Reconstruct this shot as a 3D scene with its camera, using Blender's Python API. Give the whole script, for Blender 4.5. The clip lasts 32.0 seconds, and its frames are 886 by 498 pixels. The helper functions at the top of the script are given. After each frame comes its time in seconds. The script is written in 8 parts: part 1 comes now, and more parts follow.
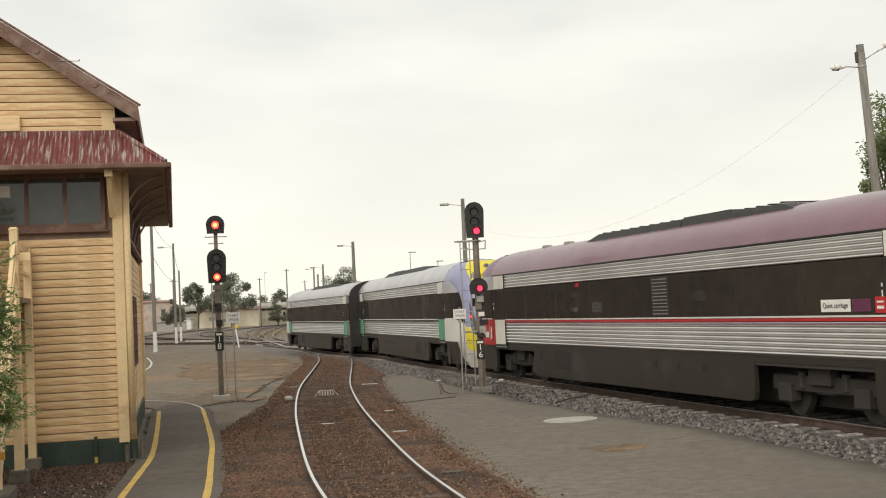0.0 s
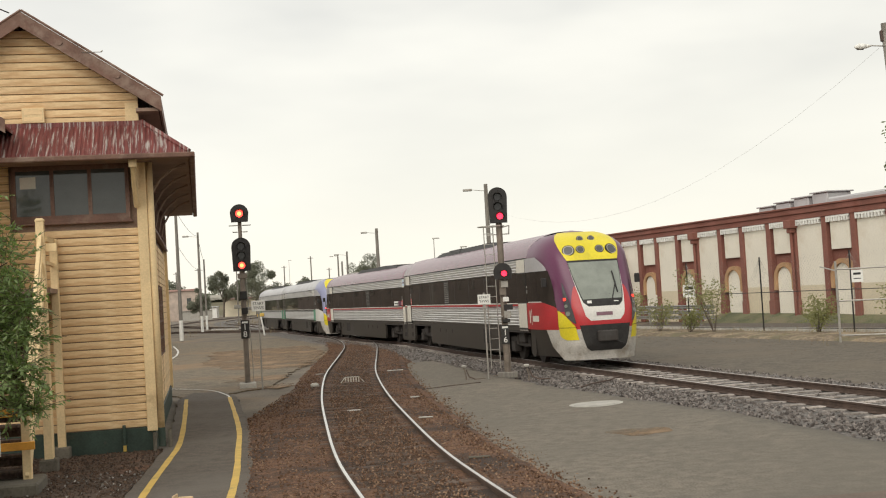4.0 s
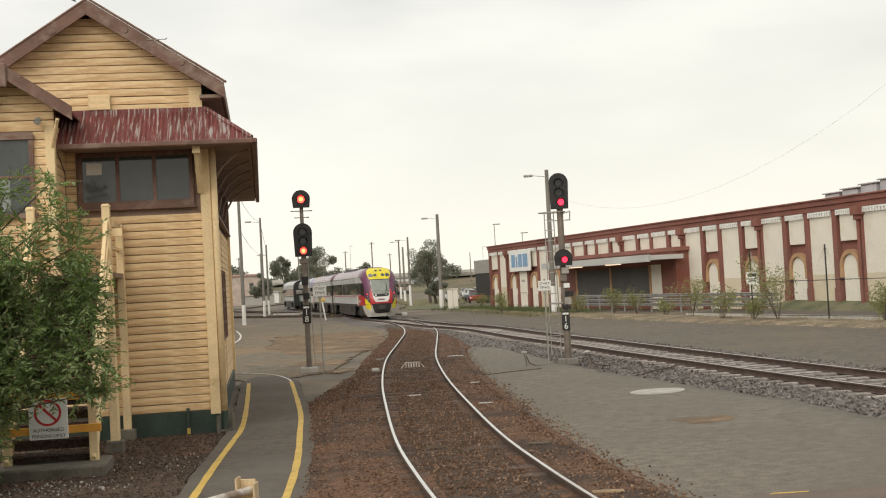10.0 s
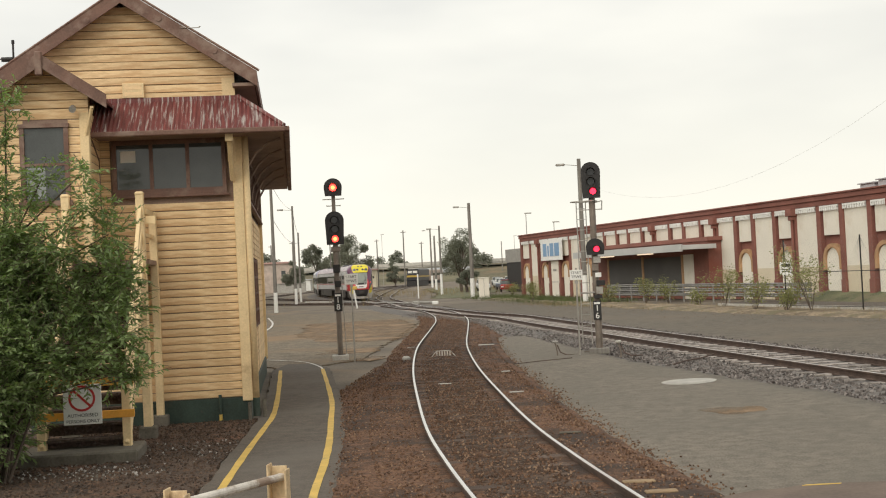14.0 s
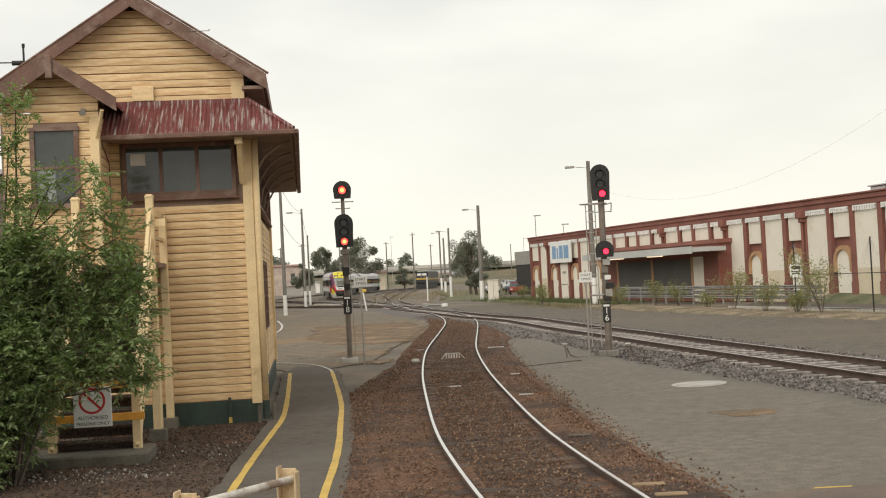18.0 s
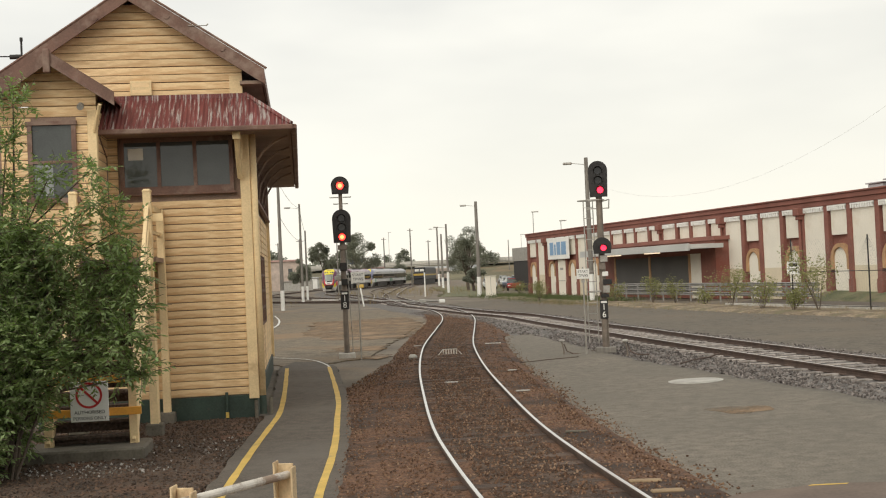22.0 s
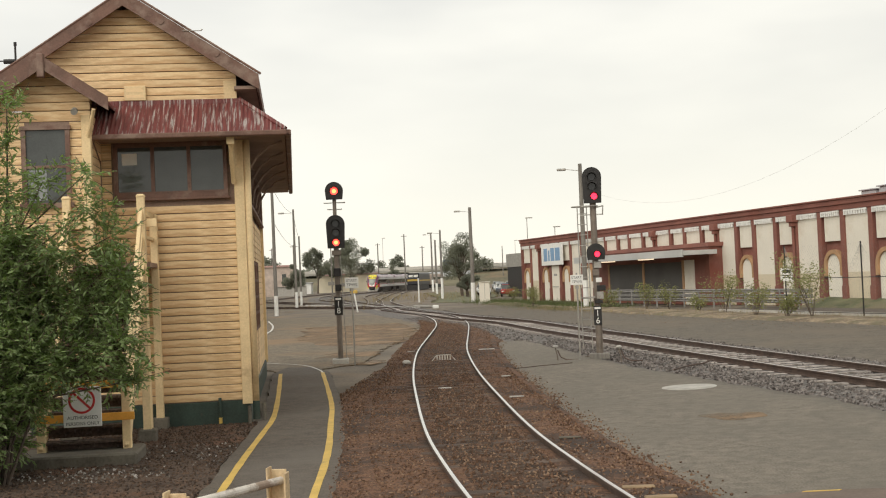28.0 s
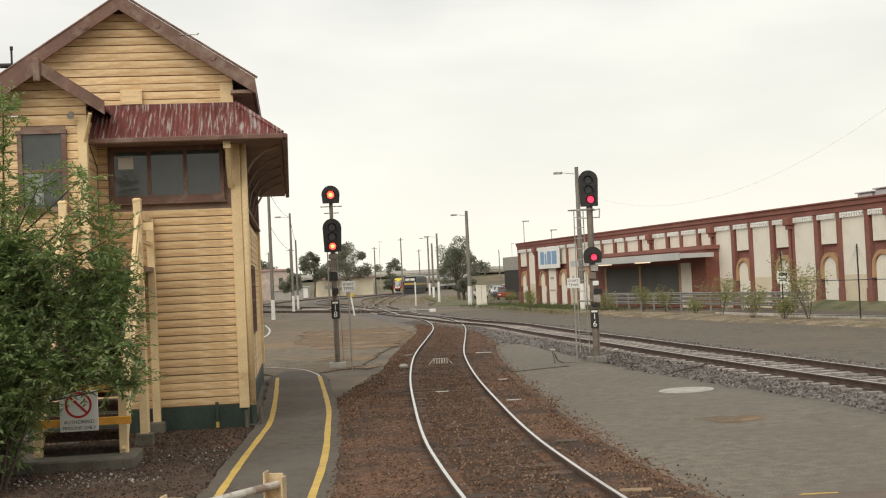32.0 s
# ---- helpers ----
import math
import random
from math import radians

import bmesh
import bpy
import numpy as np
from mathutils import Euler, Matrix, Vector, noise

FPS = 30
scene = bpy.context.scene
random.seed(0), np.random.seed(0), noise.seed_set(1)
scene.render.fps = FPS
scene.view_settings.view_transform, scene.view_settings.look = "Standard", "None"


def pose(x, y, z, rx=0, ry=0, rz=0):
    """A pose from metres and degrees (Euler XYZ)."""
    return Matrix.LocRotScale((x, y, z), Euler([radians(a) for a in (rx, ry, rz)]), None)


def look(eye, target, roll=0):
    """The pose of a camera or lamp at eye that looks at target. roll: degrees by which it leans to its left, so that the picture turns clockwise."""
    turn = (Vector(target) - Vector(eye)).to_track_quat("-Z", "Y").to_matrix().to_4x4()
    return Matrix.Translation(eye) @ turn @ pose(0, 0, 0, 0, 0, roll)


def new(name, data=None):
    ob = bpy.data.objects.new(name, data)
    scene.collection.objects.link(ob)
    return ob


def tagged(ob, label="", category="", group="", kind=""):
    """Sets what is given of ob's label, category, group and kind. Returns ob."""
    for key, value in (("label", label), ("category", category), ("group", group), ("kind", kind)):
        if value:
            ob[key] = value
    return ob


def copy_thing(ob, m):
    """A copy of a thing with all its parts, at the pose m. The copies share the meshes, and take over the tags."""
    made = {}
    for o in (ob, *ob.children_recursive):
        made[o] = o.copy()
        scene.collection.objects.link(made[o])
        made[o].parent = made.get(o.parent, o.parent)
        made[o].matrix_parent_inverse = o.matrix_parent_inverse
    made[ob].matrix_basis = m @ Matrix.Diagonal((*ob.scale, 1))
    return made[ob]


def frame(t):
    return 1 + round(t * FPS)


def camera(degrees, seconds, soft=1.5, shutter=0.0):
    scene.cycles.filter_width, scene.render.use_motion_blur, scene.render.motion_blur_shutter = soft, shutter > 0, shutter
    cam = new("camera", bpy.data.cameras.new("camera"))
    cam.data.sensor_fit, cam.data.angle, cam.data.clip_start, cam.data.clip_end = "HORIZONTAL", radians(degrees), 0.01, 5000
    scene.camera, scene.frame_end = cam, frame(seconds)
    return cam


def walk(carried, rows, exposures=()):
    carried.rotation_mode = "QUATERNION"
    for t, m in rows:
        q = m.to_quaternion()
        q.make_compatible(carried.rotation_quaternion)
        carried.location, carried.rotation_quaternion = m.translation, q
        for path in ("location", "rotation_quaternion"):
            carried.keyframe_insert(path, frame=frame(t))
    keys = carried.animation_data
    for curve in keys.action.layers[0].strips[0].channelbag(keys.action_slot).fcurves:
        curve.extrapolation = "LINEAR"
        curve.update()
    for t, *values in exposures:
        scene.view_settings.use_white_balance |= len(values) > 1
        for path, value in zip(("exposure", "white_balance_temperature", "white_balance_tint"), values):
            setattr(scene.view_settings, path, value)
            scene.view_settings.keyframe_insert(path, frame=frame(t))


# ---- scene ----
# the camera stands on the end of a platform and is turned by hand
cam = camera(40.2, 32.0, soft=1.1)
PATH = [
    (0.0, pose(0, 0, 2.57, 92.77, 2.67, 1.42)),
    (0.5, pose(0, 0, 2.57, 92.60, 2.63, 1.42)),
    (1.0, pose(0, 0, 2.57, 92.70, 2.59, 1.42)),
    (1.5, pose(0, 0, 2.57, 92.78, 2.76, 1.60)),
    (2.0, pose(0, 0, 2.57, 92.63, 2.83, 1.87)),
    (2.5, pose(0, 0, 2.57, 92.47, 2.99, 1.89)),
    (3.0, pose(0, 0, 2.57, 92.19, 2.99, 2.01)),
    (3.5, pose(0, 0, 2.57, 92.13, 3.18, 2.31)),
    (5.5, pose(0, 0, 2.57, 92.27, 3.38, 3.08)),
    (6.0, pose(0, 0, 2.57, 92.03, 3.37, 3.20)),
    (6.5, pose(0, 0, 2.57, 92.24, 3.38, 3.20)),
    (7.0, pose(0, 0, 2.57, 92.29, 3.35, 3.19)),
    (7.5, pose(0, 0, 2.57, 92.40, 3.40, 3.32)),
    (8.0, pose(0, 0, 2.57, 92.73, 3.48, 3.56)),
    (8.5, pose(0, 0, 2.57, 92.55, 3.79, 4.30)),
    (9.0, pose(0, 0, 2.57, 92.64, 3.75, 5.02)),
    (9.5, pose(0, 0, 2.57, 92.81, 3.41, 5.31)),
    (9.6, pose(0, 0, 2.57, 92.37, 3.35, 5.33)),
    (9.7, pose(0, 0, 2.57, 92.17, 3.29, 5.36)),
    (9.8, pose(0, 0, 2.57, 91.62, 3.23, 5.38)),
    (9.9, pose(0, 0, 2.57, 91.65, 3.16, 5.41)),
    (10.0, pose(0, 0, 2.57, 91.65, 3.10, 5.43)),
    (10.5, pose(0, 0, 2.57, 91.68, 2.59, 5.08)),
    (11.0, pose(0, 0, 2.57, 91.70, 2.56, 5.79)),
    (11.5, pose(0, 0, 2.57, 91.58, 2.69, 6.34)),
    (12.0, pose(0, 0, 2.57, 91.44, 2.75, 6.62)),
    (12.5, pose(0, 0, 2.57, 91.18, 2.86, 6.92)),
    (13.0, pose(0, 0, 2.57, 91.05, 3.13, 7.20)),
    (13.5, pose(0, 0, 2.57, 91.08, 2.99, 7.10)),
    (14.0, pose(0, 0, 2.57, 91.19, 2.80, 6.91)),
    (14.5, pose(0, 0, 2.57, 91.08, 2.94, 7.04)),
    (16.5, pose(0, 0, 2.57, 91.33, 2.94, 7.06)),
    (17.0, pose(0, 0, 2.57, 91.01, 3.03, 7.21)),
    (17.5, pose(0, 0, 2.57, 91.22, 2.90, 7.23)),
    (18.0, pose(0, 0, 2.57, 91.33, 2.85, 7.35)),
    (18.5, pose(0, 0, 2.57, 91.35, 2.75, 7.30)),
    (19.0, pose(0, 0, 2.57, 91.59, 2.77, 7.27)),
    (19.5, pose(0, 0, 2.57, 91.46, 2.69, 7.15)),
    (20.0, pose(0, 0, 2.57, 91.37, 2.65, 7.23)),
    (20.5, pose(0, 0, 2.57, 91.29, 2.61, 7.19)),
    (21.0, pose(0, 0, 2.57, 91.00, 2.57, 7.25)),
    (21.5, pose(0, 0, 2.57, 90.92, 2.66, 7.35)),
    (22.0, pose(0, 0, 2.57, 91.13, 2.61, 7.23)),
    (22.5, pose(0, 0, 2.57, 91.17, 2.54, 7.19)),
    (23.0, pose(0, 0, 2.57, 91.27, 2.48, 7.15)),
    (23.5, pose(0, 0, 2.57, 91.15, 2.40, 7.17)),
    (24.0, pose(0, 0, 2.57, 91.07, 2.39, 7.18)),
    (24.5, pose(0, 0, 2.57, 91.12, 2.43, 7.26)),
    (25.0, pose(0, 0, 2.57, 91.14, 2.49, 7.19)),
    (25.5, pose(0, 0, 2.57, 91.43, 2.49, 7.16)),
    (27.5, pose(0, 0, 2.57, 91.35, 2.50, 6.92)),
    (28.0, pose(0, 0, 2.57, 91.39, 2.49, 6.94)),
    (28.5, pose(0, 0, 2.57, 91.42, 2.51, 6.87)),
    (29.0, pose(0, 0, 2.57, 91.51, 2.44, 6.86)),
    (29.5, pose(0, 0, 2.57, 91.39, 2.48, 6.93)),
    (30.0, pose(0, 0, 2.57, 91.36, 2.64, 6.95)),
    (30.5, pose(0, 0, 2.57, 91.48, 2.56, 6.81)),
    (31.0, pose(0, 0, 2.57, 91.54, 2.59, 6.83)),
    (31.5, pose(0, 0, 2.57, 91.50, 2.63, 6.82)),
    (32.0, pose(0, 0, 2.57, 91.55, 2.60, 6.79)),
]
walk(cam, PATH)

# ---- light: bright overcast sky, weak wide sun ----
world = bpy.data.worlds.new("overcast_sky")
scene.world = world
world.use_nodes = True
wn, wl = world.node_tree.nodes, world.node_tree.links
wn.clear()
w_out = wn.new("ShaderNodeOutputWorld")
w_bg = wn.new("ShaderNodeBackground")
w_sky = wn.new("ShaderNodeTexSky")
w_sky.sky_type = "NISHITA"
w_sky.sun_disc = False
w_sky.sun_elevation = radians(36)
w_sky.sun_rotation = radians(-60)
w_co = wn.new("ShaderNodeTexCoord")
w_map = wn.new("ShaderNodeMapping")
w_map.inputs["Scale"].default_value = (1.0, 1.0, 3.2)
w_noise = wn.new("ShaderNodeTexNoise")
w_noise.inputs["Scale"].default_value = 2.6
w_noise.inputs["Detail"].default_value = 4.0
w_noise.inputs["Roughness"].default_value = 0.5
w_ramp = wn.new("ShaderNodeValToRGB")
w_ramp.color_ramp.elements[0].position = 0.36
w_ramp.color_ramp.elements[0].color = (0.74, 0.73, 0.68, 1)
w_ramp.color_ramp.elements[1].position = 0.62
w_ramp.color_ramp.elements[1].color = (0.95, 0.925, 0.835, 1)
w_sep = wn.new("ShaderNodeSeparateXYZ")
w_hor = wn.new("ShaderNodeMapRange")
w_hor.inputs["From Min"].default_value = 0.0
w_hor.inputs["From Max"].default_value = 0.22
w_hor.inputs["To Min"].default_value = 1.0
w_hor.inputs["To Max"].default_value = 0.0
w_mixh = wn.new("ShaderNodeMix")
w_mixh.data_type = "RGBA"
w_mixh.inputs[7].default_value = (1.0, 0.965, 0.845, 1)
w_scale = wn.new("ShaderNodeVectorMath")
w_scale.operation = "SCALE"
w_scale.inputs[3].default_value = 0.012
w_add = wn.new("ShaderNodeVectorMath")
w_add.operation = "ADD"
wl.new(w_co.outputs["Generated"], w_map.inputs["Vector"])
wl.new(w_map.outputs["Vector"], w_noise.inputs["Vector"])
wl.new(w_noise.outputs["Fac"], w_ramp.inputs["Fac"])
wl.new(w_co.outputs["Generated"], w_sep.inputs["Vector"])
wl.new(w_sep.outputs["Z"], w_hor.inputs["Value"])
wl.new(w_hor.outputs["Result"], w_mixh.inputs[0])
wl.new(w_ramp.outputs["Color"], w_mixh.inputs[6])
wl.new(w_sky.outputs["Color"], w_scale.inputs[0])
wl.new(w_mixh.outputs[2], w_add.inputs[0])
wl.new(w_scale.outputs["Vector"], w_add.inputs[1])
wl.new(w_add.outputs["Vector"], w_bg.inputs["Color"])
wl.new(w_bg.outputs["Background"], w_out.inputs["Surface"])
w_bg.inputs["Strength"].default_value = 0.99

sun = new("sun", bpy.data.lights.new("sun", "SUN"))
sun.data.energy = 1.75
sun.data.angle = radians(50)
sun.data.color = (1.0, 0.94, 0.84)
sun.matrix_world = look((0, 0, 40), (22, 50, 0))

# ---- materials ----
def mat(name, base, rough=0.7, metal=0.0, var=0.25, scale=3.0, bump=0.2, fine=40.0, tint=None, spec=0.5, emit=0.0, random_amount=0.0, stretch=(1, 1, 1), dirt=None, dirt_at=0.62, depth=0.02, tight=0.13, grain=0.4, stain=None, soft=0.06):
    """A surface with blotches at one scale, grain at a finer one, and optional stains of another colour."""
    m = bpy.data.materials.new(name)
    m.use_nodes = True
    n, l = m.node_tree.nodes, m.node_tree.links
    b = n["Principled BSDF"]
    b.inputs["Roughness"].default_value = rough
    b.inputs["Metallic"].default_value = metal
    b.inputs["Specular IOR Level"].default_value = spec
    co = n.new("ShaderNodeTexCoord")
    mp = n.new("ShaderNodeMapping")
    mp.inputs["Scale"].default_value = stretch
    l.new(co.outputs["Object"], mp.inputs["Vector"])
    big = n.new("ShaderNodeTexNoise")
    big.inputs["Scale"].default_value = scale
    big.inputs["Detail"].default_value = 5
    fin = n.new("ShaderNodeTexNoise")
    fin.inputs["Scale"].default_value = fine
    fin.inputs["Detail"].default_value = 3
    l.new(mp.outputs["Vector"], big.inputs["Vector"])
    l.new(mp.outputs["Vector"], fin.inputs["Vector"])
    add = n.new("ShaderNodeMath")
    add.operation = "MULTIPLY_ADD"
    add.inputs[1].default_value = 1 - grain
    l.new(big.outputs["Fac"], add.inputs[0])
    half = n.new("ShaderNodeMath")
    half.operation = "MULTIPLY"
    half.inputs[1].default_value = grain
    l.new(fin.outputs["Fac"], half.inputs[0])
    l.new(half.outputs[0], add.inputs[2])
    ramp = n.new("ShaderNodeValToRGB")
    dark = [c * (1 - var) for c in base]
    light = [min(1, c * (1 + var)) for c in (tint or base)]
    ramp.color_ramp.elements[0].position, ramp.color_ramp.elements[0].color = 0.5 - tight, (*dark, 1)
    ramp.color_ramp.elements[1].position, ramp.color_ramp.elements[1].color = 0.5 + tight, (*light, 1)
    l.new(add.outputs[0], ramp.inputs["Fac"])
    colour = ramp.outputs["Color"]
    if dirt:
        st = n.new("ShaderNodeTexNoise")
        st.inputs["Scale"].default_value = stain or scale * 0.7
        st.inputs["Detail"].default_value = 8
        st.inputs["Roughness"].default_value = 0.65
        off = n.new("ShaderNodeMapping")
        off.inputs["Location"].default_value = (13.1, 7.7, 3.3)
        off.inputs["Scale"].default_value = stretch
        l.new(co.outputs["Object"], off.inputs["Vector"])
        l.new(off.outputs["Vector"], st.inputs["Vector"])
        mr = n.new("ShaderNodeMapRange")
        mr.inputs["From Min"].default_value, mr.inputs["From Max"].default_value = dirt_at - soft, dirt_at + soft
        l.new(st.outputs["Fac"], mr.inputs["Value"])
        mx = n.new("ShaderNodeMix")
        mx.data_type = "RGBA"
        l.new(mr.outputs["Result"], mx.inputs[0])
        l.new(colour, mx.inputs[6])
        mx.inputs[7].default_value = (*dirt, 1)
        colour = mx.outputs[2]
    if random_amount:
        oi = n.new("ShaderNodeObjectInfo")
        rr = n.new("ShaderNodeMapRange")
        rr.inputs["To Min"].default_value, rr.inputs["To Max"].default_value = 1 - random_amount, 1 + random_amount
        l.new(oi.outputs["Random"], rr.inputs["Value"])
        hs = n.new("ShaderNodeHueSaturation")
        l.new(rr.outputs["Result"], hs.inputs["Value"])
        l.new(colour, hs.inputs["Color"])
        colour = hs.outputs["Color"]
    l.new(colour, b.inputs["Base Color"])
    if bump:
        bp = n.new("ShaderNodeBump")
        bp.inputs["Strength"].default_value = bump
        bp.inputs["Distance"].default_value = depth
        l.new(add.outputs[0], bp.inputs["Height"])
        l.new(bp.outputs["Normal"], b.inputs["Normal"])
    if emit:
        b.inputs["Emission Color"].default_value = (*base, 1)
        b.inputs["Emission Strength"].default_value = emit
    return m


def glass_mat(name, base, rough=0.04):
    m = mat(name, base, rough, var=0.15, bump=0.0)
    m.node_tree.nodes["Principled BSDF"].inputs["IOR"].default_value = 1.52
    return m


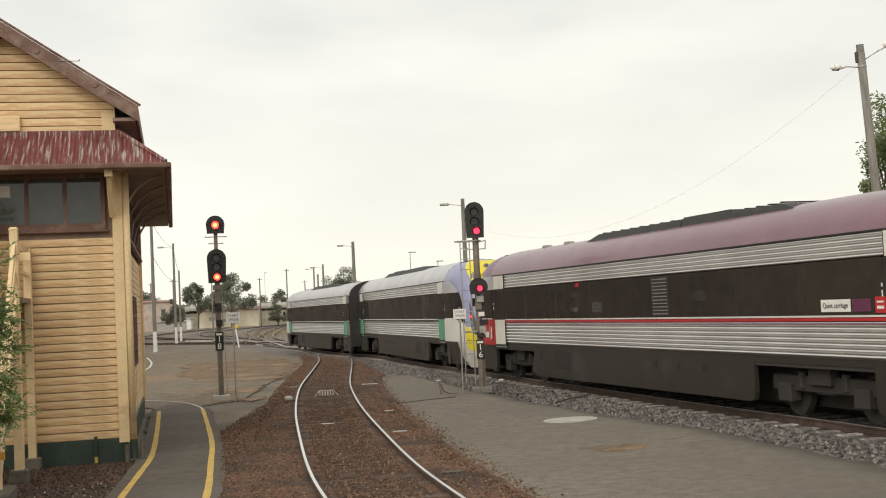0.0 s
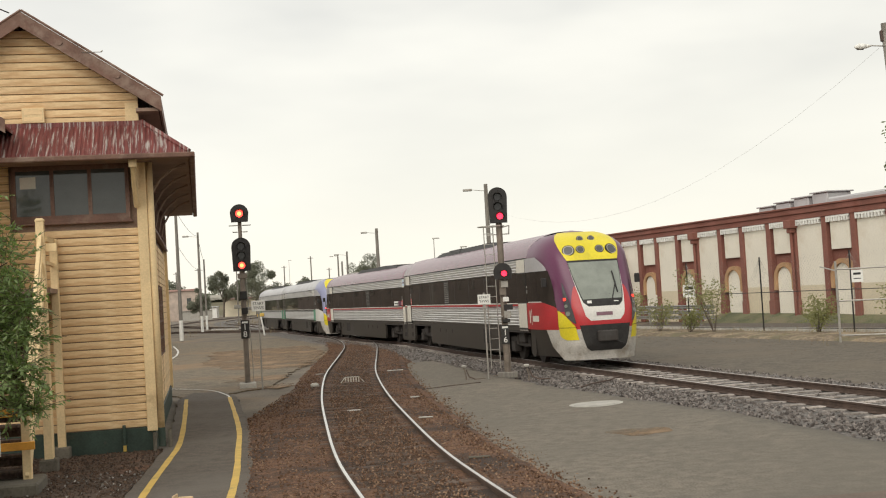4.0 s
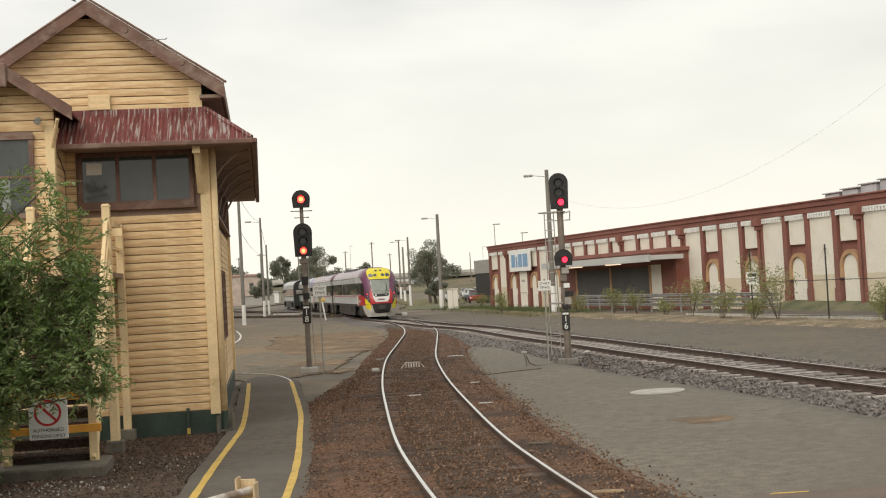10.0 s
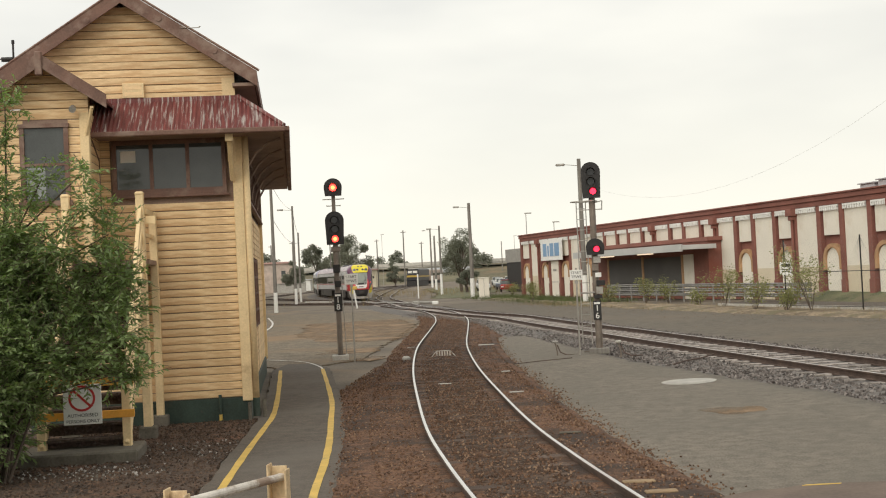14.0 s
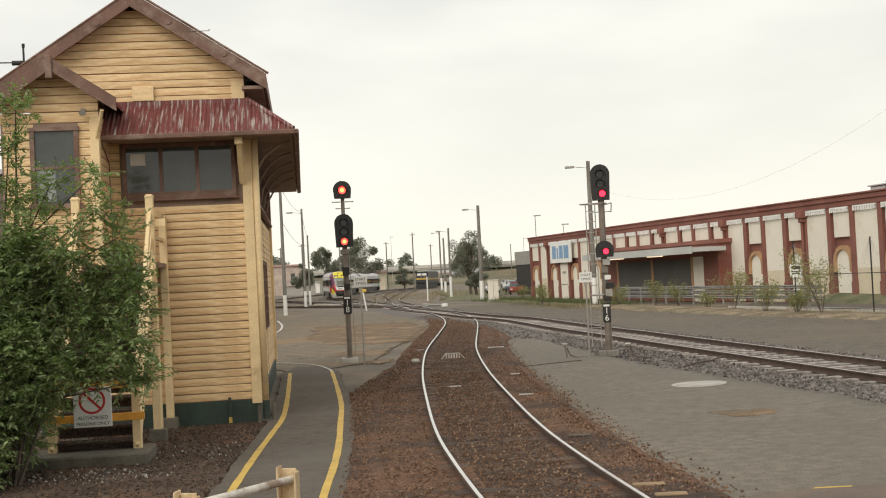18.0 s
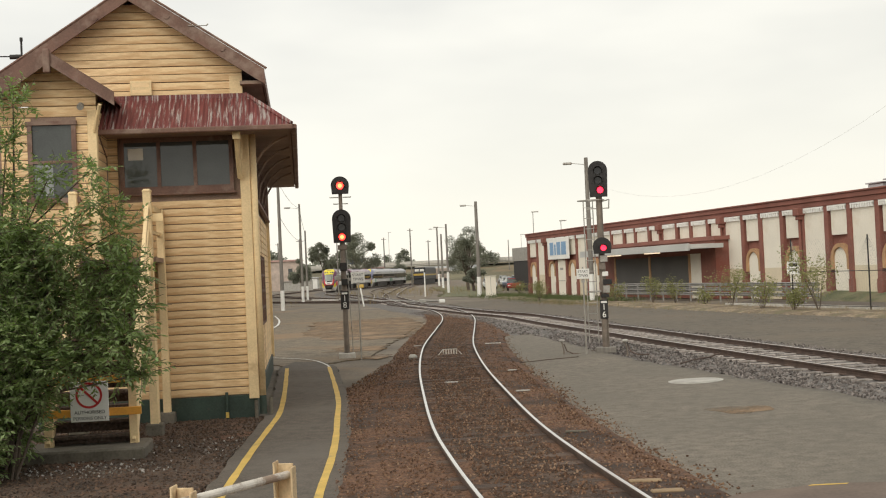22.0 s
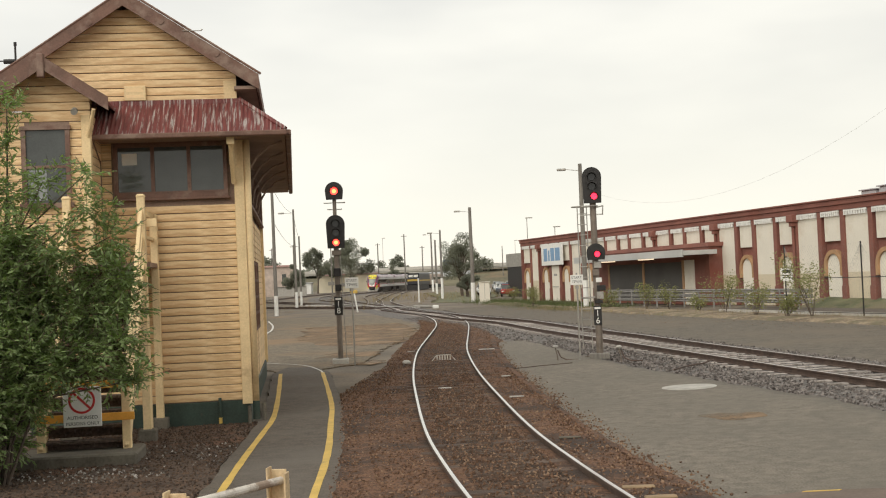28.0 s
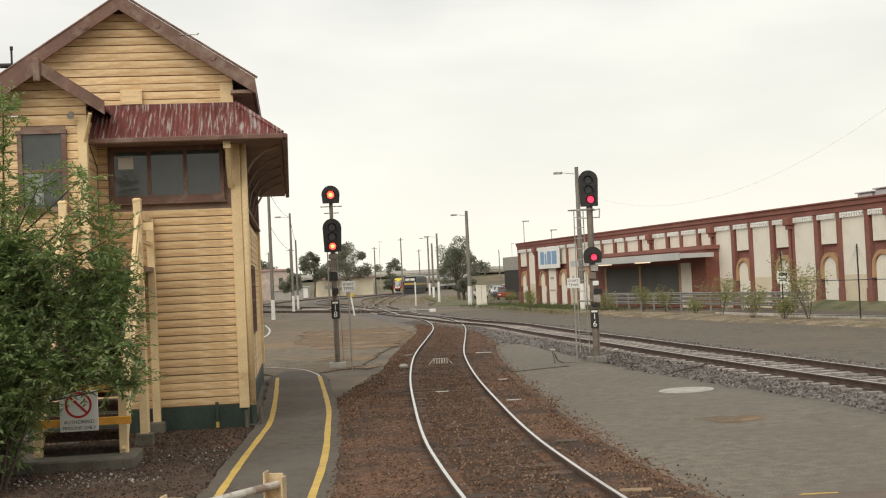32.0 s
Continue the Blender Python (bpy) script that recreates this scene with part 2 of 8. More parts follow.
M = {
    "ground": mat("gravelly_ground", (0.155, 0.128, 0.098), 0.95, var=0.3, scale=0.25, fine=14, bump=0.5, tight=0.09, dirt=(0.22, 0.155, 0.095), dirt_at=0.6),
    "asphalt": mat("old_asphalt", (0.166, 0.143, 0.113), 0.9, var=0.34, scale=5, fine=38, grain=0.6, bump=0.6, tight=0.1, stain=0.22, soft=0.16, dirt=(0.128, 0.113, 0.09), dirt_at=0.55),
    "asphalt_dark": mat("path_asphalt", (0.098, 0.08, 0.063), 0.9, var=0.3, scale=5, fine=28, grain=0.55, bump=0.5, tight=0.1, stain=0.5, soft=0.14, dirt=(0.125, 0.108, 0.09), dirt_at=0.58),
    "dirt": mat("red_brown_ballast_dirt", (0.13, 0.066, 0.036), 0.95, var=0.5, scale=6.0, fine=24, grain=0.6, bump=1.0, tight=0.1, stain=0.6, dirt=(0.045, 0.028, 0.02), dirt_at=0.53, depth=0.05),
    "yard": mat("brown_yard_gravel", (0.128, 0.105, 0.072), 0.95, var=0.34, scale=1.6, fine=9, grain=0.6, tight=0.1, stain=0.16, soft=0.1, bump=0.5, tint=(0.17, 0.135, 0.095), dirt=(0.23, 0.15, 0.082), dirt_at=0.6),
    "yard_grey": mat("dusty_grey_brown_gravel", (0.118, 0.1, 0.077), 0.95, var=0.32, scale=2.0, fine=10, grain=0.6, tight=0.1, stain=0.2, soft=0.12, bump=0.4, dirt=(0.15, 0.12, 0.087), dirt_at=0.6),
    "sleeper_pale": mat("weathered_pale_sleeper", (0.37, 0.33, 0.3), 0.95, var=0.35, scale=4, fine=30, dirt=(0.15, 0.125, 0.105), dirt_at=0.55, random_amount=0.3),
    "mould": mat("dark_leaf_mould", (0.074, 0.048, 0.033), 0.95, tight=0.08, grain=0.6, var=0.55, scale=1.4, fine=24, bump=0.9, stain=0.8, dirt=(0.15, 0.068, 0.036), dirt_at=0.6, depth=0.05),
    "verge": mat("tan_verge_soil", (0.18, 0.135, 0.09), 0.95, tight=0.08, var=0.35, scale=0.9, fine=8, bump=0.8, tint=(0.24, 0.185, 0.125), dirt=(0.15, 0.13, 0.075), dirt_at=0.56, depth=0.06),
    "tan": mat("sandy_patch", (0.245, 0.163, 0.096), 0.95, var=0.25, scale=0.8, fine=30, bump=0.3),
    "ballast": mat("grey_ballast", (0.13, 0.117, 0.107), 0.9, tight=0.08, var=0.5, scale=6, fine=25, bump=0.9, depth=0.05),
    "stone": mat("ballast_stone", (0.21, 0.195, 0.185), 0.85, var=0.4, scale=5, fine=40, bump=0.4),
    "rail": mat("rusty_rail", (0.095, 0.065, 0.052), 0.75, 0.2, var=0.35, scale=4, fine=40),
    "railhead": mat("polished_railhead", (0.78, 0.76, 0.73), 0.28, 0.9, var=0.08, scale=2, fine=60, bump=0.05),
    "railhead_mid": mat("worn_railhead", (0.62, 0.57, 0.54), 0.35, 0.8, var=0.12, scale=2, fine=60, bump=0.05),
    "railhead_dull": mat("dull_railhead", (0.36, 0.30, 0.26), 0.4, 0.7, var=0.15, scale=2, fine=60, bump=0.05),
    "concrete": mat("concrete", (0.46, 0.44, 0.4), 0.9, var=0.2, scale=2.5, fine=40, random_amount=0.15),
    "sleeper_wood": mat("old_timber_sleeper", (0.092, 0.06, 0.044), 0.9, var=0.5, scale=3, fine=30, stretch=(8, 0.8, 8), random_amount=0.35, bump=0.6, dirt=(0.16, 0.125, 0.1), dirt_at=0.6),
    "yellow_line": mat("worn_yellow_paint", (0.6, 0.405, 0.095), 0.7, var=0.15, scale=3, fine=50, dirt=(0.32, 0.24, 0.1), dirt_at=0.64),
    "white_peel": mat("peeling_white_pipe_paint", (0.62, 0.58, 0.52), 0.7, var=0.15, scale=6, fine=40, bump=0.3, dirt=(0.27, 0.2, 0.15), dirt_at=0.56),
    "cream_peel": mat("rusty_cream_steel", (0.6, 0.45, 0.27), 0.7, var=0.2, scale=5, fine=40, bump=0.3, dirt=(0.3, 0.17, 0.09), dirt_at=0.56),
    "ramp": mat("brown_smooth_ramp", (0.145, 0.108, 0.085), 0.9, var=0.2, scale=1.5, fine=20, bump=0.4),
    "raw_wood": mat("raw_tan_timber", (0.29, 0.205, 0.12), 0.85, var=0.25, scale=3, fine=30, stretch=(1, 6, 6)),
    "white_line": mat("worn_white_paint", (0.62, 0.6, 0.56), 0.7, var=0.15, scale=3, fine=50),
    "cream": mat("weathered_cream_weatherboard", (0.81, 0.595, 0.335), 0.75, var=0.12, scale=1.6, fine=30, bump=0.15, stretch=(0.5, 0.5, 3), dirt=(0.6, 0.38, 0.19), dirt_at=0.585, soft=0.05, random_amount=0.08),
    "cream_trim": mat("cream_painted_timber", (0.76, 0.575, 0.325), 0.7, var=0.12, scale=2, fine=30, bump=0.1, dirt=(0.5, 0.34, 0.18), dirt_at=0.66),
    "brown": mat("brown_painted_timber", (0.16, 0.085, 0.06), 0.65, var=0.25, scale=2.5, fine=30, bump=0.1, dirt=(0.25, 0.17, 0.13), dirt_at=0.58),
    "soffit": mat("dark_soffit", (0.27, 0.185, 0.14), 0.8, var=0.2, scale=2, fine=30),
    "green_base": mat("dark_green_plinth", (0.028, 0.048, 0.036), 0.6, var=0.3, scale=2.5, fine=30, dirt=(0.07, 0.065, 0.05), dirt_at=0.64),
    "roof_rust": mat("peeling_red_corrugated_iron", (0.16, 0.042, 0.038), 0.6, 0.1, var=0.35, scale=2.2, fine=30, bump=0.15, stretch=(13.0, 0.9, 0.9), stain=1.6, soft=0.05, dirt=(0.39, 0.345, 0.32), dirt_at=0.565),
    # base colour lifted to make up for sky reflection in the panes
    "glass": glass_mat("dark_window_glass", (0.07, 0.075, 0.072)),
    "blind": mat("pale_paper", (0.7, 0.68, 0.62), 0.9, var=0.05),
    "black": mat("black_painted_metal", (0.028, 0.026, 0.025), 0.55, var=0.3, scale=5, spec=0.35),
    "galv": mat("galvanised_steel", (0.40, 0.38, 0.345), 0.5, 0.55, var=0.2, scale=5, fine=40, dirt=(0.2, 0.13, 0.09), dirt_at=0.66),
    "post_grey": mat("grey_brown_steel_post", (0.20, 0.165, 0.135), 0.6, 0.2, var=0.25, scale=4, fine=40),
    "white": mat("white_paint", (0.78, 0.77, 0.73), 0.6, var=0.06, scale=3, dirt=(0.5, 0.47, 0.42), dirt_at=0.68),
    "ink": mat("black_lettering", (0.02, 0.02, 0.02), 0.7, var=0.1),
    "red_lamp": mat("red_signal_lens", (1.0, 0.045, 0.03), 0.3, var=0.0, bump=0, emit=5.0),
    "red_lamp_deep": mat("crimson_signal_lens", (1.0, 0.02, 0.05), 0.3, var=0.0, bump=0, emit=3.5),
    "lamp_core": mat("bright_lamp_core", (1.0, 0.34, 0.09), 0.3, var=0.0, bump=0, emit=3.0),
    "dead_lens": glass_mat("unlit_lens", (0.03, 0.03, 0.032), 0.15),
    "brick": mat("red_brick_paint", (0.22, 0.088, 0.066), 0.85, var=0.2, scale=0.6, fine=12, bump=0.2, dirt=(0.2, 0.065, 0.045), dirt_at=0.6),
    "render": mat("cream_render", (0.76, 0.71, 0.61), 0.85, var=0.06, scale=0.4, fine=12, bump=0.1, dirt=(0.66, 0.585, 0.47), dirt_at=0.64),
    "tan_brick": mat("pale_brick_arch", (0.42, 0.25, 0.13), 0.85, var=0.2, scale=2),
    "wood_pole": mat("grey_timber_pole", (0.205, 0.188, 0.165), 0.9, var=0.3, scale=2, fine=30, stretch=(5, 5, 0.6), bump=0.3),
    "grass": mat("grass_blades", (0.085, 0.105, 0.035), 0.9, var=0.4, scale=1.5, fine=20, random_amount=0.1),
    "lawn": mat("green_lawn", (0.085, 0.1, 0.045), 0.95, var=0.35, scale=0.8, fine=20, bump=0.6, tint=(0.13, 0.13, 0.07), dirt=(0.17, 0.145, 0.09), dirt_at=0.56),
    "dry": mat("dry_grass", (0.26, 0.2, 0.1), 0.95, var=0.3, scale=1.0, fine=20),
    "bark": mat("tree_bark", (0.11, 0.085, 0.065), 0.95, var=0.35, scale=3, fine=20, bump=0.6),
    "leaf": mat("bush_leaf", (0.115, 0.17, 0.062), 0.5, var=0.5, scale=1.6, fine=9, bump=0, tint=(0.235, 0.305, 0.135)),
    # the next two leaf colours are paled to carry the distance haze
    "leaf_gum": mat("hazed_gum_leaf", (0.165, 0.172, 0.125), 0.7, var=0.35, scale=0.6, fine=4, bump=0),
    "leaf_far": mat("hazed_far_leaf", (0.185, 0.195, 0.15), 0.8, var=0.3, scale=0.4, fine=3, bump=0),
    # brick of the unseen block, kept dark for what the car windows reflect
    "dark_brick": mat("unseen_block_brick", (0.17, 0.13, 0.11), 0.9, var=0.3, scale=0.6, fine=6),
    "old_brick": mat("weathered_brick", (0.48, 0.39, 0.33), 0.9, var=0.2, scale=0.8, fine=10),
    "old_concrete": mat("dirty_concrete", (0.13, 0.115, 0.09), 0.95, var=0.3, scale=3, fine=30, bump=0.4),
    "jacket": mat("shrub_leaf", (0.24, 0.235, 0.1), 0.7, var=0.35, scale=1.0, fine=6, bump=0),
}


def broken_edges(m, scale, lo, hi):
    """Lets a thin layer show only in patches."""
    n, l = m.node_tree.nodes, m.node_tree.links
    co = n.new("ShaderNodeTexCoord")
    ns = n.new("ShaderNodeTexNoise")
    ns.inputs["Scale"].default_value, ns.inputs["Detail"].default_value, ns.inputs["Roughness"].default_value = scale, 6, 0.7
    mr = n.new("ShaderNodeMapRange")
    mr.inputs["From Min"].default_value, mr.inputs["From Max"].default_value = lo, hi
    l.new(co.outputs["Object"], ns.inputs["Vector"])
    l.new(ns.outputs["Fac"], mr.inputs["Value"])
    l.new(mr.outputs["Result"], n["Principled BSDF"].inputs["Alpha"])


def translucent(m, colour, amount):
    """Lets some light through thin leaves."""
    n, l = m.node_tree.nodes, m.node_tree.links
    tr = n.new("ShaderNodeBsdfTranslucent")
    tr.inputs["Color"].default_value = (*colour, 1)
    mx = n.new("ShaderNodeMixShader")
    mx.inputs[0].default_value = amount
    l.new(n["Principled BSDF"].outputs[0], mx.inputs[1])
    l.new(tr.outputs[0], mx.inputs[2])
    l.new(mx.outputs[0], n["Material Output"].inputs["Surface"])


translucent(M["leaf"], (0.24, 0.37, 0.07), 0.4)
M["street_leaf"] = mat("street_tree_leaf", (0.15, 0.185, 0.085), 0.65, var=0.4, scale=0.8, fine=5, bump=0, tint=(0.22, 0.25, 0.14))
translucent(M["street_leaf"], (0.25, 0.32, 0.1), 0.35)
translucent(M["leaf_gum"], (0.28, 0.29, 0.2), 0.35)
translucent(M["leaf_far"], (0.3, 0.31, 0.22), 0.35)
translucent(M["jacket"], (0.3, 0.34, 0.1), 0.3)
broken_edges(M["tan"], 0.45, 0.33, 0.62)
M["oil"] = mat("greasy_track_dirt", (0.08, 0.048, 0.03), 0.9, var=0.45, scale=7, fine=28, grain=0.6, bump=0.8, depth=0.04, tight=0.1)
broken_edges(M["oil"], 2.2, 0.36, 0.6)

# ---- building helpers ----
def part(name, bm, material, parent=None, label="", smooth=False):
    me = bpy.data.meshes.new(name)
    bm.to_mesh(me)
    bm.free()
    return part_mesh(name, me, material, parent, label, smooth)


def part_mesh(name, me, material, parent=None, label="", smooth=False):
    if len(me.materials) == 0:
        me.materials.append(M[material] if isinstance(material, str) else material)
    if smooth:
        me.polygons.foreach_set("use_smooth", [True] * len(me.polygons))
    ob = new(name, me)
    if parent:
        ob.parent = parent
    if label:
        ob["label"] = label
    return ob


def thing(name, m, label, category, group="", kind=""):
    ob = new(name)
    ob.matrix_basis = m
    ob.empty_display_size = 0.2
    return tagged(ob, label, category, group, kind)


def box(bm, x0, x1, y0, y1, z0, z1, m=None, bevel=0.0):
    vs = [bm.verts.new((x, y, z)) for x in (x0, x1) for y in (y0, y1) for z in (z0, z1)]
    fs = [bm.faces.new([vs[i] for i in q]) for q in ((0, 1, 3, 2), (4, 6, 7, 5), (0, 4, 5, 1), (2, 3, 7, 6), (0, 2, 6, 4), (1, 5, 7, 3))]
    if m is not None:
        bmesh.ops.transform(bm, matrix=m, verts=vs)
    if bevel:
        es = list({e for f in fs for e in f.edges})
        bmesh.ops.bevel(bm, geom=es, offset=bevel, segments=1, affect="EDGES")
    return vs


def boxes(*items, bevel=0.0):
    bm = bmesh.new()
    for it in items:
        box(bm, *it, bevel=bevel)
    return bm


def tube(bm, a, b, r0, r1=None, n=10, caps=True):
    a, b = Vector(a), Vector(b)
    r1 = r0 if r1 is None else r1
    q = (b - a).to_track_quat("Z", "Y")
    rings = []
    for p, r in ((a, r0), (b, r1)):
        rings.append([bm.verts.new(p + q @ Vector((r * math.cos(2 * math.pi * i / n), r * math.sin(2 * math.pi * i / n), 0))) for i in range(n)])
    for i in range(n):
        bm.faces.new((rings[0][i], rings[0][(i + 1) % n], rings[1][(i + 1) % n], rings[1][i]))
    if caps:
        bm.faces.new(rings[0][::-1])
        bm.faces.new(rings[1])


def tubes(*items, n=10):
    bm = bmesh.new()
    for it in items:
        tube(bm, *it, n=n)
    return bm


def chain(bm, pts, r, n=6):
    """A bent tube through points."""
    for a, b in zip(pts, pts[1:]):
        tube(bm, a, b, r, r, n)


def sheet(pts, z=0.0, thick=0.0):
    """A flat slab from an outline in plan."""
    bm = bmesh.new()
    top = [bm.verts.new((x, y, z)) for x, y in pts]
    f = bm.faces.new(top)
    if f.normal.z < 0 or f.calc_area() and sum((a[0] * b[1] - b[0] * a[1]) for a, b in zip(pts, pts[1:] + pts[:1])) < 0:
        f.normal_flip()
        top = top[::-1]
    if thick:
        low = [bm.verts.new((v.co.x, v.co.y, z - thick)) for v in top]
        k = len(top)
        for i in range(k):
            bm.faces.new((top[i], low[i], low[(i + 1) % k], top[(i + 1) % k]))
    bmesh.ops.triangulate(bm, faces=[f for f in bm.faces if len(f.verts) > 4])
    return bm


def spline(pts, step=1.0):
    """Points of a smooth curve through pts, about step apart."""
    P = [Vector(p) for p in pts]
    P = [2 * P[0] - P[1]] + P + [2 * P[-1] - P[-2]]
    out = []
    for i in range(1, len(P) - 2):
        a, b, c, d = P[i - 1:i + 3]
        k = max(1, int((c - b).length / step))
        for j in range(k):
            t = j / k
            out.append(0.5 * ((2 * b) + (c - a) * t + (2 * a - 5 * b + 4 * c - d) * t * t + (3 * b - a - 3 * c + d) * t ** 3))
    out.append(P[-2])
    return out


def normals(line):
    out = []
    for i in range(len(line)):
        d = line[min(i + 1, len(line) - 1)] - line[max(i - 1, 0)]
        out.append(Vector((d.y, -d.x)).normalized())
    return out


def sweep(line, profile, closed=True, lift=None):
    """A profile of (offset to the right, z) swept along a plan line."""
    bm = bmesh.new()
    ns = normals(line)
    rings = [[bm.verts.new((p.x + n.x * o, p.y + n.y * o, z + (lift(p.y) if lift else 0))) for o, z in profile] for p, n in zip(line, ns)]
    k = len(profile)
    for a, b in zip(rings, rings[1:]):
        for i in range(k if closed else k - 1):
            bm.faces.new((a[i], b[i], b[(i + 1) % k], a[(i + 1) % k]))
    if closed:
        bm.faces.new(rings[0])
        bm.faces.new(rings[-1][::-1])
    bmesh.ops.recalc_face_normals(bm, faces=bm.faces)
    return bm


def offset_line(line, d):
    return [p + n * d for p, n in zip(line, normals(line))]


def text_mesh(body, size, m, parent, name="lettering", material="ink", depth=0.004):
    cu = bpy.data.curves.new(name, "FONT")
    cu.body, cu.size, cu.extrude = body, size, depth
    cu.align_x, cu.align_y = "CENTER", "CENTER"
    tmp = bpy.data.objects.new("tmp", cu)
    scene.collection.objects.link(tmp)
    me = bpy.data.meshes.new_from_object(tmp.evaluated_get(bpy.context.evaluated_depsgraph_get()))
    bpy.data.objects.remove(tmp)
    bpy.data.curves.remove(cu)
    me.name = name
    me.transform(m)
    return part_mesh(name, me, material, parent)


def quads_mesh(name, verts, faces):
    me = bpy.data.meshes.new(name)
    me.from_pydata(verts, [], faces)
    me.update()
    return me

# ---- ground, paved areas and tracks ----
# centre lines of the tracks in plan
TRACK_LOOP = spline([(9.5, -16), (6.4, -8), (3.35, 0), (1.15, 6.5), (-0.42, 12.7), (-1.2, 16), (-1.83, 19), (-2.58, 23.3), (-3.66, 30), (-4.63, 37), (-5.32, 43), (-6.32, 53.5), (-7.35, 63.5), (-8.8, 73), (-11.1, 83.5), (-14.3, 93.5), (-17.2, 103)], 0.7)
TRACK_MAIN = spline([(27.3, -72.1), (19.05, -30.9), (13.6, -2.06), (10.04, 12.36), (7.62, 20.81), (5.92, 25.85), (4.43, 30.59), (1.61, 40.07), (-1.27, 50.57), (-4.23, 62.85), (-7.09, 70.64), (-10.28, 81), (-13.58, 92), (-18.75, 110), (-24.7, 130), (-32.41, 157.5), (-36.06, 167.3), (-41.5, 186.5), (-46.1, 207), (-48.6, 224), (-49, 248), (-49.2, 270), (-49, 313), (-46, 380), (-40, 470)], 0.7)
RAIL_Z = 0.15


def main_z(y):
    """Height of the main line's rail heads: raised on ballast, falling to the junction."""
    return float(np.interp(y, (20, 31, 43, 51.5, 63, 75, 90, 112), (0.20, 0.262, 0.312, 0.29, 0.245, 0.22, 0.19, 0.16)))


bm = bmesh.new()
N = 90
grid = {}
for i in range(N + 1):
    for j in range(N + 1):
        u, v = (i / N - 0.5) * 2, (j / N - 0.5) * 2
        x, y = 1500 * u * abs(u) ** 2.2, 60 + 1900 * v * abs(v) ** 2.2
        z = 0.03 * noise.noise((x * 0.2, y * 0.2, 0)) - 0.04
        grid[i, j] = bm.verts.new((x, y, z))
for i in range(N):
    for j in range(N):
        bm.faces.new((grid[i, j], grid[i + 1, j], grid[i + 1, j + 1], grid[i, j + 1]))
tagged(part("ground", bm, "ground"), "grey-brown gravelly railway yard ground with sandy patches", "ground", kind="structure")


def ragged(pts, amount=0.12, step=0.35, seed=0):
    """An outline with an uneven, crumbled edge."""
    out = []
    k = len(pts)
    for i in range(k):
        a, b = Vector(pts[i]), Vector(pts[(i + 1) % k])
        n = max(1, int((b - a).length / step))
        for j in range(n):
            p = a.lerp(b, j / n)
            d = amount * noise.noise((p.x * 1.7 + seed, p.y * 1.7, 3.0)) + 0.5 * amount * noise.noise((p.x * 6, p.y * 6 + seed, 1.0))
            q = (b - a).normalized()
            out.append((p.x - q.y * d, p.y + q.x * d))
    return out


# asphalt between the two tracks
right_edge = [(-3.5, 48.5), (-2.6, 38.5), (-1.85, 31), (-1.2, 26), (-0.5, 21.46), (0.0, 19.4), (0.3, 17), (0.6, 14.6), (1.0, 12.8), (3.2, 7), (5.6, 0), (9, -8)]
main_edge = [(13.5, -20), (10.6, -2), (7.5, 10.4), (5.6, 17.1), (4.28, 21.8), (2.71, 25.9), (0.71, 31.9), (-1.16, 40.2), (-2.47, 46)]


def pave_z(x, y):
    """The asphalt climbs gently from the loop track to the main line."""
    xl = float(np.interp(y, [q for _, q in right_edge[::-1]], [q for q, _ in right_edge[::-1]]))
    xr = float(np.interp(y, [q for _, q in main_edge], [q for q, _ in main_edge]))
    u = min(1.0, max(0.0, (x - xl) / max(0.3, xr - xl)))
    return 0.006 + float(np.interp(y, (12, 22, 32, 46), (0.02, 0.13, 0.13, 0.05))) * u * (1.5 - 0.5 * u)


bm = bmesh.new()
rows = []
for i in range(150):
    y = -14 + 61 * i / 149
    xl = float(np.interp(y, [q for _, q in right_edge[::-1]], [q for q, _ in right_edge[::-1]])) - 0.3
    xr = float(np.interp(y, [q for _, q in main_edge], [q for q, _ in main_edge]))
    xr += 0.22 * noise.noise((xr * 1.3, y * 1.3, 3.0)) + 0.1 * noise.noise((xr * 5, y * 5, 1.0))
    row = [bm.verts.new((xl + (xr - xl) * k / 10, y, pave_z(xl + (xr - xl) * k / 10, y))) for k in range(11)]
    row.append(bm.verts.new((xr + 0.02, y, -0.06)))
    rows.append(row)
for a, b in zip(rows, rows[1:]):
    for k in range(11):
        bm.faces.new((a[k], a[k + 1], b[k + 1], b[k]))
bmesh.ops.recalc_face_normals(bm, faces=bm.faces)
pave = part("pavement", bm, "asphalt", smooth=True)
stain_bm = bmesh.new()
cx, cy, rings_s = 2.28, 20.6, []
for r in (0.0, 0.35, 0.7, 1.0):
    ring_s = []
    for k in range(22):
        a = 2 * math.pi * k / 22
        w = r * (0.8 + 0.5 * noise.noise((math.cos(a) * 1.3, math.sin(a) * 1.3, 7.0)))
        x, y = cx + 0.62 * w * math.cos(a), cy + 0.62 * w * math.sin(a)
        ring_s.append(stain_bm.verts.new((x, y, pave_z(x, y) + 0.005)))
    rings_s.append(ring_s)
for a, b in zip(rings_s, rings_s[1:]):
    for k in range(22):
        stain_bm.faces.new((a[k - 1], a[k], b[k], b[k - 1]))
bmesh.ops.remove_doubles(stain_bm, verts=stain_bm.verts, dist=1e-5)
tagged(part("sand_stain", stain_bm, "tan"), "sandy orange dirt drifted over asphalt", "dirt", kind="structure")
tagged(pave, "patched grey asphalt between the two tracks", "pavement", kind="structure")
lot = part("pavement_left", sheet(ragged([(-8.9, 34.6), (-7.3, 38), (-8.4, 52), (-9.4, 66), (-12.5, 78), (-16, 89), (-24, 92), (-34, 90), (-30, 66), (-18, 44), (-11.6, 38.5)], 0.25), -0.002, 0.05), "yard")
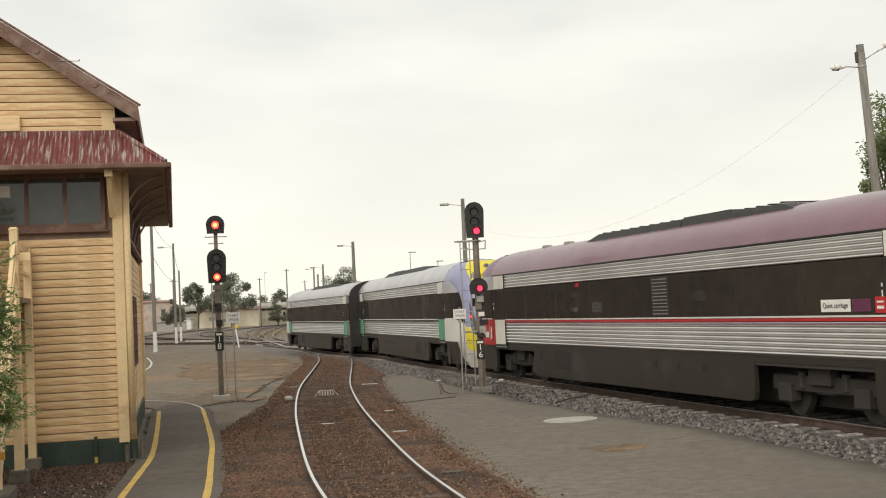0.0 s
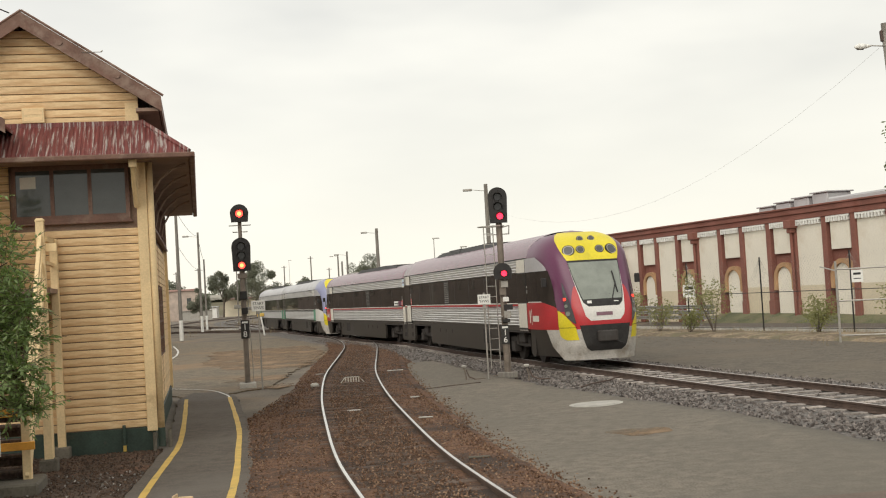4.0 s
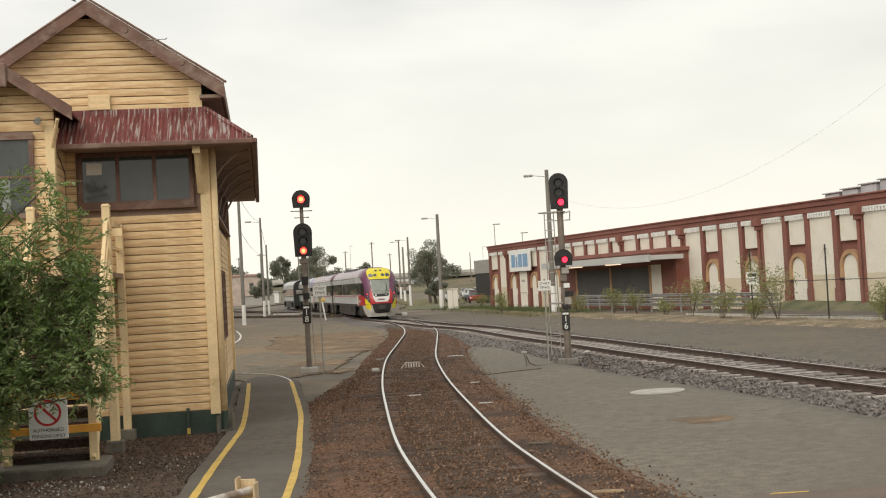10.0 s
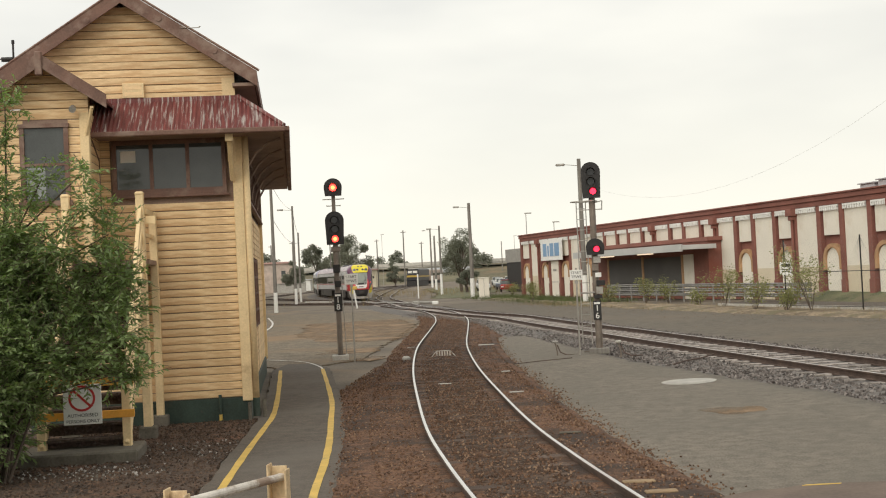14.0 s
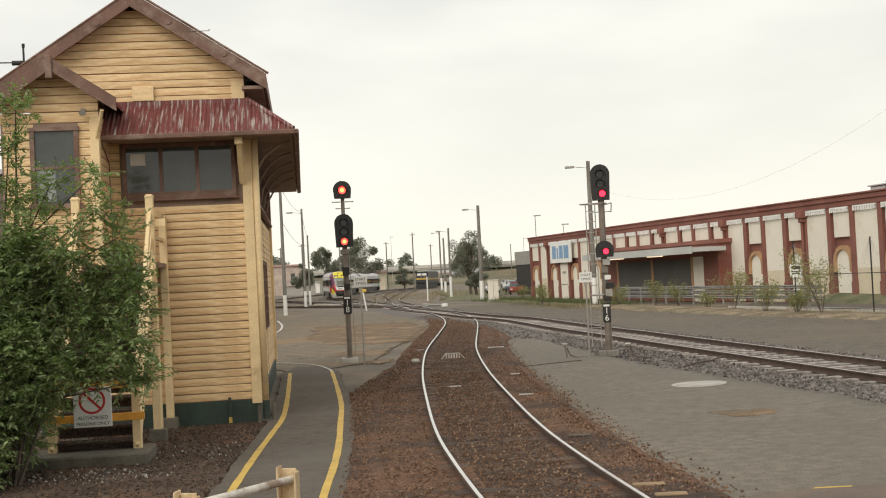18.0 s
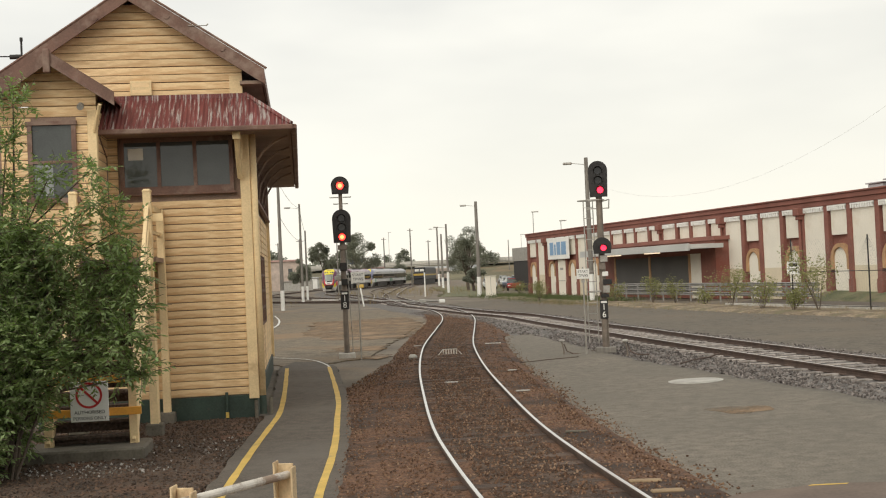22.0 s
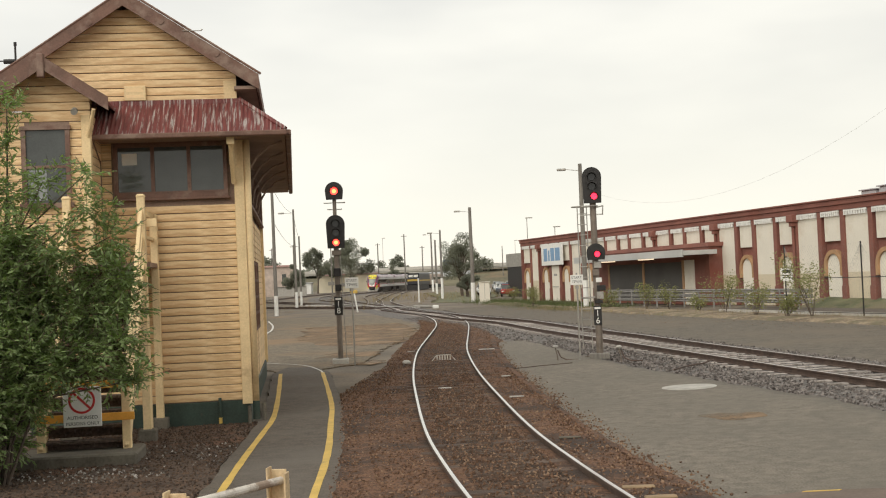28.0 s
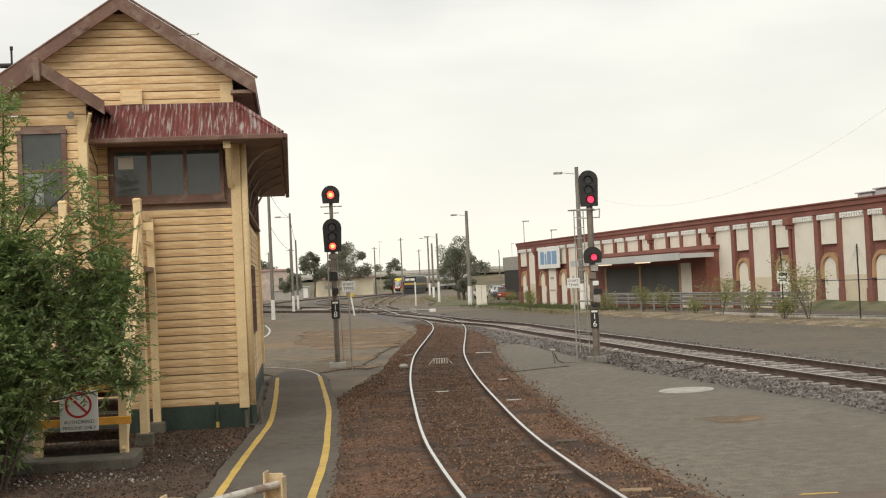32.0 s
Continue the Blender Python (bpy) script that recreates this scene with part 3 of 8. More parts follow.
tagged(lot, "worn brown gravel yard with sandy stains", "pavement", kind="structure")
right_lot = part("pavement_right", sheet(ragged([(20, -20), (15, 5), (10.3, 20), (8.0, 28), (5.1, 38), (1.3, 51), (-1.8, 62), (-5.2, 74), (-9.7, 88), (-12, 98), (-8.5, 107), (0, 80), (5, 66), (8.6, 56), (12.5, 47), (24, 30), (34, -10)], 0.3), 0.0, 0.05), "yard_grey")
tagged(right_lot, "dusty grey asphalt strip beyond the main line", "pavement", kind="structure")
for k, pts in enumerate(([(-16.5, 70), (-11.6, 72), (-8.2, 58), (-8.0, 48), (-11, 49), (-13.5, 55)], [(-9.6, 43.5), (-7.7, 44), (-7.7, 41.2), (-9.4, 41)], [(-7.2, 39), (-6.6, 38.8), (-6.8, 37.2), (-7.5, 37.4)])):
    tagged(part("sand_stain", sheet(ragged(pts, 0.5, 0.3, 5 + k), 0.008, 0.02), "tan"), "sandy orange dirt drifted over asphalt", "dirt", kind="structure")

# brown dirt bed of the loop track
def bed_side(y):
    """How far the dirt reaches beside the loop track, towards the footpath."""
    return float(np.interp(y, (27, 36), (2.7, 1.8)))


bed_l = [Vector((p.x - n.x * bed_side(p.y), p.y - n.y * bed_side(p.y))) for p, n in zip(TRACK_LOOP, normals(TRACK_LOOP))]
bed_r = [p for p in offset_line(TRACK_LOOP, 2.2) if p.y < 76]
bed = bmesh.new()
rows = []
for i, (a, b) in enumerate(zip(bed_l, bed_r)):
    row = []
    for k in range(15):
        u = k / 14
        p = a.lerp(b, u)
        edge = min(u, 1 - u) * 14
        wob = 0.3 * noise.noise((p.x * 0.6, p.y * 0.6, 2.0)) if edge == 0 else 0
        z = (0.022 if edge > 0 else -0.05) + 0.022 * noise.noise((p.x * 2.5, p.y * 2.5, 0)) * (1 if edge > 0 else 0) + (0.03 if edge > 2 else 0.0)
        row.append(bed.verts.new((p.x + wob, p.y, z)))
    rows.append(row)
for a, b in zip(rows, rows[1:]):
    for k in range(14):
        bed.faces.new((a[k], a[k + 1], b[k + 1], b[k]))
tagged(part("trackbed_dirt", bed, "dirt", smooth=True), "reddish-brown dirt and fine ballast round the loop track", "track bed", kind="structure")

# ballast shoulder of the main line
near_main = [p for p in TRACK_MAIN if p.y < 330]
bal = bmesh.new()
rows = []
ns = normals(near_main)
PROF = [(-2.75, -0.05), (-2.4, 0.03), (-2.05, 0.10), (-1.7, 0.145), (-0.9, 0.15), (0, 0.15), (0.9, 0.15), (1.7, 0.145), (2.2, 0.09), (2.6, 0.03), (2.9, -0.05)]
for p, n in zip(near_main, ns):
    row = []
    for o, z in PROF:
        o += 0.3 * noise.noise((p.x * 0.9, p.y * 0.9, o)) if abs(o) > 2.5 else 0
        row.append(bal.verts.new((p.x + n.x * o, p.y + n.y * o, (z * (main_z(p.y) - 0.165) / 0.15 if z > 0 else z) + (0.03 * noise.noise((p.x * 3 + o * 3, p.y * 3, 0)) if z > 0 else 0))))
    rows.append(row)
for a, b in zip(rows, rows[1:]):
    for k in range(len(PROF) - 1):
        bal.faces.new((a[k], a[k + 1], b[k + 1], b[k]))
bmesh.ops.recalc_face_normals(bal, faces=bal.faces)
tagged(part("ballast_bed", bal, "ballast", smooth=True), "grey crushed-stone ballast bed of the main line", "ballast", kind="structure")

oil_l, oil_r = [p for p in offset_line(TRACK_LOOP, -0.62) if p.y < 60], [p for p in offset_line(TRACK_LOOP, 0.62) if p.y < 60]
oil = bmesh.new()
oil_rows = [[oil.verts.new((*a.lerp(b, k / 4), 0.062 + 0.012 * noise.noise((a.x * 2.5 + k, a.y * 2.5, 5.0)) + 0.01 * (1 - abs(k - 2) / 2))) for k in range(5)] for a, b in zip(oil_l, oil_r)]
for a, b in zip(oil_rows, oil_rows[1:]):
    for k in range(4):
        oil.faces.new((a[k], a[k + 1], b[k + 1], b[k]))
bmesh.ops.recalc_face_normals(oil, faces=oil.faces)
tagged(part("grease_stain", oil, "oil", smooth=True), "dark greasy dirt between the loop rails", "dirt", kind="structure")
RAIL = [(-0.065, -0.15), (0.065, -0.15), (0.065, -0.135), (0.012, -0.12), (0.012, -0.045), (0.034, -0.035), (0.034, -0.004), (-0.034, -0.004), (-0.034, -0.035), (-0.012, -0.045), (-0.012, -0.12), (-0.065, -0.135)]


def make_track(name, line, z, label, head, gauge=1.67, lift=None):
    t = thing(name, pose(0, 0, 0), label, "railway track")
    for side in (-1, 1):
        rl = offset_line(line, side * gauge / 2)
        r = part("rail", sweep(rl, [(o, z + h) for o, h in RAIL], lift=lift), "rail", t)
        part("rail_head", sweep(rl, [(-0.026, z - 0.012), (0.026, z - 0.012), (0.022, z), (-0.022, z)], lift=lift), head, r, "polished bright steel running surface")
    return t


track_loop = make_track("loop_track", TRACK_LOOP, RAIL_Z, "curving loop track with bright rails on buried timber sleepers", "railhead")
track_main = make_track("main_track", near_main, 0, "main line track with dull rails on pale sleepers in ballast", "railhead_mid", lift=main_z)


def along(line, start, step, count):
    """Plan points and turns at even steps along a line, from a given y on."""
    res, acc = [], 0.0
    for a, b in zip(line, line[1:]):
        d = (b - a).length
        while acc <= d and len(res) < count:
            p = a.lerp(b, acc / d)
            if p.y >= start:
                res.append((p, math.degrees(math.atan2(b.y - a.y, b.x - a.x))))
            acc += step
        acc -= d
    return res


sl = boxes((-0.11, 0.11, -1.3, 1.3, -0.1, 0.0), bevel=0.015)
sl_me = bpy.data.meshes.new("sleeper")
sl.to_mesh(sl_me)
sl.free()
sl_me.materials.append(M["sleeper_pale"])
for p, a in along(TRACK_MAIN, 14, 0.66, 190):
    s = new("sleeper", sl_me)
    s.parent = track_main
    s.matrix_basis = pose(p.x, p.y, main_z(p.y) - 0.142 + random.uniform(-0.008, 0.008), 0, 0, a + random.uniform(-0.8, 0.8))
sw = boxes((-0.12, 0.12, -1.02, 1.02, -0.1, 0.0), bevel=0.015)
sw_me = bpy.data.meshes.new("sleeper")
sw.to_mesh(sw_me)
sw.free()
sw_me.materials.append(M["sleeper_wood"])
for p, a in along(TRACK_LOOP, 8, 0.68, 110):
    s = new("sleeper", sw_me)
    s.parent = track_loop
    s.matrix_basis = pose(p.x, p.y, 0.058 + random.uniform(-0.024, 0.014), random.uniform(-0.6, 0.6), 0, a + random.uniform(-1.5, 1.5))

# painted lines of the footpath beside the signal box
PATH_L = spline([(-3.2, 6.0), (-4.0, 11.0), (-4.71, 14.8), (-5.27, 17.8), (-5.73, 20.4), (-6.2, 22.9), (-7.26, 27.3), (-8.95, 34.0)], 0.5)
PATH_R = spline([(-2.0, 6.0), (-2.8, 11.0), (-3.38, 14.1), (-3.78, 16.5), (-4.19, 18.7), (-4.77, 21.5), (-5.42, 24.6), (-6.38, 28.6), (-7.72, 34.0)], 0.5)
path_pts = [(p.x - 0.25, p.y) for p in PATH_L] + [(-9.4, 36.5), (-8.5, 36.4)] + [(p.x + 0.22, p.y) for p in PATH_R[::-1]]
tagged(part("footpath", sheet(ragged(path_pts, 0.06, 0.3), 0.03, 0.12), "asphalt_dark"), "narrow dark asphalt footpath beside the signal box", "path", kind="structure")


def painted_line(line, width, z, material, label):
    bm = bmesh.new()
    prev = None
    for p, n in zip(line, normals(line)):
        w = width / 2 * (1 + 0.25 * noise.noise((p.x * 3, p.y * 3, 0)))
        row = [bm.verts.new((p.x + n.x * w * s, p.y + n.y * w * s, z)) for s in (-1, 1)]
        if prev:
            bm.faces.new((prev[0], prev[1], row[1], row[0]))
        prev = row
    return tagged(part("painted_line", bm, material), label, "road marking", kind="structure")


painted_line(PATH_L, 0.105, 0.036, "yellow_line", "worn yellow line along the footpath edge")
painted_line(PATH_R, 0.105, 0.036, "yellow_line", "worn yellow line along the footpath edge")
painted_line(spline([(-7.72, 34.0), (-8.0, 34.9), (-8.75, 36.7), (-9.5, 37.8), (-10.7, 38.9)], 0.3), 0.06, 0.036, "white_line", "thin white line at the end of the footpath")
painted_line(spline([(-23.06, 84.8), (-20.1, 74.9), (-18.2, 67.5), (-17.44, 63.8), (-16.2, 58)], 0.6), 0.12, 0.03, "white_line", "white kerb line in the yard")

# ---- timber signal box ----
BOX_W, BOX_L = 4.0, 12.6
signal_box = thing("signal_box", pose(-6.52, 22.41, 0, 0, 0, 13.9), "two-storey cream weatherboard signal box with rusty red skirt roof", "signal box")
part("plinth", boxes((-BOX_W - 0.02, 0.02, -0.02, BOX_L + 0.02, -0.1, 0.43), bevel=0.015), "green_base", signal_box, "dark green painted plinth")
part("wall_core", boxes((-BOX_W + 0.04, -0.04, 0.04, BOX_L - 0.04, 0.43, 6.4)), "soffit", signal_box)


def board_mesh(length, axis, h=0.149, t0=0.033, t1=0.036):
    """A lapped weatherboard with a narrow open joint below it. axis x: on the front; axis y: on the side."""
    bm = bmesh.new()
    prof = [(0, 0.015), (t1 - 0.003, 0.015), (t1, 0.019), (t0, h), (0, h)]
    ends = []
    for e in (0, length):
        ends.append([bm.verts.new((-e, -o, z) if axis == "x" else (o, e, z)) for o, z in prof])
    for i in range(5):
        bm.faces.new((ends[0][i], ends[0][(i + 1) % 5], ends[1][(i + 1) % 5], ends[1][i]))
    bm.faces.new(ends[0][::-1])
    bm.faces.new(ends[1])
    bmesh.ops.recalc_face_normals(bm, faces=bm.faces)
    me = bpy.data.meshes.new("weatherboard")
    bm.to_mesh(me)
    bm.free()
    me.materials.append(M["cream"])
    return me


def put_board(me, x, y, z, parent=signal_box):
    b = new("weatherboard", me)
    b.parent = parent
    b.matrix_basis = pose(x, y, z + random.uniform(-0.003, 0.003), 0, random.uniform(-0.12, 0.12), 0)


PITCH = 0.149
front_me = board_mesh(BOX_W - 0.12, "x")
side_me = board_mesh(BOX_L - 0.3, "y")
side_a = board_mesh(1.35, "y")
side_b = board_mesh(BOX_L - 0.3 - 6.2, "y")
for k in range(25):
    z = 0.43 + k * PITCH
    put_board(front_me, -0.1, 0.042, z)
    if 8 <= k < 18:
        put_board(side_a, -0.042, 0.15, z)
        put_board(side_b, -0.042, 6.35, z)
    else:
        put_board(side_me, -0.042, 0.15, z)
# gable boards above the skirt roof, cut to the slope
APEX = 7.99
k = 0
z = 5.95
while z < APEX - 0.2:
    half = min(1.98, (APEX + 0.05 - z) / math.tan(radians(33.5)))
    gable_board = board_mesh(2 * half, "x")
    for v in gable_board.vertices:
        lim = min(1.98, (APEX + 0.05 - z - v.co.z) / math.tan(radians(33.5)))
        v.co.x = max(-half - lim, min(-half + lim, v.co.x))
    put_board(gable_board, -2.0 + half, -0.02, z)
    z += PITCH
bm = bmesh.new()
tri = [(-3.96, 5.8), (-0.04, 5.8), (-0.04, 6.55), (-2.0, APEX - 0.05), (-3.96, 6.55)]
f0 = [bm.verts.new((x, -0.015, z)) for x, z in tri]
f1 = [bm.verts.new((x, 0.1, z)) for x, z in tri]
bm.faces.new(f0)
bm.faces.new(f1[::-1])
for i in range(5):
    bm.faces.new((f0[i], f1[i], f1[(i + 1) % 5], f0[(i + 1) % 5]))
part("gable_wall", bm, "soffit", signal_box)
part("gable_vent", boxes((-2.1, -1.7, -0.125, -0.02, 6.16, 6.44), bevel=0.01), "cream_trim", signal_box, "small square gable vent")
part("vent_face", boxes((-2.06, -1.74, -0.129, -0.12, 6.2, 6.27), (-2.06, -1.74, -0.129, -0.12, 6.32, 6.4)), "cream", signal_box)
part("gable_corner", boxes((-0.26, -0.02, -0.07, 0.06, 5.9, 6.5)), "cream_trim", signal_box)
for x in (-0.13, -BOX_W - 0.02):
    part("corner_post", boxes((x, x + 0.15, -0.075, 0.05, 0.36, 5.75), bevel=0.008), "cream_trim", signal_box, "cream corner board")
part("corner_post", boxes((0.0, 0.06, -0.075, 0.16, 0.36, 5.75), bevel=0.008), "cream_trim", signal_box)
part("corner_post", boxes((-0.06, 0.07, BOX_L - 0.16, BOX_L + 0.03, 0.36, 5.75), bevel=0.008), "cream_trim", signal_box)

# band of windows under the skirt roof
SILL, HEAD = 4.33, 5.36


def window_band(axis, a, b, panes, parent, z0=SILL, z1=HEAD):
    def bx(p0, p1, d0, d1, za, zb):
        return (p0, p1, -d1, -d0, za, zb) if axis == "x" else (d0, d1, p0, p1, za, zb)
    w = part("window", boxes(bx(a, b, -0.04, 0.02, z0, z1)), "soffit", parent)
    part("window_frame", boxes(bx(a, b, 0.0, 0.07, z0 - 0.02, z0 + 0.06), bx(a, b, 0.0, 0.06, z1 - 0.05, z1), bx(a, a + 0.04, 0.0, 0.06, z0, z1), bx(b - 0.04, b, 0.0, 0.06, z0, z1)), "brown", w, "brown window frame")
    part("window_sill", boxes(bx(a - 0.05, b + 0.05, 0.0, 0.1, z0 - 0.06, z0 - 0.02), bevel=0.008), "brown", w)
    step = (b - a - 0.08) / panes
    for i in range(panes):
        p0 = a + 0.04 + i * step
        part("sash", boxes(bx(p0, p0 + 0.035, 0.0, 0.05, z0 + 0.06, z1 - 0.05), bx(p0 + step - 0.035, p0 + step, 0.0, 0.05, z0 + 0.06, z1 - 0.05), bx(p0, p0 + step, 0.0, 0.045, z0 + 0.06, z0 + 0.11), bx(p0, p0 + step, 0.0, 0.045, z1 - 0.08, z1 - 0.05)), "brown", w)
        part("pane", boxes(bx(p0 + 0.035, p0 + step - 0.035, 0.021, 0.027, z0 + 0.11, z1 - 0.08)), "glass", w)
    return w


front_window = window_band("x", -2.35, -0.25, 3, signal_box)
part("paper", boxes((-2.2, -1.92, -0.04, -0.03, 4.95, 5.17)), "blind", front_window, "pale paper behind the glass")
short_me = board_mesh(1.5, "x")
z = 0.43 + 25 * PITCH
while z < 5.6:
    put_board(short_me, -2.40, 0.042, z)
    z += PITCH
window_band("y", 0.2, BOX_L - 0.2, 12, signal_box)
part("band_trim", boxes((-2.38, 0.0, -0.05, 0.03, HEAD, 5.75)), "brown", signal_box)
part("band_trim", boxes((-0.03, 0.05, 0.03, BOX_L, HEAD, 5.75)), "brown", signal_box)
# lower side window with brown glazing bars; its cream panes imitate glass reflecting sky
lw = part("side_window", boxes((-0.03, 0.03, 1.5, 6.3, 1.62, 3.12)), "cream_trim", signal_box, "lower side window, reflected sky painted cream behind brown bars")
for i in range(13):
    y = 1.5 + i * 0.39
    part("glazing_bar", boxes((0.02, 0.075, y, y + (0.1 if i % 4 == 0 else 0.05), 1.6, 3.14)), "brown", lw)
for zz in (1.6, 1.95, 2.32, 2.68, 3.05):
    part("glazing_bar", boxes((0.02, 0.07, 1.5, 6.3, zz, zz + 0.06)), "brown", lw)

# corrugated skirt roof with a hip at the corner
TOP_Z, EDGE_Z, OVER_F, OVER_S = 6.12, 5.42, 0.95, 0.86


def corrugated_front(x_from, x_to):
    bm = bmesh.new()
    prev = None
    n = int((x_to - x_from) / 0.019)
    for i in range(n + 1):
        x = x_from + (x_to - x_from) * i / n
        w = 0.011 * math.sin(2 * math.pi * x / 0.076)
        v = max(0.0, x / OVER_S)
        col = []
        for j in range(4):
            u = v + (1 - v) * j / 3
            col.append(bm.verts.new((x, -0.04 - OVER_F * u, TOP_Z + (EDGE_Z - TOP_Z) * u + w)))
        if prev:
            for j in range(3):
                bm.faces.new((prev[j], prev[j + 1], col[j + 1], col[j]))
        prev = col
    bmesh.ops.remove_doubles(bm, verts=bm.verts, dist=1e-5)
    bmesh.ops.recalc_face_normals(bm, faces=bm.faces)
    return bm


def corrugated_side(y_from, y_to):
    bm = bmesh.new()
    prev = None
    n = int((y_to - y_from) / 0.025)
    for i in range(n + 1):
        y = y_from + (y_to - y_from) * i / n
        w = 0.011 * math.sin(2 * math.pi * y / 0.076)
        v = max(0.0, -y / OVER_F)
        col = []
        for j in range(3):
            u = min(1.0, v) + (1 - min(1.0, v)) * j / 2
            col.append(bm.verts.new((0.04 + OVER_S * u, y, TOP_Z + (EDGE_Z - TOP_Z) * u + w)))
        if prev:
            for j in range(2):
                bm.faces.new((prev[j], col[j], col[j + 1], prev[j + 1]))
        prev = col
    bmesh.ops.remove_doubles(bm, verts=bm.verts, dist=1e-5)
    bmesh.ops.recalc_face_normals(bm, faces=bm.faces)
    return bm


part("skirt_roof", corrugated_front(-2.6, OVER_S + 0.03), "roof_rust", signal_box, "corrugated iron with peeling dark red paint")
part("skirt_roof", corrugated_side(-OVER_F, BOX_L + 0.9), "roof_rust", signal_box, "corrugated iron with peeling dark red paint")
part("hip_cap", tubes(((0.03, -0.03, TOP_Z + 0.03), (OVER_S + 0.02, -OVER_F - 0.02, EDGE_Z + 0.025), 0.045), n=8), "roof_rust", signal_box)
part("flashing", boxes((-2.7, 0.06, -0.1, -0.03, 6.07, 6.16)), "roof_rust", signal_box)
part("gutter", boxes((-2.62, OVER_S + 0.1, -OVER_F - 0.12, -OVER_F - 0.01, EDGE_Z - 0.10, EDGE_Z + 0.0), bevel=0.02), "brown", signal_box, "brown gutter")
part("gutter", boxes((OVER_S + 0.01, OVER_S + 0.12, -OVER_F - 0.12, BOX_L + 0.9, EDGE_Z - 0.10, EDGE_Z + 0.0), bevel=0.02), "brown", signal_box, "brown gutter")
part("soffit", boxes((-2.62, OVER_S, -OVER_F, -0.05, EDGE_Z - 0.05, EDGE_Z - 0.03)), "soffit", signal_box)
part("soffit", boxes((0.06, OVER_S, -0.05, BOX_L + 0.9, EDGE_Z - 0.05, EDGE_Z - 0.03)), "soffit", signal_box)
for k in range(5):
    bm = bmesh.new()
    y = 0.15 + k * 2.05
    pts = [(0.06, y, 4.45), (0.12, y, 4.75), (0.3, y, 5.05), (0.55, y, 5.25), (0.8, y, 5.34)]
    chain(bm, pts, 0.028, 6)
    part("curved_bracket", bm, "soffit", signal_box, "curved dark timber eave bracket")
part("eave_strut", boxes((-0.2, -0.06, -0.2, -0.08, 4.9, 5.35)), "cream_trim", signal_box)
part("eave_block", boxes((-0.2, -0.06, -0.9, -0.8, 5.2, 5.35)), "cream_trim", signal_box)
part("eave_strut", tubes(((-0.13, -0.1, 4.55), (-0.13, -0.82, 5.32), 0.05), n=6), "cream_trim", signal_box, "cream diagonal eave strut")

# main gable roof
bm = bmesh.new()
for s in (-1, 1):
    e = 2.42
    z1, z0 = 8.13, 8.13 - e * math.tan(radians(33.5))
    xs = (-2.0, -2.0 + s * e)
    v = [bm.verts.new(p) for p in ((xs[0], -0.34, z1), (xs[1], -0.34, z0), (xs[1], BOX_L + 0.4, z0), (xs[0], BOX_L + 0.4, z1), (xs[0], -0.34, z1 - 0.08), (xs[1], -0.34, z0 - 0.08), (xs[1], BOX_L + 0.4, z0 - 0.08), (xs[0], BOX_L + 0.4, z1 - 0.08))]
    for q in ((0, 1, 2, 3), (4, 7, 6, 5), (0, 4, 5, 1), (1, 5, 6, 2), (2, 6, 7, 3)):
        bm.faces.new([v[i] for i in q])
bmesh.ops.recalc_face_normals(bm, faces=bm.faces)
part("main_roof", bm, "roof_rust", signal_box)


def barge(x, y, z, dx, dz, h, t, parent, name="bargeboard"):
    """A sloping board from (x, z) to (x + dx, z + dz) in the plane y."""
    bm = bmesh.new()
    d = Vector((dx, dz)).normalized()
    nrm = Vector((-d.y, d.x)) * (1 if d.x * dx > 0 and dx > 0 else -1)
    c = [(x, z), (x + dx, z + dz)]
    low = [(c[0][0] - nrm.x * 0, c[0][1] - h / abs(d.x)), (c[1][0] - nrm.x * h * 0.0, c[1][1] - h / abs(d.x))]
    pts = [c[0], c[1], low[1], low[0]]
    a = [bm.verts.new((p, y, q)) for p, q in pts]
    b = [bm.verts.new((p, y - t, q)) for p, q in pts]
    bm.faces.new(a)
    bm.faces.new(b[::-1])
    for i in range(4):
        bm.faces.new((a[i], b[i], b[(i + 1) % 4], a[(i + 1) % 4]))
    bmesh.ops.recalc_face_normals(bm, faces=bm.faces)
    return part(name, bm, "brown", parent, "brown bargeboard")


for s in (-1, 1):
    barge(-2.04, -0.34, 8.19, s * 2.46, -2.46 * math.tan(radians(33.5)), 0.24, 0.05, signal_box)
part("barge_edge", tubes(((-2.0, -0.38, 8.20), (0.46, -0.38, 6.57), 0.025), ((-2.0, -0.38, 8.20), (-4.46, -0.38, 6.57), 0.025), n=6), "brown", signal_box)
for s, d in ((-1, 0.65), (-1, 1.65), (1, 0.65), (1, 1.65)):
    part("purlin_end", tubes(((-2.0 + s * d, -0.41, 8.0 - d * 0.63), (-2.0 + s * d, -0.38, 8.0 - d * 0.63), 0.055), n=10), "brown", signal_box)
part("eave_lining", boxes((-0.05, 0.36, -0.3, BOX_L + 0.3, 6.30, 6.36)), "soffit", signal_box)
part("eave_board", boxes((0.38, 0.42, -0.34, BOX_L + 0.4, 6.28, 6.47)), "brown", signal_box)
part("roof_pipe", tubes(((-4.2, 0.6, 7.0), (-4.2, 0.6, 7.42), 0.02), ((-4.2, 0.6, 7.38), (-4.2, 0.6, 7.45), 0.03)), "black", signal_box, "thin roof pipe")
part("wire_rod", tubes(((-4.06, -0.2, 6.93), (-3.8, -0.3, 6.9), 0.012), n=6), "galv", signal_box, "thin steel stay for the service wire")
part("wire_insulator", tubes(((-4.24, -0.2, 6.93), (-4.04, -0.2, 6.93), 0.045), n=10), "black", signal_box, "black wire insulator")
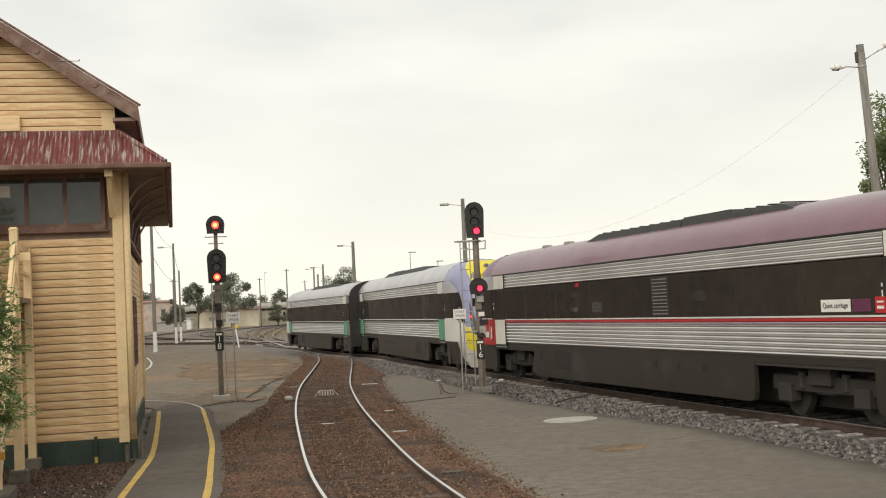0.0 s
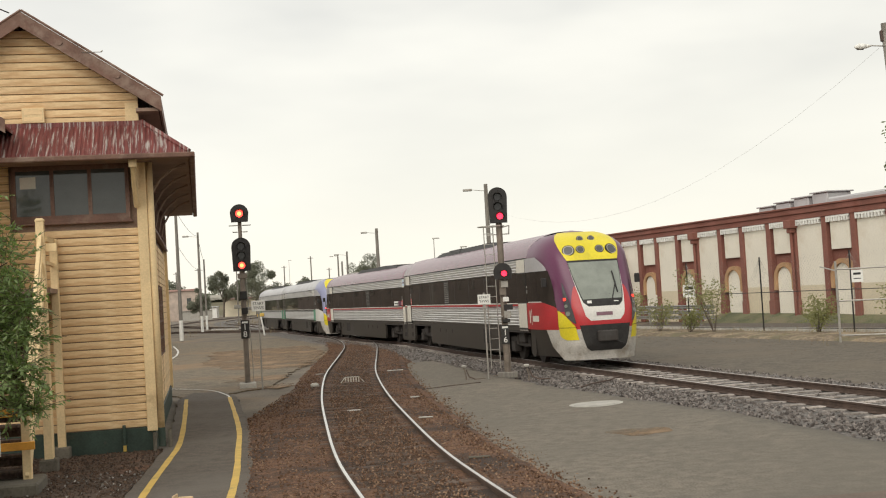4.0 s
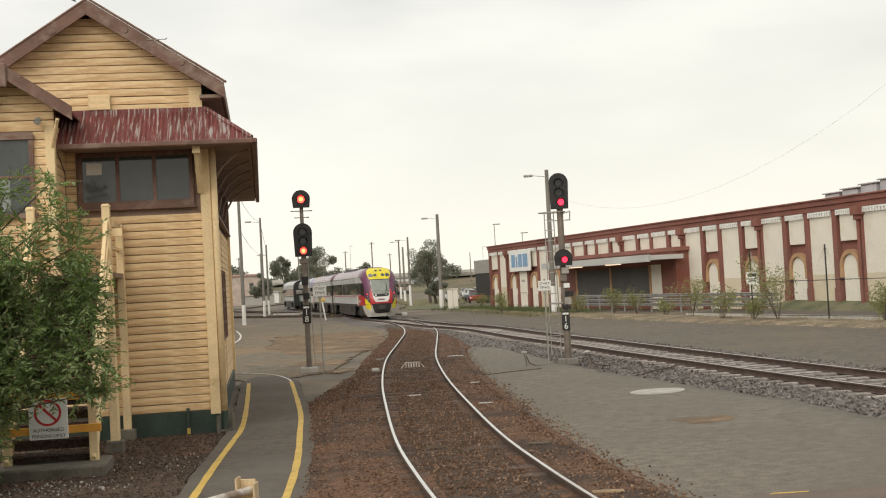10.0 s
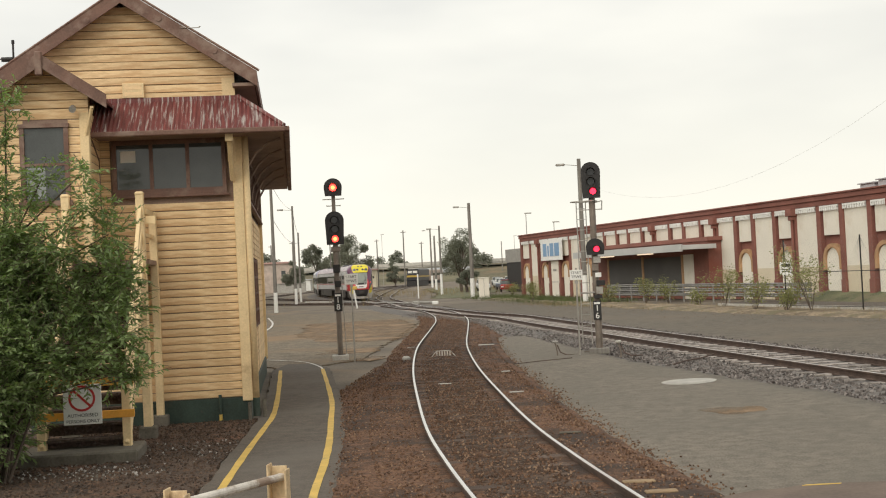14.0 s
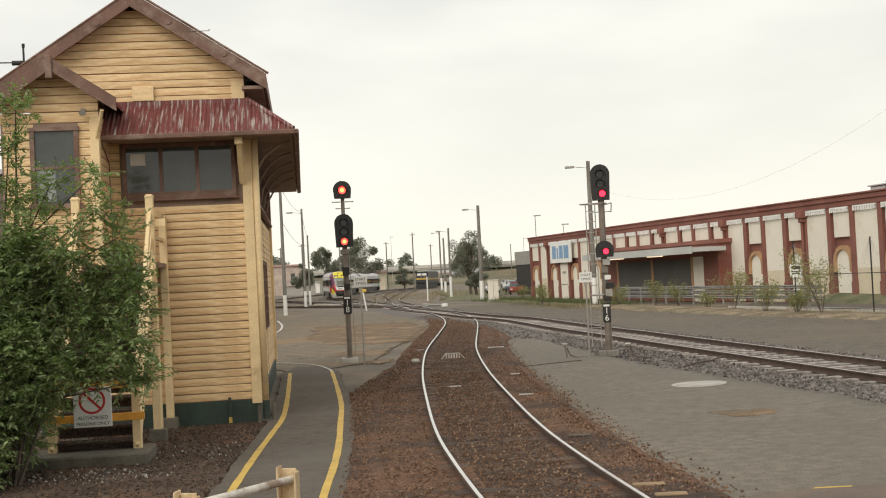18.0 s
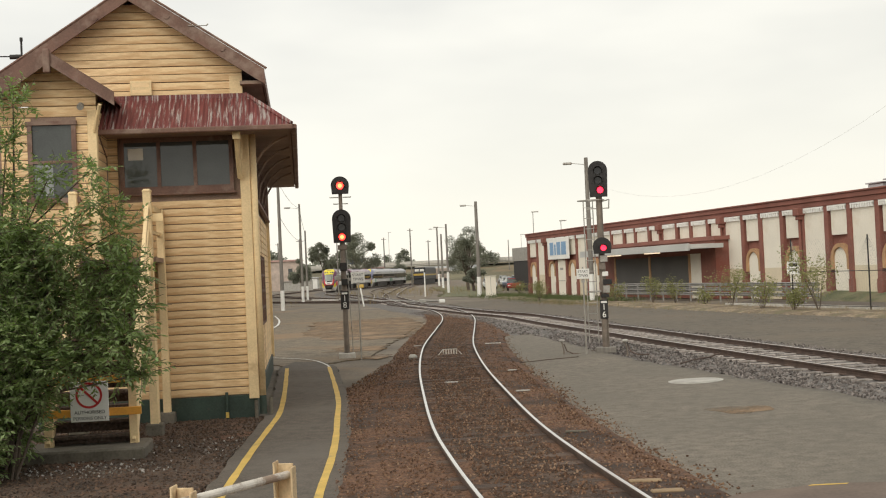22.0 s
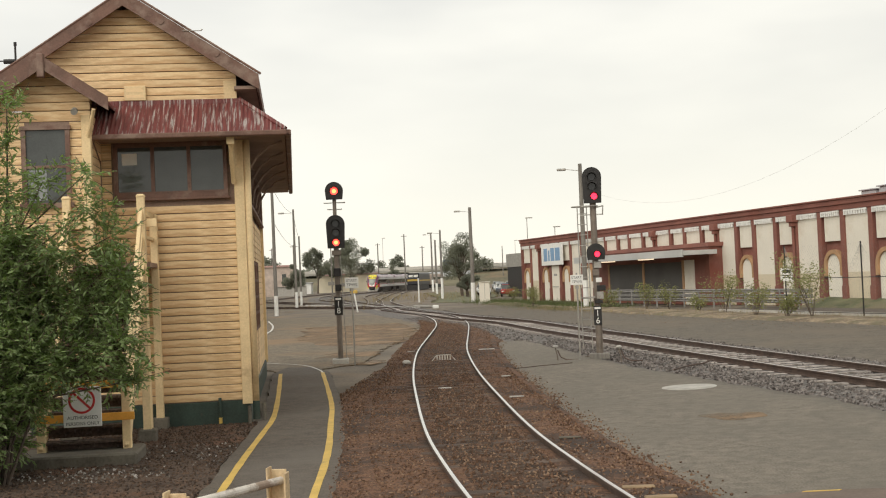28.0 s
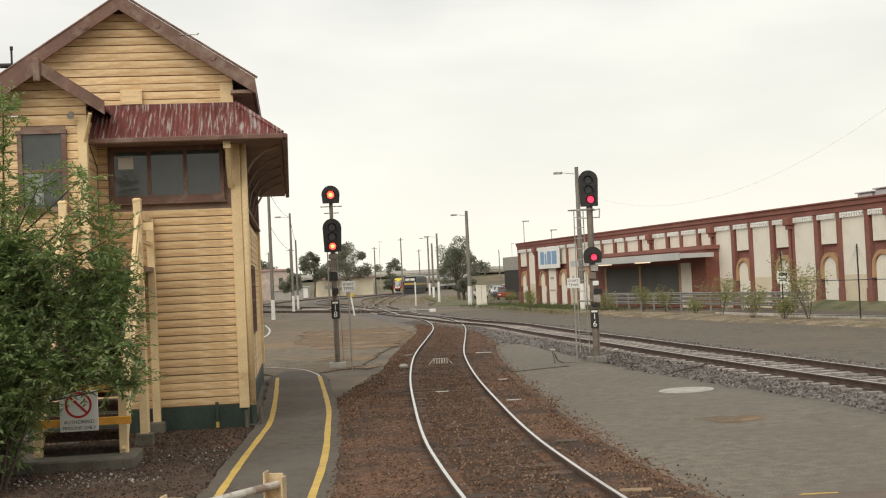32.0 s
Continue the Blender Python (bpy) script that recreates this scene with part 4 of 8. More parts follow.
part("wire_hook", tubes(((-0.95, -0.40, 7.40), (-0.62, -0.40, 7.40), 0.008), ((-0.62, -0.40, 7.40), (-0.59, -0.40, 7.43), 0.014), n=6), "galv", signal_box)

# upper porch at the stair head
part("porch", boxes((-4.26, -2.58, -1.22, 0.0, 2.9, 5.75)), "soffit", signal_box, "gabled weatherboard porch")
pb = board_mesh(1.66, "x")
pbs = board_mesh(1.2, "y")
win_l, win_r, win_lo, win_hi = -3.68, -3.0, 4.2, 5.5
pb_l, pb_r = board_mesh(0.52, "x"), board_mesh(0.32, "x")
k = 0
while 2.95 + k * PITCH < 5.7:
    z = 2.95 + k * PITCH
    if win_lo - 0.18 < z < win_hi:
        put_board(pb_l, -3.70, -1.20, z)
        put_board(pb_r, -2.60, -1.20, z)
    else:
        put_board(pb, -2.60, -1.20, z)
    put_board(pbs, -2.61, -1.2, z)
    k += 1
z = 5.68
while z < 6.5:
    half = min(0.86, (6.62 - z) / math.tan(radians(34)))
    put_board(board_mesh(2 * half, "x"), -3.42 + half, -1.2, z)
    z += PITCH
part("porch_corner", boxes((-2.72, -2.56, -1.27, -1.1, 2.9, 5.75), bevel=0.008), "cream_trim", signal_box)
M["curtain"] = mat("grey_net_curtain", (0.27, 0.285, 0.28), 0.9, var=0.2, scale=6)
pw = part("porch_window", boxes((win_l, win_r, -1.24, -1.2, win_lo, win_hi)), "glass", signal_box)
part("window_frame", boxes((win_l - 0.08, win_l, -1.28, -1.2, win_lo - 0.05, win_hi + 0.05), (win_r, win_r + 0.08, -1.28, -1.2, win_lo - 0.05, win_hi + 0.05), (win_l - 0.1, win_r + 0.1, -1.3, -1.2, win_hi, win_hi + 0.07), (win_l - 0.12, win_r + 0.12, -1.33, -1.2, win_lo - 0.09, win_lo), (win_l, win_r, -1.26, -1.2, 4.82, 4.87)), "brown", pw, "brown sash frame")
part("curtain", boxes((win_l + 0.02, win_l + 0.34, -1.247, -1.241, win_lo + 0.05, 4.8)), "curtain", pw)
bm = bmesh.new()
for s in (-1, 1):
    e = 1.06
    z1 = 6.70
    z0 = z1 - e * math.tan(radians(34))
    v = [bm.verts.new(p) for p in ((-3.3, -1.62, z1), (-3.3 + s * e, -1.62, z0), (-3.3 + s * e, 0.1, z0), (-3.3, 0.1, z1), (-3.3, -1.62, z1 - 0.06), (-3.3 + s * e, -1.62, z0 - 0.06), (-3.3 + s * e, 0.1, z0 - 0.06), (-3.3, 0.1, z1 - 0.06))]
    for q in ((0, 1, 2, 3), (4, 7, 6, 5), (0, 4, 5, 1), (1, 5, 6, 2)):
        bm.faces.new([v[i] for i in q])
bmesh.ops.recalc_face_normals(bm, faces=bm.faces)
part("porch_roof", bm, "roof_rust", signal_box)
for s in (-1, 1):
    barge(-3.3, -1.62, 6.76, s * 1.12, -1.12 * math.tan(radians(34)), 0.2, 0.05, signal_box, "porch_bargeboard")
part("finial", boxes((-3.36, -3.24, -1.72, -1.6, 6.36, 6.78), bevel=0.015), "brown", signal_box, "brown gable finial post")
part("porch_bracket", tubes(((-2.6, -1.25, 5.35), (-2.44, -1.58, 5.8), 0.035), n=6), "cream_trim", signal_box)
part("porch_lamp", tubes(((-2.8, -1.45, 5.78), (-2.8, -1.36, 5.82), 0.06), n=10), "galv", signal_box)
part("downpipe", tubes(((-2.6, -0.9, 5.3), (-2.6, -0.15, 5.0), 0.04), ((-2.6, -0.15, 5.0), (-2.6, -0.12, 3.2), 0.04), n=8), "brown", signal_box)
part("tap_pipe", tubes(((-0.55, -0.06, 0.0), (-0.55, -0.06, 0.5), 0.03), n=8), "green_base", signal_box)
part("pipe_marker", tubes(((-0.55, -0.06, 0.02), (-0.55, -0.06, 0.13), 0.033), n=8), "yellow_line", signal_box, "yellow pipe end")
part("downpipe", tubes(((0.125, -0.03, 0.40), (0.125, -0.03, 5.37), 0.062), n=14), "cream_trim", signal_box, "round cream downpipe at the corner", smooth=True)
part("downpipe_foot", tubes(((0.125, -0.03, 0.06), (0.125, -0.03, 0.41), 0.066), n=14), "green_base", signal_box, "green painted downpipe foot")
for px, py, pz, pr in ((0.0, -0.14, 0.33, 0.035), (0.27, 0.0, 0.36, 0.04)):
    part("drain_pipe", tubes(((px, py, 0.0), (px, py, pz), pr), n=8), "old_concrete", signal_box, "grey pipe at the corner")

# timber stair up to the porch
stair = thing("timber_stair", pose(-6.52, 22.41, 0, 0, 0, 13.9), "steep cream-painted timber stair to the signal box", "stairs")
part("base_slab", boxes((-3.3, -1.5, -4.72, -3.6, -0.05, 0.17), bevel=0.03), "old_concrete", stair, "low mossy concrete step")


def beam(a, b, w, h):
    """A square timber from a to b."""
    bm = bmesh.new()
    a, b = Vector(a), Vector(b)
    L = (b - a).length
    box(bm, -w / 2, w / 2, -h / 2, h / 2, 0, L, Matrix.Translation(a) @ (b - a).to_track_quat("Z", "Y").to_matrix().to_4x4(), bevel=0.008)
    return bm


for x in (-1.72, -3.0):
    part("stringer", beam((x, -4.12, 0.15), (x, -1.25, 3.05), 0.06, 0.24), "cream_trim", stair)
    part("handrail", beam((x, -4.08, 1.08), (x, -1.35, 4.02), 0.07, 0.10), "cream_trim", stair)
    part("mid_rail", beam((x, -4.05, 0.68), (x, -1.35, 3.55), 0.04, 0.12), "cream_trim", stair)
    part("newel", boxes((x - 0.065, x + 0.065, -4.16, -4.02, 0.1, 1.25), bevel=0.01), "cream_trim", stair)
    part("top_newel", boxes((x - 0.07, x + 0.07, -1.42, -1.28, 0.0, 4.25), bevel=0.01), "cream_trim", stair, "tall cream newel post")
    part("newel_cap", boxes((x - 0.08, x + 0.08, -1.43, -1.27, 4.22, 4.30), bevel=0.03), "cream_trim", stair)
    part("post", boxes((x - 0.02, x + 0.12, -1.98, -1.86, 0.12, 2.35), bevel=0.01), "cream_trim", stair)
    part("post_base", boxes((x - 0.1, x + 0.2, -2.05, -1.75, -0.02, 0.2), bevel=0.02), "old_concrete", stair)
    part("brace", boxes((x, x + 0.26, -1.36, -1.3, 3.72, 3.86)), "cream_trim", stair)
for k in range(14):
    u = (k + 0.6) / 14
    part("tread", boxes((-3.0, -1.72, -4.12 + 2.87 * u - 0.13, -4.12 + 2.87 * u + 0.13, 0.15 + 2.9 * u, 0.19 + 2.9 * u)), "sleeper_wood", stair, "dark worn timber tread")
    # dark board added behind each tread in place of the shade under the stair
    part("riser", boxes((-2.97, -1.75, -4.12 + 2.87 * u + 0.08, -4.12 + 2.87 * u + 0.11, 0.0 + 2.9 * u, 0.15 + 2.9 * u)), "sleeper_wood", stair)
part("landing", boxes((-3.05, -1.6, -1.35, -0.05, 3.0, 3.08)), "soffit", stair, "dark landing edge")
part("post_base", boxes((-1.8, -1.5, -0.3, 0.02, -0.02, 0.2), bevel=0.02), "old_concrete", stair)
part("landing_post", boxes((-1.72, -1.58, -0.2, -0.06, 0.1, 4.0), bevel=0.01), "cream_trim", stair)
part("landing_rail", boxes((-1.7, -1.62, -1.3, -0.1, 3.9, 4.0), (-1.7, -1.64, -1.3, -0.1, 3.5, 3.56)), "cream_trim", stair)

M["orange_board"] = mat("orange_board_paint", (0.72, 0.33, 0.045), 0.6, var=0.12, scale=4, fine=40)
barrier = thing("stair_barrier", pose(-6.52, 22.41, 0, 0, 0, 13.9) @ pose(-2.3, -4.26, 0), "yellow boards across the stair foot with a warning sign", "barrier")
for z in (0.62, 1.12):
    part("board", boxes((-0.78, 0.72, -0.02, 0.02, z, z + 0.12), bevel=0.006), "orange_board", barrier, "orange painted board")
sg = part("sign", boxes((-0.33, 0.24, -0.045, -0.025, 0.55, 1.16), bevel=0.006), "white", barrier, "white warning sign with a red ring")
bm = bmesh.new()
for k in range(28):
    a0, a1 = 2 * math.pi * k / 28, 2 * math.pi * (k + 1) / 28
    vs = [bm.verts.new((-0.05 + r * math.cos(a), -0.049, 0.95 + r * math.sin(a))) for r, a in ((0.2, a0), (0.2, a1), (0.165, a1), (0.165, a0))]
    bm.faces.new(vs)
box(bm, -0.18, 0.18, -0.049, -0.047, -0.018, 0.018, Matrix.Translation((-0.05, 0, 0.95)) @ Euler((0, radians(45), 0)).to_matrix().to_4x4())
M["sign_red"] = mat("sign_red", (0.5, 0.03, 0.03), 0.5, var=0.1)
part("red_ring", bm, "sign_red", sg)
text_mesh("AUTHORISED", 0.075, pose(-0.045, -0.048, 0.69, 90, 0, 0), sg, depth=0.001)
text_mesh("PERSONS ONLY", 0.07, pose(-0.045, -0.048, 0.60, 90, 0, 0), sg, depth=0.001)

# ---- colour-light signals and trackside fittings ----
def head(bm, x, z0, z1, w, y0=-0.16, y1=-0.02):
    """A signal head with a round top, from z0 to z1."""
    r = w / 2
    n = 14
    pts = [(x - r * 0.9, z0), (x + r * 0.9, z0)] + [(x + r * math.cos(math.pi * i / n), z1 - r + r * math.sin(math.pi * i / n)) for i in range(n + 1)]
    a = [bm.verts.new((p, y0, q)) for p, q in pts]
    b = [bm.verts.new((p, y1, q)) for p, q in pts]
    bm.faces.new(a[::-1])
    bm.faces.new(b)
    k = len(pts)
    for i in range(k):
        bm.faces.new((a[i], a[(i + 1) % k], b[(i + 1) % k], b[i]))
    bmesh.ops.recalc_face_normals(bm, faces=bm.faces)


def lamp(parent, x, z, lit, r=0.105, y=-0.17):
    """A lens under a half-round hood."""
    bm = bmesh.new()
    n = 18
    prev = None
    for i in range(n + 1):
        a = math.radians(-20 + 220 * i / n)
        row = [bm.verts.new((x + rr * math.cos(a), yy, z + rr * math.sin(a))) for rr, yy in ((r + 0.035, y), (r + 0.03, y - 0.2 * (0.35 + 0.65 * max(0, math.sin(a)))), (r + 0.018, y - 0.2 * (0.35 + 0.65 * max(0, math.sin(a)))), (r + 0.02, y))]
        if prev:
            for k in range(3):
                bm.faces.new((prev[k], prev[k + 1], row[k + 1], row[k]))
        prev = row
    h = part("hood", bm, "black", parent, "black lamp hood")
    part("lens", tubes(((x, y + 0.03, z), (x, y - 0.012, z), r), n=20), lit or "dead_lens", h, "lit red lens" if lit else "dark unlit lens")
    if lit:
        part("lamp_core", tubes(((x, y - 0.01, z), (x, y - 0.02, z), r * 0.55), n=16), "lamp_core" if lit == "red_lamp" else lit, h)


def small_cabinet(parent, x, y, z, w, d, h, material="galv"):
    return part("relay_box", boxes((x - w / 2, x + w / 2, y - d / 2, y + d / 2, z, z + h), bevel=0.012), material, parent)


sig_a = thing("railway_signal", pose(-8.03, 38.05, 0, 0, 0, 12), "colour-light railway signal showing two red lights", "railway signal", "signals")
part("foundation", boxes((-0.26, 0.26, -0.26, 0.26, -0.05, 0.16), bevel=0.02), "concrete", sig_a, "pale footing block")
part("post", tubes(((0, 0, 0.1), (0, 0, 4.0), 0.085), ((0, 0, 4.0), (0, 0, 5.3), 0.06), n=14), "post_grey", sig_a)
part("post_flange", boxes((-0.16, 0.16, -0.16, 0.16, 0.12, 0.16)), "post_grey", sig_a)
bm = bmesh.new()
head(bm, 0.0, 3.68, 4.74, 0.60)
part("signal_head", bm, "black", sig_a, "black signal head with a round top")
bm = bmesh.new()
head(bm, 0.0, 5.24, 5.80, 0.58)
part("marker_head", bm, "black", sig_a, "black upper marker head")
lamp(sig_a, 0.0, 3.86, "red_lamp")
lamp(sig_a, 0.0, 4.17, None)
lamp(sig_a, 0.0, 4.46, None)
lamp(sig_a, 0.0, 5.50, "red_lamp", 0.115)
bm = bmesh.new()
for z, w in ((5.14, 0.33), (4.93, 0.22)):
    chain(bm, [(-w, -0.12, z), (-w, 0.12, z), (-0.08, 0.1, z)], 0.015)
    chain(bm, [(w, -0.12, z), (w, 0.12, z), (0.08, 0.1, z)], 0.015)
    box(bm, -w, w, -0.02, 0.02, z - 0.01, z + 0.01)
part("step_brackets", bm, "galv", sig_a)
small_cabinet(sig_a, 0.0, -0.12, 2.78, 0.22, 0.18, 0.26, "black")
small_cabinet(sig_a, 0.0, 0.0, 3.45, 0.3, 0.22, 0.16, "post_grey")
small_cabinet(sig_a, 0.02, -0.12, 2.32, 0.2, 0.18, 0.2, "black")
part("telephone_box", boxes((0.1, 0.3, -0.1, 0.1, 2.45, 2.55), bevel=0.01), "galv", sig_a)
part("junction_box", boxes((-0.3, -0.1, -0.1, 0.1, 2.5, 2.62), bevel=0.01), "galv", sig_a)
plate = part("number_plate", boxes((-0.13, 0.13, -0.13, -0.10, 1.55, 2.13), bevel=0.006), "black", sig_a, "black plate with white numerals")
text_mesh("1", 0.26, pose(0, -0.135, 1.90, 90, 0, 0), plate, "numeral", "white", 0.002)
text_mesh("8", 0.26, pose(0, -0.135, 1.68, 90, 0, 0), plate, "numeral", "white", 0.002)
part("plate_bar", boxes((-0.09, 0.09, -0.136, -0.131, 2.03, 2.09)), "white", plate)
part("ladder", tubes(((0.2, 0.12, 0.15), (0.12, 0.12, 3.5), 0.012), n=5), "galv", sig_a)

sig_b = thing("railway_signal", pose(0.16, 34.87, 0.13, 0, 0, -1), "colour-light railway signal with ladder, both lights red", "railway signal", "signals")
part("foundation", boxes((-0.3, 0.3, -0.22, 0.22, -0.05, 0.13), bevel=0.02), "wood_pole", sig_b, "rust-stained footing")
part("post", tubes(((0, 0, 0.1), (0, 0, 4.75), 0.095), n=14), "post_grey", sig_b)
bm = bmesh.new()
head(bm, 0.0, 4.64, 5.72, 0.58)
part("signal_head", bm, "black", sig_b, "black signal head with a round top")
bm = bmesh.new()
head(bm, 0.03, 2.93, 3.42, 0.56, -0.26, -0.12)
part("lower_head", bm, "black", sig_b, "small black lower signal head")
lamp(sig_b, 0.05, 4.84, "red_lamp_deep", 0.095)
lamp(sig_b, 0.0, 5.13, None)
lamp(sig_b, 0.0, 5.42, None)
lamp(sig_b, 0.07, 3.10, "red_lamp_deep", 0.085, -0.27)
bm = bmesh.new()
for x in (-0.48, -0.20):
    tube(bm, (x, 0.12, 0.25), (x, 0.12, 4.55), 0.016, n=6)
for k in range(13):
    tube(bm, (-0.48, 0.12, 0.5 + k * 0.32), (-0.20, 0.12, 0.5 + k * 0.32), 0.011, n=5)
part("ladder", bm, "galv", sig_b, "thin steel ladder")
bm = bmesh.new()
pts = [(-0.25 + 0.4 * math.cos(a), 0.05 + 0.3 * math.sin(a), 4.55) for a in np.linspace(0, 2 * math.pi, 18)]
chain(bm, pts, 0.018)
box(bm, -0.4, 0.3, -0.03, 0.03, 4.28, 4.31)
chain(bm, [(0.1, -0.1, 4.5), (0.3, -0.05, 4.55), (0.28, -0.05, 4.3)], 0.02)
part("platform_hoop", bm, "galv", sig_b)
for x, z, w, h, mt in ((0.06, 2.68, 0.22, 0.2, "galv"), (0.0, 2.45, 0.2, 0.2, "post_grey"), (0.14, 2.0, 0.26, 0.16, "black"), (0.1, 1.75, 0.2, 0.22, "galv"), (0.05, 1.62, 0.24, 0.1, "black"), (-0.25, 1.78, 0.4, 0.05, "galv"), (0.08, 2.25, 0.18, 0.14, "white")):
    small_cabinet(sig_b, x, -0.1, z, w, 0.18, h, mt)
plate = part("number_plate", boxes((-0.12, 0.12, -0.13, -0.10, 0.98, 1.55), bevel=0.006), "black", sig_b, "black plate with white numerals")
text_mesh("1", 0.25, pose(0, -0.135, 1.32, 90, 0, 0), plate, "numeral", "white", 0.002)
text_mesh("6", 0.25, pose(0, -0.135, 1.10, 90, 0, 0), plate, "numeral", "white", 0.002)
part("plate_bar", boxes((-0.09, 0.09, -0.136, -0.131, 1.45, 1.51)), "white", plate)
part("conduit", tubes(((-0.1, 0.12, 0.05), (-0.45, 0.0, 0.03), 0.02), ((0.1, -0.05, 0.1), (0.1, -0.05, 1.5), 0.015), n=6), "post_grey", sig_b)

for o in sig_b.children_recursive:
    o.data.transform(Matrix.Diagonal((0.949, 0.949, 0.949, 1)))


def start_sign(x, y, rz, z, base=0.0, k=1.0):
    t = thing("start_sign", pose(x, y, base, 0, 0, rz), "white START TPWS sign on a thin steel post", "sign", "start signs")
    part("post", tubes(((0, 0, -0.05), (0, 0, z + 0.2), 0.024), n=8), "galv", t)
    s = part("sign_plate", boxes((-0.21 * k, 0.21 * k, -0.045, -0.025, z - 0.16 * k, z + 0.17 * k), bevel=0.004), "white", t)
    text_mesh("START", 0.115 * k, pose(0, -0.047, z + 0.075 * k, 90, 0, 0), s, depth=0.001)
    text_mesh("TPWS", 0.125 * k, pose(0, -0.047, z - 0.06 * k, 90, 0, 0), s, depth=0.001)
    part("bracket", boxes((-0.05, 0.05, -0.03, 0.0, z - 0.25, z - 0.16)), "galv", t)


start_sign(-7.41, 37.23, 11, 2.55)
start_sign(-0.39, 34.5, 0, 2.25, 0.11, 0.86)

balise = thing("track_balise", pose(-4.58, 36.9, 0.06, 0, 0, 8), "pale barred train-protection grid between the rails", "track grid")
part("frame", boxes((-0.26, 0.26, -0.2, 0.2, -0.03, 0.02), bevel=0.01), "sleeper_wood", balise)
for k in range(6):
    part("bar", boxes((-0.22 + k * 0.08, -0.18 + k * 0.08, -0.12, -0.08, 0.0, 0.17), bevel=0.008), "white_peel", balise)
part("top_bar", boxes((-0.23, 0.23, -0.125, -0.08, 0.16, 0.18), bevel=0.006), "white_peel", balise)
for sx in (-1, 1):
    part("leg", tubes(((sx * 0.23, -0.1, 0.15), (sx * 0.36, -0.16, 0.0), 0.012), n=6), "white_peel", balise)
part("cover", boxes((-1.05, -0.8, -0.15, 0.2, -0.02, 0.12), bevel=0.05), "concrete", thing("rail_cover", pose(-4.7, 36.3, 0.03, 0, 0, 12), "small pale stone lump beside the rail", "stone"))
for x, y, rz, l, mt in ((-3.66, 41.6, 10, 0.55, "white_line"), (-3.4, 27.4, 8, 0.3, "white_line"), (-1.62, 25.0, 12, 0.3, "concrete"), (-0.42, 18.54, 6, 0.34, "old_concrete"), (-2.2, 30.2, 30, 0.25, "concrete"), (-6.3, 41.8, 60, 0.4, "concrete")):
    tagged(part("slat_scrap", boxes((-l / 2, 0.02, -0.03, 0.03, 0.0, 0.03), (0.0, l / 2, -0.015, 0.045, 0.0, 0.026), bevel=0.008), mt), "pale broken slat lying in the dirt", "debris").matrix_basis = pose(x, y, 0.06, 0, 0, rz)
for x, y, rz, l in ((0.44, 14.25, 4, 0.38), (0.66, 13.6, 9, 0.36)):
    tagged(part("timber_offcut", boxes((-l / 2, l / 2, -0.06, 0.06, 0.0, 0.035), bevel=0.012), "raw_wood"), "tan raw timber offcut beside the rail", "timber").matrix_basis = pose(x, y, 0.04, 0, 0, rz)

cover = thing("manhole_cover", pose(1.91, 25.4, pave_z(1.91, 25.4) - 0.004, 0, -1.4, 0), "round pale concrete manhole cover in asphalt", "manhole cover")
part("ring", tubes(((0, 0, -0.05), (0, 0, 0.012), 0.56), n=36), "concrete", cover)
part("lid", tubes(((0, 0, 0.0), (0, 0, 0.02), 0.47), n=36), "concrete", cover)
for x, y in ((-1.07, 34.9), (0.69, 33.0)):
    t = thing("cable_stub", pose(x, y, pave_z(x, y)), "short post with a pale cap and loose cable", "cable post", "cable posts")
    part("stub", tubes(((0.03, 0, -0.02), (0.03, 0, 0.12), 0.022), ((0.03, 0, 0.12), (-0.02, 0, 0.36), 0.02), n=8), "post_grey", t)
    part("cap", tubes(((-0.02, 0, 0.35), (-0.02, 0, 0.40), 0.05, 0.085), ((-0.02, 0, 0.40), (-0.02, 0, 0.43), 0.085, 0.06), n=12), "concrete", t)
    bm = bmesh.new()
    chain(bm, [(0.04, -0.05, 0.3), (0.12, -0.1, 0.1), (0.3, -0.15, 0.02), (0.6, -0.1, 0.015)], 0.018)
    part("cable", bm, "rail", t)
t = thing("fallen_cable", pose(0, 0, 0), "rusty cable lying across the asphalt", "cable")
for pts, r in (([(1.9, 29.7, 0.13), (2.25, 30.4, 0.15), (2.7, 30.9, 0.17), (3.0, 31.3, 0.22)], 0.02), ([(-2.2, 33.0, 0.03), (-1.5, 33.2, 0.07), (-0.6, 33.4, 0.11)], 0.012)):
    bm = bmesh.new()
    chain(bm, pts, r)
    part("cable", bm, "rail", t)

# handrail at the platform's end
rail = thing("handrail", pose(0, 0, 0), "cream timber posts with a white pipe rail", "handrail")
for x, y in ((-2.24, 8.32), (-2.66, 7.42), (-3.2, 6.2)):
    part("post", boxes((x - 0.07, x - 0.055, y - 0.06, y + 0.05, -0.05, 1.30), (x + 0.055, x + 0.07, y - 0.06, y + 0.05, -0.05, 1.26), (x - 0.056, x + 0.056, y + 0.02, y + 0.034, -0.05, 1.28), bevel=0.004), "cream_peel", rail, "rusty cream steel channel post")
part("pipe", tubes(((-2.2, 8.4, 1.20), (-3.25, 6.1, 1.20), 0.029), n=12), "white_peel", rail, "peeling white pipe")
tagged(part("platform", boxes((-9, 0.6, -30, 3.4, -0.1, 0.98), bevel=0.03), "asphalt_dark"), "low asphalt station platform", "platform", kind="structure")
crossing = thing("crossing_ramp", pose(0, 0, 0), "smooth brown crossing ramp with a worn yellow edge", "ramp")
